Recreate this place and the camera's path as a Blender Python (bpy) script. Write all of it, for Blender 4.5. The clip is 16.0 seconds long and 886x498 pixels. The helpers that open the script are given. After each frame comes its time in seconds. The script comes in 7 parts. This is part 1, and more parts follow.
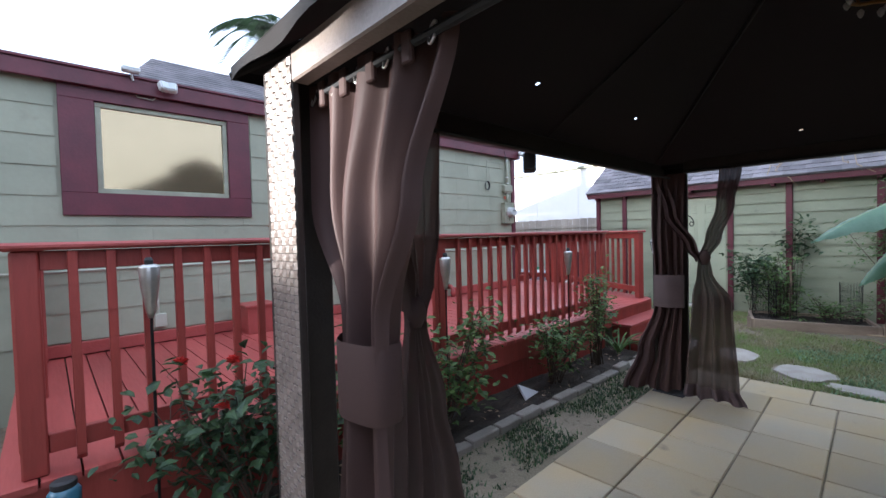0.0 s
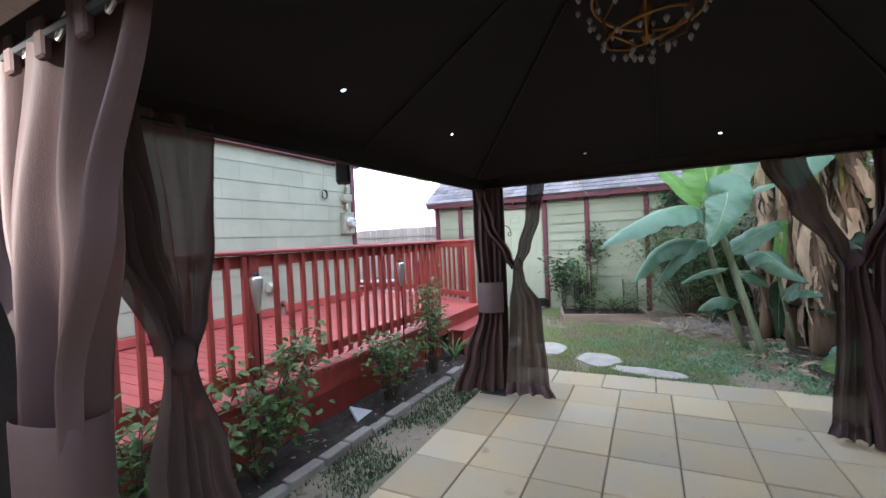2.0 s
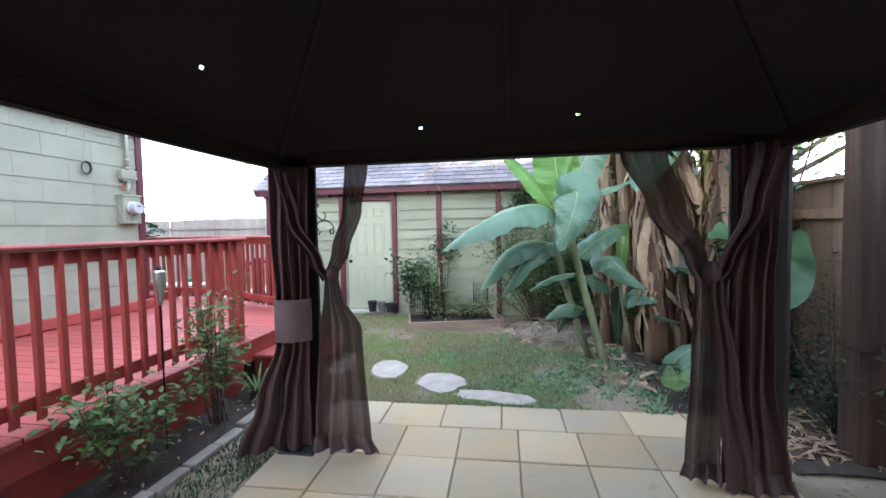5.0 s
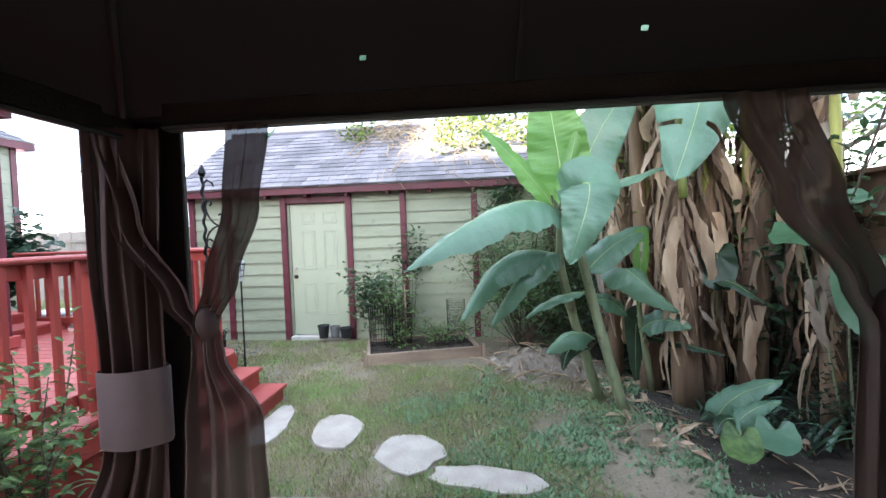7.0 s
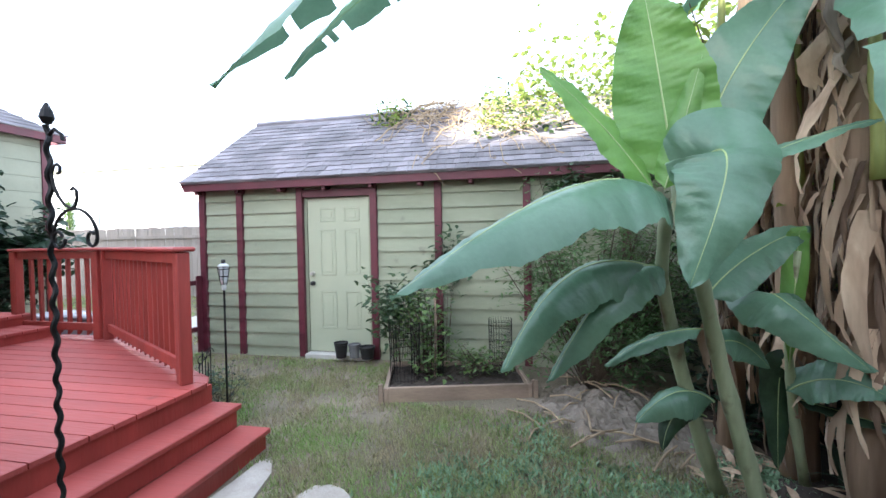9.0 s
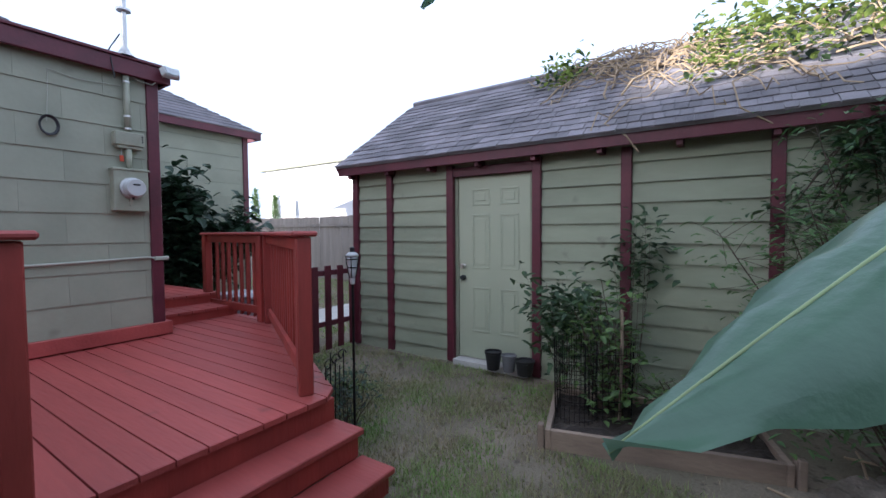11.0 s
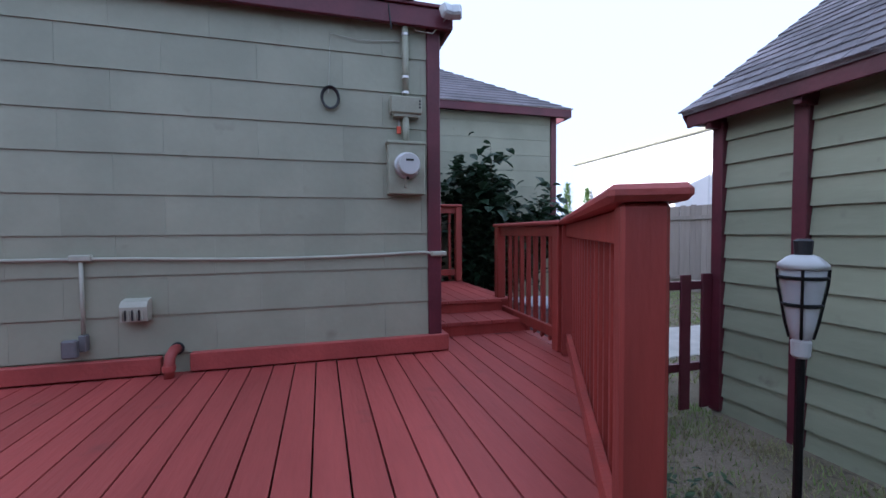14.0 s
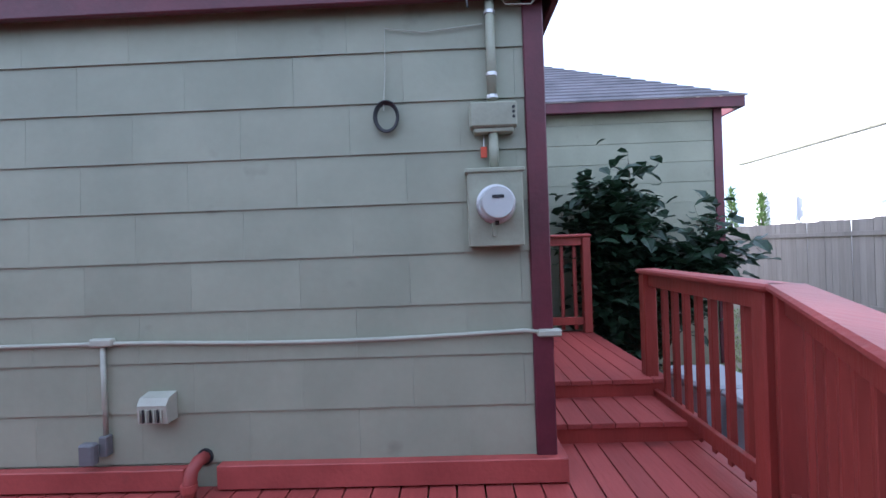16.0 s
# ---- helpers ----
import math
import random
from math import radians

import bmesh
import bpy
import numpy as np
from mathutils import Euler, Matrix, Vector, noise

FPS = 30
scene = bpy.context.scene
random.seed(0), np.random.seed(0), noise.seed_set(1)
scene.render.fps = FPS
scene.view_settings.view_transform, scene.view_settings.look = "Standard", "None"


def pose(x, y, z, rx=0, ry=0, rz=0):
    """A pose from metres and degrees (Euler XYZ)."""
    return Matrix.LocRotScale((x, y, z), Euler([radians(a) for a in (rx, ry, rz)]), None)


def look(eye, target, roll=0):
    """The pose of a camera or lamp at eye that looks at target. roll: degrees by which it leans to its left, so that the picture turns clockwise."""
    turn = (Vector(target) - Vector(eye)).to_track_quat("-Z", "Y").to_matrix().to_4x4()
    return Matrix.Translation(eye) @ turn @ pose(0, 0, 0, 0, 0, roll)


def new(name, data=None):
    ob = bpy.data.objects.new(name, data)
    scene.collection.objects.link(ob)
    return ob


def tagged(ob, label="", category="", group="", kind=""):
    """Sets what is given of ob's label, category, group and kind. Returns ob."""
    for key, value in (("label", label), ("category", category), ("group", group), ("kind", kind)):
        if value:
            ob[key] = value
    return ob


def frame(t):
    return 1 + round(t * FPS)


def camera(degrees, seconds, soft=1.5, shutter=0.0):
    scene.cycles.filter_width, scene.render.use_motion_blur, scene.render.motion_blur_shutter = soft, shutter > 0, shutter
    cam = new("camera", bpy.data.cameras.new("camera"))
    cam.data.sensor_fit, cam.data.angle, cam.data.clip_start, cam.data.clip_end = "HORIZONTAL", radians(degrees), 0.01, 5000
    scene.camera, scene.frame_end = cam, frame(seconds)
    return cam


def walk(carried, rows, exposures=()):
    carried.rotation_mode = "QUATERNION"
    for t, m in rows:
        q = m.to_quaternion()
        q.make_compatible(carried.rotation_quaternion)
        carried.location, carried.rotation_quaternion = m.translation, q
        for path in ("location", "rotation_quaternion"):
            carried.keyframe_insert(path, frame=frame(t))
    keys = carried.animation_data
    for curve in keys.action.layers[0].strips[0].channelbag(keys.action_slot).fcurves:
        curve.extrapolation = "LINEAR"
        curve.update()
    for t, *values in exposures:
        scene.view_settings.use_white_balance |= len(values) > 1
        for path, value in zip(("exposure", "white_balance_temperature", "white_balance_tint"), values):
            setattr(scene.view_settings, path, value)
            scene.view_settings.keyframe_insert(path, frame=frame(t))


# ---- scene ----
cam = camera(92.5, 16.0)
PATH = [
    (0, (0.057, 0.09, 1.585), (1.421, 1.551, 1.525), -1.5),
    (0.5, (0.107, 0.074, 1.583), (1.606, 1.396, 1.515), -2.2),
    (1, (0.17, 0.046, 1.597), (1.777, 1.235, 1.521), -2.8),
    (1.5, (0.243, 0.017, 1.608), (1.944, 1.068, 1.551), -2.8),
    (2, (0.34, 0.003, 1.623), (2.115, 0.922, 1.576), -2.6),
    (2.5, (0.463, -0.04, 1.627), (2.287, 0.778, 1.585), -2.3),
    (3, (0.589, -0.039, 1.651), (2.46, 0.666, 1.616), -1.5),
    (3.5, (0.764, -0.024, 1.632), (2.67, 0.578, 1.589), -0.6),
    (4, (0.991, 0.011, 1.66), (2.934, 0.481, 1.595), 0.3),
    (4.5, (1.263, 0.006, 1.641), (3.224, 0.387, 1.552), -0.2),
    (5, (1.55, -0.015, 1.653), (3.52, 0.314, 1.557), -1.1),
    (5.2, (1.664, 0.03, 1.656), (3.641, 0.316, 1.561), -1.4),
    (7.5, (3.169, 0.184, 1.657), (5.161, 0.357, 1.586), -2.0),
    (8, (3.489, 0.176, 1.646), (5.477, 0.39, 1.576), -1.8),
    (10.3, (4.75, 0.344, 1.608), (6.571, 1.169, 1.556), -0.3),
    (10.5, (4.855, 0.423, 1.603), (6.64, 1.323, 1.541), -0.3),
    (11, (5.075, 0.583, 1.59), (6.74, 1.688, 1.508), -0.4),
    (11.5, (5.281, 0.758, 1.591), (6.782, 2.075, 1.497), -1.2),
    (12, (5.467, 0.978, 1.574), (6.806, 2.461, 1.49), -1.5),
    (12.5, (5.674, 1.223, 1.546), (6.832, 2.852, 1.473), -1.7),
    (13, (5.88, 1.456, 1.553), (6.821, 3.219, 1.48), -2.0),
    (13.5, (6.073, 1.782, 1.521), (6.806, 3.642, 1.444), -1.3),
    (14, (6.203, 2.103, 1.503), (6.753, 4.024, 1.428), -0.4),
    (14.5, (6.294, 2.397, 1.536), (6.667, 4.36, 1.457), 0.1),
    (15, (6.393, 2.685, 1.612), (6.594, 4.673, 1.537), -0.4),
    (15.5, (6.517, 2.935, 1.699), (6.566, 4.934, 1.652), -1.6),
    (16, (6.62, 3.161, 1.809), (6.575, 5.16, 1.806), -2.0),
]
walk(cam, [(t, look(eye, target, roll)) for t, eye, target, roll in PATH],
     [(0.0, 2.1, 5350, 10), (0.5, 2.38, 5350, 10), (1.5, 2.68, 5400, 10), (2.5, 2.9, 5400, 10), (5.2, 2.97, 5400, 10), (8.2, 3.05, 5500, 8), (10.3, 1.65, 5400, 12), (11.5, 1.4, 5150, 14), (13.0, 1.3, 5000, 15), (14.5, 1.4, 5000, 15), (16.0, 1.85, 4950, 14)])

# ---- light ----
SUN_TO = Vector((-1.0, 0.3, 0.22)).normalized()
world = bpy.data.worlds.new("sky")
scene.world = world
world.use_nodes = True
sky = world.node_tree.nodes.new("ShaderNodeTexSky")
sky.sky_type, sky.sun_disc = "NISHITA", False
sky.sun_elevation = radians(24)
sky.sun_rotation = math.atan2(SUN_TO.x, SUN_TO.y)
sky.air_density, sky.dust_density, sky.ozone_density = 1.0, 3.0, 1.0
back = world.node_tree.nodes["Background"]
back.inputs["Strength"].default_value = 0.15
haze = world.node_tree.nodes.new("ShaderNodeMix")
haze.data_type = "RGBA"
haze.inputs[0].default_value = 0.85
haze.inputs[7].default_value = (3.3, 3.4, 3.6, 1)
world.node_tree.links.new(sky.outputs[0], haze.inputs[6])
world.node_tree.links.new(haze.outputs[2], back.inputs["Color"])
sun = new("sun", bpy.data.lights.new("sun", "SUN"))
sun.data.energy, sun.data.angle, sun.data.color = 5.0, radians(0.6), (1.0, 0.86, 0.68)
sun.matrix_world = look(SUN_TO * 30, (0, 0, 0))

# ---- materials ----


def mat(name, base, rough=0.7, metal=0.0, vary=0.15, scale=6.0, bump=0.2, fine=60.0, stretch=(1, 1, 1),
        second=None, amount=0.5, per_piece=0.0, translucent=0.0, clear=0.0, spots=None):
    """A surface with two scales of colour variation and a fine relief, at real size."""
    m = bpy.data.materials.new(name)
    m.use_nodes = True
    nt = m.node_tree
    n, l = nt.nodes, nt.links
    bsdf = n["Principled BSDF"]
    bsdf.inputs["Roughness"].default_value = rough
    bsdf.inputs["Metallic"].default_value = metal
    geo = n.new("ShaderNodeNewGeometry")
    mapping = n.new("ShaderNodeMapping")
    mapping.inputs["Scale"].default_value = stretch
    l.new(geo.outputs["Position"], mapping.inputs["Vector"])
    big = n.new("ShaderNodeTexNoise")
    big.inputs["Scale"].default_value, big.inputs["Detail"].default_value = scale, 5
    small = n.new("ShaderNodeTexNoise")
    small.inputs["Scale"].default_value, small.inputs["Detail"].default_value = fine, 4
    l.new(mapping.outputs[0], big.inputs["Vector"])
    l.new(mapping.outputs[0], small.inputs["Vector"])
    ramp = n.new("ShaderNodeValToRGB")
    ramp.color_ramp.elements[0].position, ramp.color_ramp.elements[1].position = 0.5 - 0.28 * amount, 0.5 + 0.28 * amount
    other = second or tuple(c * (1 - 1.6 * vary) for c in base)
    ramp.color_ramp.elements[0].color = (*other, 1)
    ramp.color_ramp.elements[1].color = (*base, 1)
    l.new(big.outputs[0], ramp.inputs[0])
    hsv = n.new("ShaderNodeHueSaturation")
    l.new(ramp.outputs[0], hsv.inputs["Color"])
    value = n.new("ShaderNodeMapRange")
    value.inputs[3].default_value, value.inputs[4].default_value = 1 - vary, 1 + vary
    l.new(small.outputs[0], value.inputs[0])
    if per_piece:
        info = n.new("ShaderNodeObjectInfo")
        piece = n.new("ShaderNodeMapRange")
        piece.inputs[3].default_value, piece.inputs[4].default_value = 1 - per_piece, 1 + per_piece
        l.new(info.outputs["Random"], piece.inputs[0])
        mult = n.new("ShaderNodeMath")
        mult.operation = "MULTIPLY"
        l.new(piece.outputs[0], mult.inputs[0])
        l.new(value.outputs[0], mult.inputs[1])
        l.new(mult.outputs[0], hsv.inputs["Value"])
    else:
        l.new(value.outputs[0], hsv.inputs["Value"])
    colour = hsv.outputs[0]
    if spots:
        dirt = n.new("ShaderNodeTexNoise")
        dirt.inputs["Scale"].default_value, dirt.inputs["Detail"].default_value = spots[1], 8
        l.new(geo.outputs["Position"], dirt.inputs["Vector"])
        cut = n.new("ShaderNodeMapRange")
        cut.inputs[1].default_value, cut.inputs[2].default_value = spots[2], spots[2] + 0.12
        l.new(dirt.outputs[0], cut.inputs[0])
        mix = n.new("ShaderNodeMix")
        mix.data_type = "RGBA"
        l.new(cut.outputs[0], mix.inputs[0])
        l.new(colour, mix.inputs[6])
        mix.inputs[7].default_value = (*spots[0], 1)
        colour = mix.outputs[2]
    l.new(colour, bsdf.inputs["Base Color"])
    if bump:
        b = n.new("ShaderNodeBump")
        b.inputs["Strength"].default_value, b.inputs["Distance"].default_value = bump, 0.01
        l.new(small.outputs[0], b.inputs["Height"])
        l.new(b.outputs[0], bsdf.inputs["Normal"])
    if translucent or clear:
        out = n["Material Output"]
        last = bsdf.outputs[0]
        if translucent:
            tr = n.new("ShaderNodeBsdfTranslucent")
            l.new(colour, tr.inputs["Color"])
            mx = n.new("ShaderNodeMixShader")
            mx.inputs[0].default_value = translucent
            l.new(last, mx.inputs[1])
            l.new(tr.outputs[0], mx.inputs[2])
            last = mx.outputs[0]
        if clear:
            tp = n.new("ShaderNodeBsdfTransparent")
            mx = n.new("ShaderNodeMixShader")
            mx.inputs[0].default_value = clear
            l.new(last, mx.inputs[1])
            l.new(tp.outputs[0], mx.inputs[2])
            last = mx.outputs[0]
        l.new(last, out.inputs["Surface"])
    return m


SAGE = mat("sage_painted_siding", (0.315, 0.32, 0.235), 0.6, vary=0.05, scale=2.0, bump=0.12, fine=25, per_piece=0.05, second=(0.27, 0.28, 0.205), spots=((0.2, 0.2, 0.15), 3.0, 0.68))
CLAP = mat("sage_clapboard", (0.295, 0.315, 0.22), 0.65, vary=0.07, scale=3.0, bump=0.2, fine=30, stretch=(1, 0.25, 1), per_piece=0.06, second=(0.235, 0.255, 0.175), spots=((0.18, 0.18, 0.135), 5.0, 0.66))
MAROON = mat("maroon_trim_paint", (0.11, 0.018, 0.03), 0.5, vary=0.15, scale=4, bump=0.15, fine=40, second=(0.08, 0.014, 0.024))
DECKRED = mat("red_deck_stain", (0.36, 0.068, 0.058), 0.55, vary=0.13, scale=3, bump=0.35, fine=45, stretch=(1, 0.12, 1), per_piece=0.1, second=(0.28, 0.05, 0.043), spots=((0.2, 0.045, 0.038), 4.0, 0.64))
RAILRED = mat("red_rail_stain", (0.31, 0.047, 0.036), 0.5, vary=0.12, scale=5, bump=0.3, fine=50, stretch=(1, 1, 0.2), per_piece=0.08, second=(0.23, 0.035, 0.027))
DOORPAINT = mat("pale_sage_door_paint", (0.40, 0.43, 0.31), 0.45, vary=0.03, scale=2, bump=0.05, second=(0.37, 0.40, 0.29))
SHINGLE = mat("grey_asphalt_shingle", (0.235, 0.215, 0.23), 0.9, vary=0.22, scale=2, bump=0.6, fine=140, per_piece=0.28, second=(0.15, 0.14, 0.15))
PAVER = mat("buff_concrete_paver", (0.44, 0.335, 0.185), 0.8, vary=0.1, scale=1.8, bump=0.35, fine=110, per_piece=0.17, second=(0.37, 0.325, 0.25), amount=0.8, spots=((0.28, 0.23, 0.16), 5.0, 0.66))
KERB = mat("grey_kerb_brick", (0.34, 0.30, 0.26), 0.85, vary=0.15, scale=5, bump=0.4, fine=70, per_piece=0.12)
SOIL = mat("dark_garden_soil", (0.055, 0.042, 0.032), 0.95, vary=0.35, scale=7, bump=1.0, fine=55, second=(0.03, 0.023, 0.018), spots=((0.12, 0.09, 0.06), 22.0, 0.64))
DRYSOIL = mat("dry_grey_soil", (0.26, 0.22, 0.18), 0.95, vary=0.25, scale=5, bump=1.0, fine=50, second=(0.16, 0.13, 0.10))
FENCEWOOD = mat("weathered_fence_cedar", (0.24, 0.155, 0.09), 0.85, vary=0.2, scale=5, bump=0.5, fine=60, stretch=(1, 1, 0.08), per_piece=0.18, second=(0.15, 0.095, 0.06))
GREYFENCE = mat("grey_weathered_fence", (0.36, 0.31, 0.27), 0.9, vary=0.15, scale=2, bump=0.3, fine=30, stretch=(1, 1, 0.1), per_piece=0.1)
POSTWOOD = mat("old_pole_timber", (0.11, 0.058, 0.03), 0.9, vary=0.35, scale=6, bump=0.9, fine=40, stretch=(1, 1, 0.06), second=(0.012, 0.009, 0.007), amount=0.6)
BEDWOOD = mat("weathered_bed_timber", (0.33, 0.25, 0.185), 0.85, vary=0.18, scale=6, bump=0.4, fine=60, stretch=(1, 0.1, 1), per_piece=0.12, second=(0.22, 0.165, 0.125))
ROCK = mat("pale_flagstone", (0.41, 0.37, 0.325), 0.85, vary=0.12, scale=5, bump=0.4, fine=45, second=(0.33, 0.29, 0.25))
WHITE = mat("white_metal_cladding", (0.72, 0.72, 0.74), 0.5, vary=0.03, scale=1, bump=0.05)
# wicker paled to look sunlit, for the near weave and west beam
LITWICKER = mat("lit_brown_wicker", (0.25, 0.205, 0.18), 0.36, vary=0.15, scale=8, bump=0.2, fine=80)
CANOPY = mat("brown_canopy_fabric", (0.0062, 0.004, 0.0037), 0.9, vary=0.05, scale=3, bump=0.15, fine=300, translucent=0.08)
SEAM = mat("black_canopy_seam", (0.012, 0.011, 0.01), 0.8, vary=0.1, bump=0.1)
CURTAIN = mat("brown_outdoor_curtain", (0.075, 0.041, 0.037), 0.65, vary=0.06, scale=3, bump=0.15, fine=350, translucent=0.16)
NET = mat("brown_sheer_netting", (0.08, 0.05, 0.041), 0.8, vary=0.06, scale=4, bump=0.1, fine=300, translucent=0.14, clear=0.06)
BAND = mat("mauve_curtain_band", (0.105, 0.073, 0.075), 0.7, vary=0.08, scale=6, bump=0.15, fine=250)
IRON = mat("black_wrought_iron", (0.012, 0.012, 0.013), 0.55, metal=0.6, vary=0.2, bump=0.2)
STEEL = mat("brushed_torch_steel", (0.55, 0.54, 0.52), 0.35, metal=0.9, vary=0.1, bump=0.1)
GREYPAINT = mat("sage_painted_metal_box", (0.33, 0.34, 0.25), 0.5, vary=0.08, scale=5, bump=0.1, second=(0.26, 0.26, 0.19))
CONDUIT = mat("pale_painted_conduit", (0.42, 0.42, 0.34), 0.5, vary=0.08, bump=0.1)
DIAL = mat("pale_meter_face", (0.5, 0.51, 0.5), 0.3, vary=0.04, bump=0.02)
DARK = mat("dark_rubber", (0.02, 0.02, 0.022), 0.6, vary=0.15, bump=0.1)
BLACKPOT = mat("black_nursery_pot", (0.018, 0.018, 0.02), 0.5, vary=0.15, bump=0.1)
GREYPOT = mat("grey_nursery_pot", (0.16, 0.16, 0.165), 0.6, vary=0.1, bump=0.1)
REDTAG = mat("orange_red_tag", (0.6, 0.08, 0.03), 0.5, vary=0.08, bump=0.05)
BRASS = mat("gilt_chandelier_metal", (0.32, 0.17, 0.045), 0.4, metal=0.7, vary=0.15, bump=0.1)
CRYSTAL = mat("clear_crystal", (0.3, 0.29, 0.28), 0.08, vary=0.03, bump=0)
PANE = mat("reflecting_window_glass", (0.42, 0.33, 0.2), 0.1, metal=0.85, vary=0.05, scale=2, bump=0.06, fine=5)
LANTGLASS = mat("clear_lantern_glass", (0.72, 0.75, 0.76), 0.12, vary=0.03, bump=0, clear=0.45)
EARLEAF = mat("elephant_ear_green", (0.085, 0.175, 0.085), 0.4, vary=0.12, scale=6, bump=0.2, second=(0.06, 0.13, 0.06), translucent=0.25)
LEAFY = mat("rose_leaf_green", (0.07, 0.125, 0.045), 0.5, vary=0.25, scale=14, bump=0.1, second=(0.03, 0.06, 0.03), translucent=0.25)
LIGHTLEAF = mat("young_leaf_green", (0.16, 0.25, 0.07), 0.5, vary=0.25, scale=14, bump=0.1, second=(0.06, 0.11, 0.035), translucent=0.3)
DARKLEAF = mat("dark_shrub_leaf", (0.03, 0.062, 0.03), 0.45, vary=0.25, scale=14, bump=0.1, second=(0.018, 0.04, 0.02), translucent=0.2)
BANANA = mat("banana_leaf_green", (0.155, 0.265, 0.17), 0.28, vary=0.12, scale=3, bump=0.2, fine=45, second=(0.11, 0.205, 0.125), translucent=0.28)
YOUNGBANANA = mat("young_banana_leaf", (0.17, 0.33, 0.07), 0.4, vary=0.08, scale=3, bump=0.2, fine=45, second=(0.13, 0.27, 0.06), translucent=0.32)
RIB = mat("pale_leaf_midrib", (0.36, 0.45, 0.2), 0.5, vary=0.1, bump=0.05)
BANSTEM = mat("banana_stem_green", (0.3, 0.34, 0.2), 0.5, vary=0.2, scale=5, bump=0.25, fine=30, stretch=(1, 1, 0.15), second=(0.13, 0.15, 0.075), spots=((0.09, 0.06, 0.035), 5.0, 0.6))
DEADLEAF = mat("dead_banana_sheath", (0.66, 0.52, 0.36), 0.85, vary=0.2, scale=6, bump=0.6, fine=40, stretch=(1, 1, 0.15), second=(0.24, 0.145, 0.085), translucent=0.14, per_piece=0.35, amount=0.9)
DEADTRUNK = mat("brown_banana_trunk", (0.36, 0.25, 0.16), 0.85, vary=0.25, scale=5, bump=0.7, fine=35, stretch=(1, 1, 0.1), second=(0.15, 0.095, 0.06), spots=((0.5, 0.28, 0.09), 3.0, 0.64))
TWIG = mat("brown_twig", (0.10, 0.075, 0.055), 0.85, vary=0.2, bump=0.3)
BROWNLEAF = mat("brown_dead_leaf", (0.2, 0.125, 0.075), 0.85, vary=0.25, scale=8, bump=0.6, fine=40, stretch=(1, 1, 0.15), second=(0.09, 0.055, 0.035), per_piece=0.5)
GREYLEAF = mat("weathered_dead_leaf", (0.36, 0.29, 0.22), 0.9, vary=0.25, scale=8, bump=0.6, fine=40, stretch=(1, 1, 0.15), second=(0.2, 0.15, 0.11), per_piece=0.4)
YELLOWSTALK = mat("yellowing_banana_stalk", (0.42, 0.4, 0.1), 0.5, vary=0.2, scale=5, bump=0.2, stretch=(1, 1, 0.15), second=(0.25, 0.3, 0.09))
FEATHER = mat("feathery_leaf", (0.13, 0.22, 0.08), 0.6, vary=0.2, scale=10, bump=0, second=(0.08, 0.15, 0.05), translucent=0.3)
DRYGRASS = mat("dry_grass_blade", (0.34, 0.28, 0.17), 0.8, vary=0.3, scale=3, bump=0, second=(0.2, 0.15, 0.09), translucent=0.2)
DRYVINE = mat("dry_vine_stems", (0.40, 0.30, 0.19), 0.9, vary=0.2, bump=0.2)
# yellow-green puts sunlight into the colour of roof vine and tall shrub leaves
VINELEAF = mat("sunlit_tint_leaf", (0.30, 0.37, 0.08), 0.5, vary=0.2, scale=9, bump=0, second=(0.16, 0.22, 0.05), translucent=0.5)
# same wicker darkened: shade inside columns and beams put into the colour
SHADEWICKER = mat("shaded_brown_wicker", (0.03, 0.022, 0.018), 0.5, vary=0.2, scale=8, bump=0.3, fine=90)
ROSE = mat("red_rose_petal", (0.55, 0.03, 0.025), 0.5, vary=0.15, bump=0.1)
GRASS = mat("grass_blade", (0.22, 0.34, 0.09), 0.6, vary=0.45, scale=2.2, bump=0, second=(0.34, 0.29, 0.17), translucent=0.3, amount=0.6)
CLOVER = mat("clover_leaf", (0.25, 0.37, 0.21), 0.5, vary=0.45, scale=5, bump=0, second=(0.15, 0.25, 0.13), translucent=0.3)
CONCRETE = mat("pale_concrete_path", (0.5, 0.48, 0.44), 0.85, vary=0.08, bump=0.2)
PLAIN = mat("plain_grey_render", (0.42, 0.40, 0.36), 0.8, vary=0.08, bump=0.2)
BINGREY = mat("grey_plastic_bin", (0.34, 0.35, 0.38), 0.5, vary=0.06, bump=0.05)
GREENHOSE = mat("green_garden_hose", (0.03, 0.25, 0.12), 0.45, vary=0.1, bump=0.05)


def ground_material():
    m = mat("lawn_and_bare_soil", (0.15, 0.13, 0.085), 0.95, vary=0.35, scale=1.3, bump=0.9, fine=70, second=(0.25, 0.205, 0.15), amount=0.55, spots=((0.1, 0.08, 0.055), 16.0, 0.58))
    return m


GROUND = ground_material()

# ---- building blocks ----


def obj(name, bm, material, smooth=False):
    me = bpy.data.meshes.new(name)
    bm.normal_update()
    bm.to_mesh(me)
    bm.free()
    me.materials.append(material)
    if smooth:
        for p in me.polygons:
            p.use_smooth = True
    return new(name, me)


def part(name, bm, material, parent, label="", smooth=False):
    ob = obj(name, bm, material, smooth)
    ob.parent = parent
    if label:
        ob["label"] = label
    return ob


def thing(name, label, category, group="", kind="", at=None):
    ob = new(name)
    ob.empty_display_size = 0.1
    if at is not None:
        ob.matrix_world = at
    return tagged(ob, label, category, group, kind)


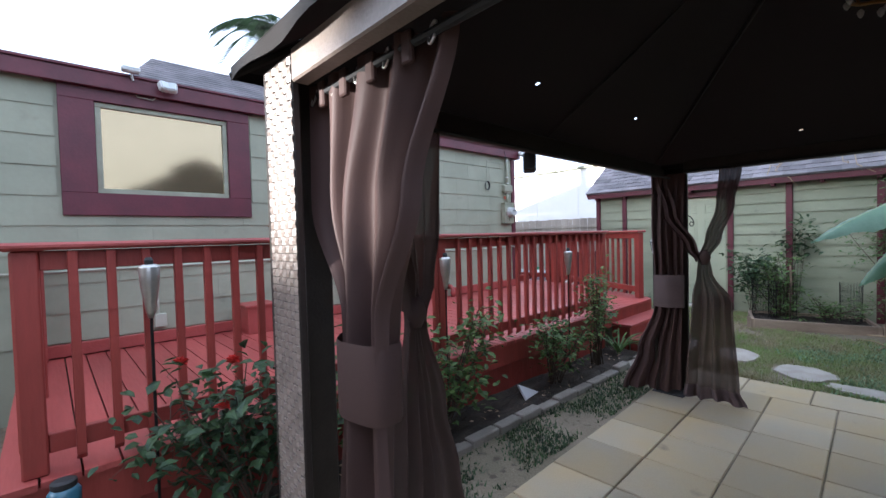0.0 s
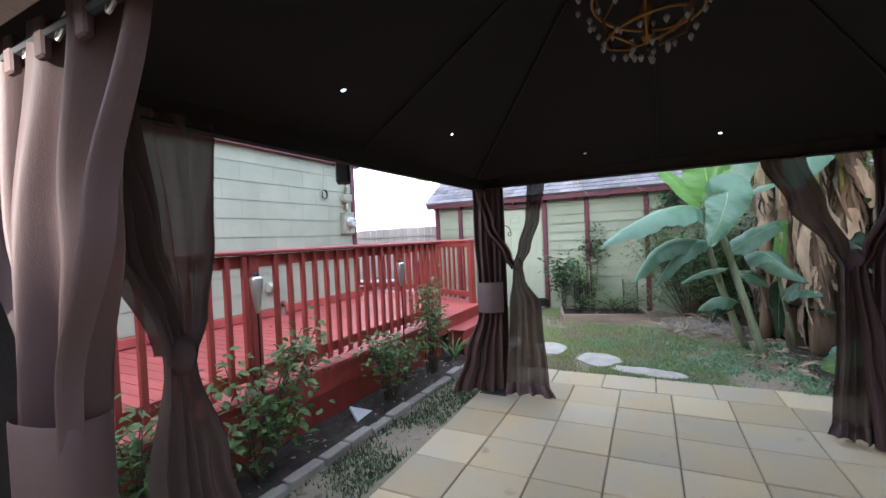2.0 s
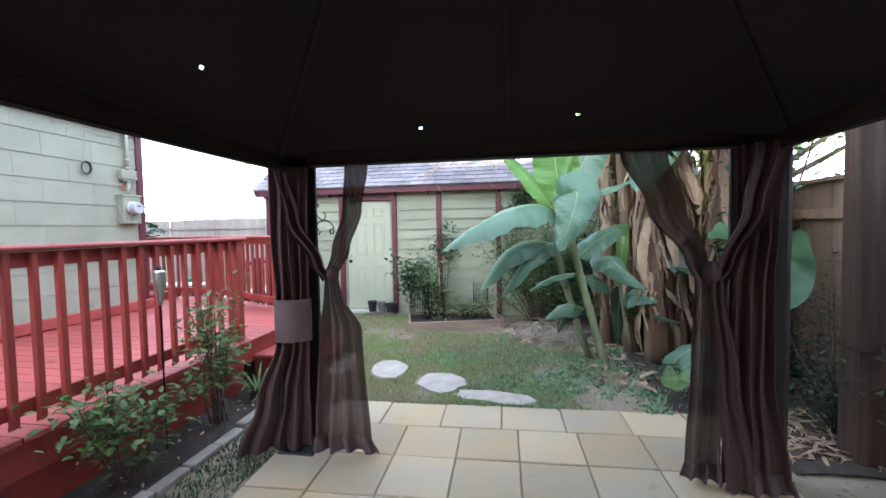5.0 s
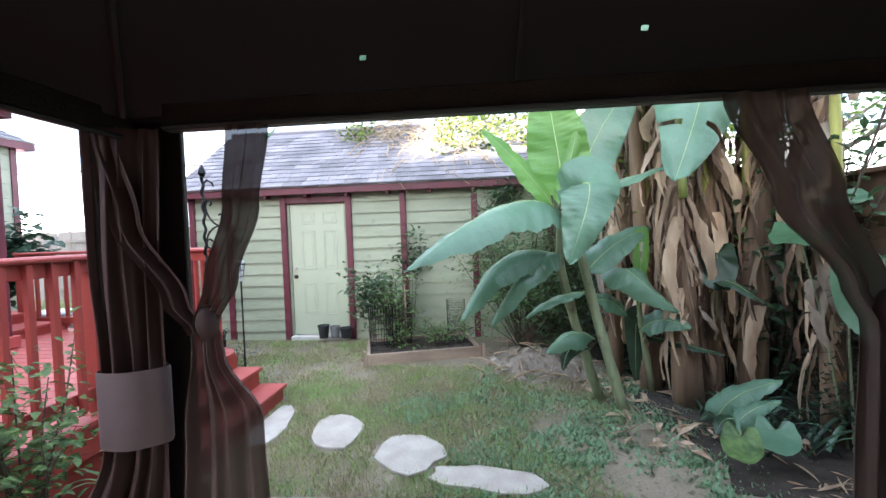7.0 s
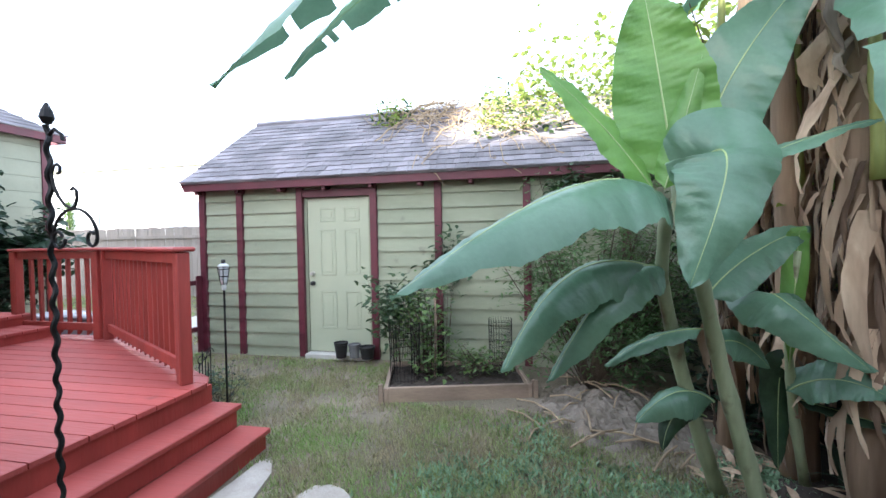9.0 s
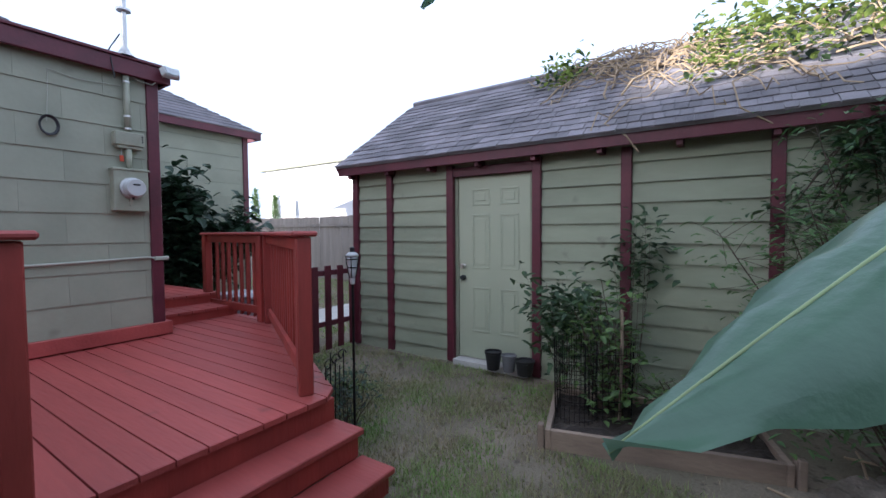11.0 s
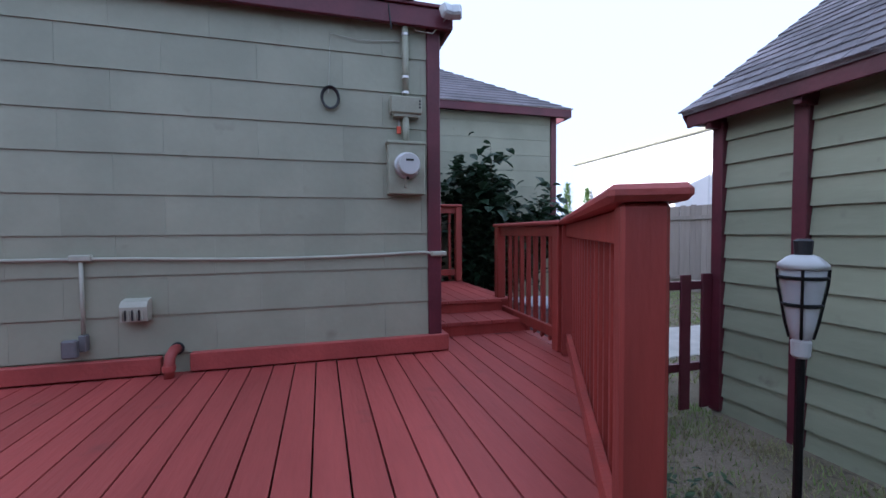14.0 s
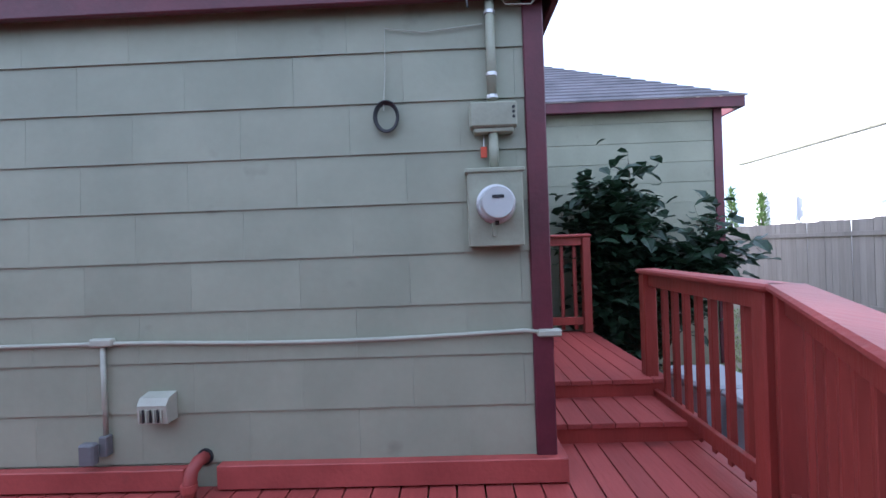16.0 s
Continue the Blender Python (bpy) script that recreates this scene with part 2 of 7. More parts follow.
def box(x0, y0, z0, x1, y1, z1, bevel=0.0, m=None, bm=None):
    """A box with softened edges, by its corners."""
    own = bmesh.new()
    bmesh.ops.create_cube(own, size=1)
    for v in own.verts:
        v.co = Vector(((x0 + x1) / 2 + v.co.x * (x1 - x0), (y0 + y1) / 2 + v.co.y * (y1 - y0), (z0 + z1) / 2 + v.co.z * (z1 - z0)))
    if bevel:
        bmesh.ops.bevel(own, geom=own.edges[:], offset=bevel, segments=1, affect="EDGES", clamp_overlap=True)
    if m is not None:
        own.transform(m)
    return join(bm, own)


def join(bm, own):
    if bm is None:
        return own
    me = bpy.data.meshes.new("joined")
    own.to_mesh(me)
    own.free()
    bm.from_mesh(me)
    bpy.data.meshes.remove(me)
    return bm


def tube(points, radii, sides=8, bm=None, cap=True):
    """A round bar along points, tapered by radii."""
    bm = bm or bmesh.new()
    pts = [Vector(p) for p in points]
    if isinstance(radii, (int, float)):
        radii = [radii] * len(pts)
    rings = []
    side = None
    for i, p in enumerate(pts):
        d = (pts[min(i + 1, len(pts) - 1)] - pts[max(i - 1, 0)]).normalized()
        if side is None:
            side = d.orthogonal().normalized()
        side = (side - d * side.dot(d)).normalized()
        up = d.cross(side)
        rings.append([bm.verts.new(p + (side * math.cos(a) + up * math.sin(a)) * radii[i]) for a in (2 * math.pi * k / sides for k in range(sides))])
    for a, b in zip(rings, rings[1:]):
        for k in range(sides):
            bm.faces.new((a[k], a[(k + 1) % sides], b[(k + 1) % sides], b[k]))
    if cap:
        bm.faces.new(rings[0][::-1])
        bm.faces.new(rings[-1])
    return bm


def lathe(profile, sides=16, at=(0, 0, 0), bm=None):
    """A turned shape: (radius, height) pairs from bottom to top."""
    bm = bm or bmesh.new()
    rings = [[bm.verts.new((at[0] + r * math.cos(2 * math.pi * k / sides), at[1] + r * math.sin(2 * math.pi * k / sides), at[2] + z)) for k in range(sides)] for r, z in profile]
    for a, b in zip(rings, rings[1:]):
        for k in range(sides):
            bm.faces.new((a[k], a[(k + 1) % sides], b[(k + 1) % sides], b[k]))
    bm.faces.new(rings[0][::-1])
    bm.faces.new(rings[-1])
    return bm


def prism(outline, z0, z1, bm=None, chamfer=0.0):
    """A slab with the given outline in plan."""
    bm = bm or bmesh.new()
    c = Vector((sum(p[0] for p in outline) / len(outline), sum(p[1] for p in outline) / len(outline)))
    lo = [bm.verts.new((x, y, z0)) for x, y in outline]
    hi = [bm.verts.new((x, y, z1 - chamfer)) for x, y in outline]
    loops = [lo, hi]
    if chamfer:
        loops.append([bm.verts.new((x + (c.x - x) * 0.02 * chamfer / 0.01, y + (c.y - y) * 0.02 * chamfer / 0.01, z1)) for x, y in outline])
    k = len(outline)
    for a, b in zip(loops, loops[1:]):
        for i in range(k):
            bm.faces.new((a[i], a[(i + 1) % k], b[(i + 1) % k], b[i]))
    bm.faces.new(lo[::-1])
    bm.faces.new(loops[-1])
    return bm


def shared(name, mesh, parent, m=None):
    """One more piece on a mesh that alike pieces share."""
    ob = new(name, mesh)
    ob.parent = parent
    if m is not None:
        ob.matrix_basis = m
    return ob


def mesh_of(name, bm, material):
    me = bpy.data.meshes.new(name)
    bm.normal_update()
    bm.to_mesh(me)
    bm.free()
    me.materials.append(material)
    return me


def structure(name, bm, material, label, category):
    return tagged(obj(name, bm, material), label, category, kind="structure")


rnd = random.Random(7)


def ground_z(x, y):
    return 0.1 * min(1.0, max(0.0, (x - 5.6) / 3.4)) - 0.012


# ---- ground ----
def build_ground():
    bm = bmesh.new()
    xs = [-400, -60, -20] + [-10 + 0.5 * i for i in range(61)] + [40, 80, 400]
    ys = [-400, -60, -20, -12] + [-6 + 0.5 * i for i in range(57)] + [40, 80, 400]
    grid = [[bm.verts.new((x, y, ground_z(x, y) + (0.012 * noise.noise((x * 1.3, y * 1.3, 0)) if x > 5.6 and y < 5 else 0))) for y in ys] for x in xs]
    for i in range(len(xs) - 1):
        for j in range(len(ys) - 1):
            bm.faces.new((grid[i][j], grid[i + 1][j], grid[i + 1][j + 1], grid[i][j + 1]))
    return structure("ground", bm, GROUND, "patchy lawn with bare grey soil", "ground")


build_ground()

# ---- the house ----
WALL_Y = 5.5
DECK_Z = 0.53
COURSE = 0.279


def build_house():
    x0, x1, top = -3.4, 7.12, 3.2
    wx0, wx1, wz0, wz1 = 0.45, 1.66, 2.1, 3.0
    bm = box(x0, WALL_Y, -0.1, wx0, WALL_Y + 0.16, top)
    box(wx1, WALL_Y, -0.1, x1, WALL_Y + 0.16, top, bm=bm)
    box(wx0, WALL_Y, -0.1, wx1, WALL_Y + 0.16, wz0, bm=bm)
    box(wx0, WALL_Y, wz1, wx1, WALL_Y + 0.16, top, bm=bm)
    box(x1 - 0.16, WALL_Y + 0.16, -0.1, x1, 9.3, top, bm=bm)
    box(x0, WALL_Y + 0.16, -0.1, x0 + 0.16, 9.3, top, bm=bm)
    wall = structure("wall_north", bm, SAGE, "sage-green house wall of wide shingle siding courses", "wall")
    # siding shingles, each a little out of line
    meshes = {}
    rows = int((top - 0.666) / COURSE)
    for r in range(rows + 1):
        z = 0.945 - COURSE + r * COURSE
        x = 5.77 - 0.61 * 16 + (0.0 if r % 2 else 0.305)
        while x < x1:
            w = 0.61
            a, b = max(x, x0), min(x + w, x1 - 0.06)
            x += w
            if b - a < 0.03:
                continue
            if z + COURSE > wz0 and z < wz1 and b > wx0 - 0.3 and a < wx1 + 0.26:
                if a < wx0 - 0.3:
                    b = wx0 - 0.3
                elif b > wx1 + 0.26:
                    a = wx1 + 0.26
                else:
                    continue
            hi = min(COURSE + 0.012, top - z)
            if hi < 0.05 or b - a < 0.03:
                continue
            key = (round(b - a, 2), round(hi, 2))
            if key not in meshes:
                t = bmesh.new()
                v = [t.verts.new(p) for p in ((0.0007, 0, 0), (key[0] - 0.0007, 0, 0), (key[0] - 0.0007, 0, key[1]), (0.0007, 0, key[1]),
                                              (0.0007, -0.015, 0), (key[0] - 0.0007, -0.015, 0), (key[0] - 0.0007, -0.004, key[1]), (0.0007, -0.004, key[1]))]
                for f in ((4, 5, 6, 7), (0, 1, 5, 4), (0, 4, 7, 3), (1, 2, 6, 5), (3, 7, 6, 2)):
                    t.faces.new([v[i] for i in f])
                meshes[key] = mesh_of("siding_shingle", t, SAGE)
            shared("siding_shingle", meshes[key], wall, pose(a, WALL_Y - 0.001, z, 0, rnd.uniform(-0.12, 0.12), 0))
    # trim
    structure("trim", box(x1 - 0.08, WALL_Y - 0.035, 0.4, x1 + 0.03, WALL_Y + 0.02, top, 0.006), MAROON, "maroon painted corner board of the house", "trim")
    structure("trim", box(x1 - 0.001, WALL_Y + 0.02, 0.4, x1 + 0.03, WALL_Y + 0.12, top, 0.006), MAROON, "maroon painted corner board return", "trim")
    fas = box(x0, WALL_Y - 0.11, 3.12, x1 + 0.12, WALL_Y - 0.07, 3.27, 0.006)
    box(x0, WALL_Y - 0.13, 3.27, x1 + 0.14, WALL_Y - 0.02, 3.295, 0.004, bm=fas)
    structure("trim", fas, MAROON, "maroon painted fascia board along the eave", "trim")
    structure("trim", box(x0, WALL_Y - 0.07, 3.16, x1 + 0.1, WALL_Y, 3.2, 0.003), MAROON, "maroon soffit under the eave", "trim")
    structure("trim", box(x1 + 0.08, WALL_Y - 0.07, 3.12, x1 + 0.12, 9.2, 3.27, 0.005), MAROON, "maroon fascia round the corner", "trim")
    # low roof, hip behind
    bm = bmesh.new()
    e = [(x0 - 0.2, WALL_Y - 0.12, 3.3), (x1 + 0.13, WALL_Y - 0.12, 3.3), (x1 + 0.13, 11.5, 3.3), (x0 - 0.2, 11.5, 3.3)]
    r = [(0.2, 8.6, 4.15), (4.0, 8.6, 4.15)]
    v = [bm.verts.new(p) for p in e + r]
    for f in ((0, 1, 5, 4), (1, 2, 5), (2, 3, 4, 5), (3, 0, 4), (3, 2, 1, 0)):
        bm.faces.new([v[i] for i in f])
    structure("roof", bm, SHINGLE, "grey asphalt shingle hip roof of the house", "roof")
    # window with wide maroon casing
    win = tagged(new("window_1"), "wide window with maroon casing and grey sash", "window", kind="structure")
    for a in ((wx0 - 0.27, wz0 - 0.22, wx1 + 0.24, wz0 + 0.0), (wx0 - 0.27, wz1, wx1 + 0.24, wz1 + 0.12),
              (wx0 - 0.27, wz0 + 0.0, wx0, wz1), (wx1, wz0 + 0.0, wx1 + 0.24, wz1)):
        part("casing", box(a[0], WALL_Y - 0.045, a[1], a[2], WALL_Y + 0.03, a[3], 0.004), MAROON, win)
    part("drip_cap", box(wx0 - 0.36, WALL_Y - 0.09, wz1 + 0.12, wx1 + 0.3, WALL_Y, wz1 + 0.155, 0.006), MAROON, win)
    for a in ((wx0, wz0, wx1, wz0 + 0.05), (wx0, wz1 - 0.05, wx1, wz1), (wx0, wz0 + 0.05, wx0 + 0.05, wz1 - 0.05), (wx1 - 0.05, wz0 + 0.05, wx1, wz1 - 0.05)):
        part("sash", box(a[0], WALL_Y - 0.012, a[1], a[2], WALL_Y + 0.04, a[3], 0.004), GREYPAINT, win, "grey-brown painted sash")
    part("pane", box(wx0 + 0.05, WALL_Y + 0.012, wz0 + 0.05, wx1 - 0.05, WALL_Y + 0.02, wz1 - 0.05), PANE, win, "glass pane reflecting the bright yard")


def build_wing():
    """The rear wing, its hip roof above the shrubs."""
    x0, x1, y, top = 7.1, 10.35, 9.1, 3.6
    bm = box(x0, y, 0, x1, y + 0.15, top)
    box(x1 - 0.15, y + 0.15, 0, x1, 14.0, top, bm=bm)
    wall = structure("wall_wing", bm, SAGE, "sage-green wall of the rear wing", "wall")
    for r in range(13):
        z = 0.1 + r * 0.279
        part("siding_course", box(x0, y - 0.012, z, x1 - 0.06, y - 0.001, min(top, z + 0.272), 0.002), SAGE, wall)
    structure("trim", box(x1 - 0.09, y - 0.035, 0.1, x1 + 0.025, y + 0.02, top, 0.005), MAROON, "maroon corner board of the rear wing", "trim")
    fas = box(x0, y - 0.22, 3.56, x1 + 0.22, y - 0.18, 3.7, 0.005)
    box(x1 + 0.18, y - 0.18, 3.56, x1 + 0.22, 14, 3.7, 0.005, bm=fas)
    structure("trim", fas, MAROON, "maroon fascia of the rear wing", "trim")
    structure("trim", box(x0, y - 0.18, 3.6, x1 + 0.18, y + 0.0, 3.63), MAROON, "maroon soffit of the rear wing", "trim")
    roof = tagged(new("roof_wing"), "grey asphalt shingle hip roof of the rear wing", "roof", kind="structure")
    bm = bmesh.new()
    courses = 26
    a0, a1 = Vector((0.5, y - 0.24, 3.7)), Vector((x1 + 0.24, y - 0.24, 3.7))
    r0, r1 = Vector((2.0, 11.8, 5.85)), Vector((6.2, 11.8, 5.85))
    c1 = Vector((x1 + 0.24, 14.8, 3.7))
    up = Vector((0, 0, 0.018))
    for i in range(courses):
        f, g = i / courses, (i + 1) / courses
        for s, t, s1, t1 in ((a0, a1, r0, r1), (a1, c1, r1, r1)):
            p, q, p2, q2 = s.lerp(s1, f), t.lerp(t1, f), s.lerp(s1, g), t.lerp(t1, g)
            vs = [bm.verts.new(c) for c in (p + up, q + up, q2, p2, p, q)]
            bm.faces.new(vs[:4])
            bm.faces.new((vs[4], vs[5], vs[1], vs[0]))
    part("shingle_courses", bm, SHINGLE, roof)


build_house()
build_wing()


# ---- the garage ----
GX = 9.2
BATTENS = (4.68, 4.09, 3.19, 2.16, 1.32, 0.25, -0.85, -2.0)


def build_garage():
    top, south, north = 2.42, -3.0, 4.74
    dy0, dy1 = 2.245, 3.11
    bm = box(GX, dy1, -0.05, GX + 0.14, north, top)
    box(GX, south, -0.05, GX + 0.14, dy0, top, bm=bm)
    box(GX, dy0, 2.2, GX + 0.14, dy1, top, bm=bm)
    box(GX + 0.14, north - 0.14, -0.05, 12.3, north, top, bm=bm)
    box(12.16, south, -0.05, 12.3, north - 0.14, top, bm=bm)
    box(GX + 0.14, south, -0.05, 12.16, south + 0.14, top, bm=bm)
    gable = bmesh.new()
    for y in (north - 0.14, north):
        for p in ((GX, y, top), (12.3, y, top), (10.75, y, 3.55)):
            gable.verts.new(p)
    gable.verts.ensure_lookup_table()
    g = gable.verts
    for f in ((0, 1, 2), (5, 4, 3), (0, 2, 5, 3), (1, 4, 5, 2)):
        gable.faces.new([g[i] for i in f])
    join(bm, gable)
    wall = structure("wall_garage", bm, CLAP, "sage-green clapboard wall of the garden garage", "wall")
    # clapboards bay by bay
    edges = [4.74] + list(BATTENS) + [south]
    meshes = {}
    for i in range(len(edges) - 1):
        y1, y0 = edges[i] - 0.04, edges[i + 1] + 0.04
        if y1 - y0 < 0.1 or (y0 > 2.1 and y1 < 3.2):
            continue
        z = -0.14
        while z < 2.26:
            h = min(0.192, 2.33 - z)
            key = (round(y1 - y0, 3), round(h, 3))
            if key not in meshes:
                t = bmesh.new()
                w = key[0]
                v = [t.verts.new(p) for p in ((0, 0, 0), (0, w, 0), (0, w, h), (0, 0, h), (-0.03, 0, 0), (-0.03, w, 0), (-0.006, w, h), (-0.006, 0, h))]
                for f in ((5, 4, 7, 6), (1, 0, 4, 5), (0, 3, 7, 4), (1, 5, 6, 2), (3, 2, 6, 7)):
                    t.faces.new([v[k] for k in f])
                meshes[key] = mesh_of("clapboard", t, CLAP)
            shared("clapboard", meshes[key], wall, pose(GX - 0.001, y0, z + rnd.uniform(-0.003, 0.003), rnd.uniform(-0.15, 0.15), 0, 0))
            z += 0.1795
    for y in BATTENS:
        low = 0.1 if y < 4 else 0.1
        structure("trim", box(GX - 0.06, y - 0.045, low, GX - 0.003, y + 0.045, 2.33, 0.005), MAROON, "maroon vertical batten on the garage wall", "trim")
    structure("trim", box(GX - 0.05, 2.205, 2.2, GX - 0.003, 3.145, 2.3, 0.004), MAROON, "maroon head board above the garage door", "trim")
    # door
    door = tagged(new("door_1"), "closed pale sage six-panel garage door with knob and deadbolt", "door", kind="structure")
    bm = box(GX + 0.012, dy0 + 0.005, 0.165, GX + 0.052, dy1 - 0.005, 2.195, 0.003)
    part("slab", bm, DOORPAINT, door)
    w = (dy1 - dy0)
    for ya, yb in ((0.125, 0.345), (0.465, 0.69)):
        for za, zb in ((1.71, 1.895), (1.01, 1.615), (0.3, 0.805)):
            y0, y1, z0, z1 = dy0 + ya, dy0 + yb, 0.165 + za, 0.165 + zb
            pm = bmesh.new()
            for q in ((y0, z0, y1, z0 + 0.022), (y0, z1 - 0.022, y1, z1), (y0, z0 + 0.022, y0 + 0.022, z1 - 0.022), (y1 - 0.022, z0 + 0.022, y1, z1 - 0.022)):
                box(GX + 0.004, q[0], q[1], GX + 0.011, q[2], q[3], 0.003, bm=pm)
            box(GX + 0.005, y0 + 0.05, z0 + 0.05, GX + 0.011, y1 - 0.05, z1 - 0.05, 0.004, bm=pm)
            part("panel", pm, DOORPAINT, door)
    for z, r in ((1.1, 0.028), (0.97, 0.03)):
        part("knob", knob_mesh(r, GX, dy1 - 0.07, z + 0.1), STEEL if z > 1 else DARK, door, "metal deadbolt" if z > 1 else "dark door knob")
    structure("door_sill", box(GX - 0.12, dy0 - 0.01, 0.085, GX + 0.05, dy1 + 0.01, 0.155, 0.006), CONCRETE, "pale door sill", "sill")
    # eave, fascia and rafter tails
    structure("trim", box(9.015, south, 2.325, 9.042, 4.85, 2.438, 0.004), MAROON, "maroon fascia board of the garage eave", "trim")
    structure("trim", box(9.044, 4.79, 2.343, GX + 0.1, 4.85, 2.45, 0.004), MAROON, "maroon boxed end of the garage eave", "trim")
    y = 4.68
    while y > south:
        structure("trim", box(9.045, y - 0.025, 2.285, GX + 0.02, y + 0.025, 2.42, 0.003), MAROON, "maroon rafter tail under the garage eave", "trim")
        y -= 0.63
    # roof deck and its shingle tabs
    slope = Vector((10.73 - 9.02, 0, 3.62 - 2.42))
    length = slope.length
    ang = math.degrees(math.atan2(slope.z, slope.x))
    roof = tagged(new("roof_garage"), "grey asphalt shingle gable roof with dry vines", "roof", kind="structure")
    base = pose(9.0, 0, 2.42, 0, -ang, 0)
    part("sheathing", box(0, south, 0, length + 0.02, 4.87, 0.03, m=base), SHINGLE, roof)
    far = pose(10.73, 0, 2.42 + slope.z + 0.013, 0, ang, 0)
    part("sheathing", box(0, south, -0.01, length, 4.87, 0.02, m=far), SHINGLE, roof)
    part("rake_board", box(0, 4.855, -0.11, length + 0.02, 4.88, 0.0, 0.003, m=base), MAROON, roof, "maroon rake board")
    tabs = []
    for w in (0.3, 0.36, 0.42):
        for variant in range(3):
            t = bmesh.new()
            at, lot = 0.0, [rnd.uniform(0.8, 1.2) for _ in range(3)]
            for q in lot:
                wide = w * q / sum(lot)
                box(rnd.choice((0.0, 0.0, 0.012)), -at - wide + 0.003, 0, 0.165, -at - 0.003, rnd.uniform(0.009, 0.015), bm=t)
                at += wide
            tabs.append((w, mesh_of("shingle", t, SHINGLE)))
    n = int(length / 0.143)
    for r in range(n):
        y = 4.89 + rnd.random() * 0.1
        while y > -1.6:
            w, me = tabs[rnd.randrange(9)]
            shared("shingle", me, roof, base @ pose(r * 0.143 - 0.01, min(y, 4.89), 0.032 + 0.001 * rnd.random(), 0, 4.0, 0))
            y -= w
    part("ridge_cap", tube([(10.73, south, 3.66), (10.73, 4.87, 3.66)], 0.06, 6), SHINGLE, roof)


def knob_mesh(r, x, y, z):
    return join(None, lathe_x([(r * 0.9, 0), (r * 0.95, 0.008), (r * 0.4, 0.014), (r * 0.45, 0.03), (r, 0.04), (r * 0.8, 0.06)], x, y, z))


def lathe_x(profile, x, y, z, sides=12):
    """A turned shape whose axis points along -x."""
    bm = lathe(profile, sides)
    bm.transform(pose(x + 0.012, y, z, 0, -90, 0))
    return bm


def lathe_y(profile, x, y, z, sides=20):
    """A turned shape whose axis points along -y."""
    bm = lathe(profile, sides)
    bm.transform(pose(x, y, z, 90, 0, 0))
    return bm


build_garage()


# ---- the deck ----
EDGE_Y = 2.70


def deck_right(y):
    return 7.0 + 0.53 * (y - 2.72) if y < 5.0 else 8.21


def build_deck():
    deck = tagged(new("deck_floor"), "red-stained raised timber deck of long boards", "deck", kind="structure")
    pitch = 0.1502
    x = 6.449 - 44 * pitch
    while x < 8.2:
        a, b = x + 0.0045, min(x + pitch - 0.0045, 8.21)
        y0 = EDGE_Y if b < 7.0 else 2.72 + (b - 7.0) / 0.53
        y0a = EDGE_Y if a < 7.0 else 2.72 + (a - 7.0) / 0.53
        y1 = WALL_Y - 0.005 if a < 7.12 else 5.9
        if y0 < y1:
            bm = prism([(a, y0a), (b, y0), (b, y1), (a, y1)], DECK_Z - 0.034, DECK_Z, chamfer=0.003)
            ob = part("deck_board", bm, DECKRED, deck)
        x += pitch
    # rim, skirt
    rim = tagged(new("deck_skirt"), "dark red deck rim and skirt boards over the flower bed", "deck skirt", kind="structure")
    part("rim_board", box(-0.16, EDGE_Y + 0.03, 0.29, 6.99, EDGE_Y + 0.07, 0.494, 0.004), RAILRED, rim)
    part("skirt_board", box(-0.16, EDGE_Y + 0.07, -0.02, 5.5, EDGE_Y + 0.1, 0.29, 0.004), RAILRED, rim)
    d = Vector((8.21 - 7.0, 5.0 - 2.72, 0))
    turn = math.degrees(math.atan2(d.y, d.x))
    part("rim_board", box(0.03, -0.0, 0.29, d.length, 0.04, 0.494, 0.004, m=pose(6.97, 2.76, 0, 0, 0, turn)), RAILRED, rim)
    part("skirt_board", box(0.06, 0.04, -0.0, d.length, 0.07, 0.29, 0.004, m=pose(6.97, 2.76, 0, 0, 0, turn)), RAILRED, rim)
    part("rim_board", box(8.13, 5.0, 0.0, 8.17, 8.2, 0.494, 0.004), RAILRED, rim)
    part("rim_board", box(-0.16, EDGE_Y + 0.1, 0.0, -0.12, WALL_Y, 0.494, 0.004), RAILRED, rim)
    # base board on the house wall, broken at the drain pipe
    for a, b, h in ((-0.1, 5.12, 0.645), (5.3, 7.16, 0.66)):
        structure("baseboard", box(a, WALL_Y - 0.075, DECK_Z + 0.012, b, WALL_Y - 0.014, h + 0.012, 0.005), DECKRED, "red-stained board along the foot of the wall", "baseboard")
    structure("baseboard", box(7.15, WALL_Y - 0.075, DECK_Z + 0.012, 7.2, 5.86, 0.672, 0.005), DECKRED, "red-stained board round the house corner", "baseboard")


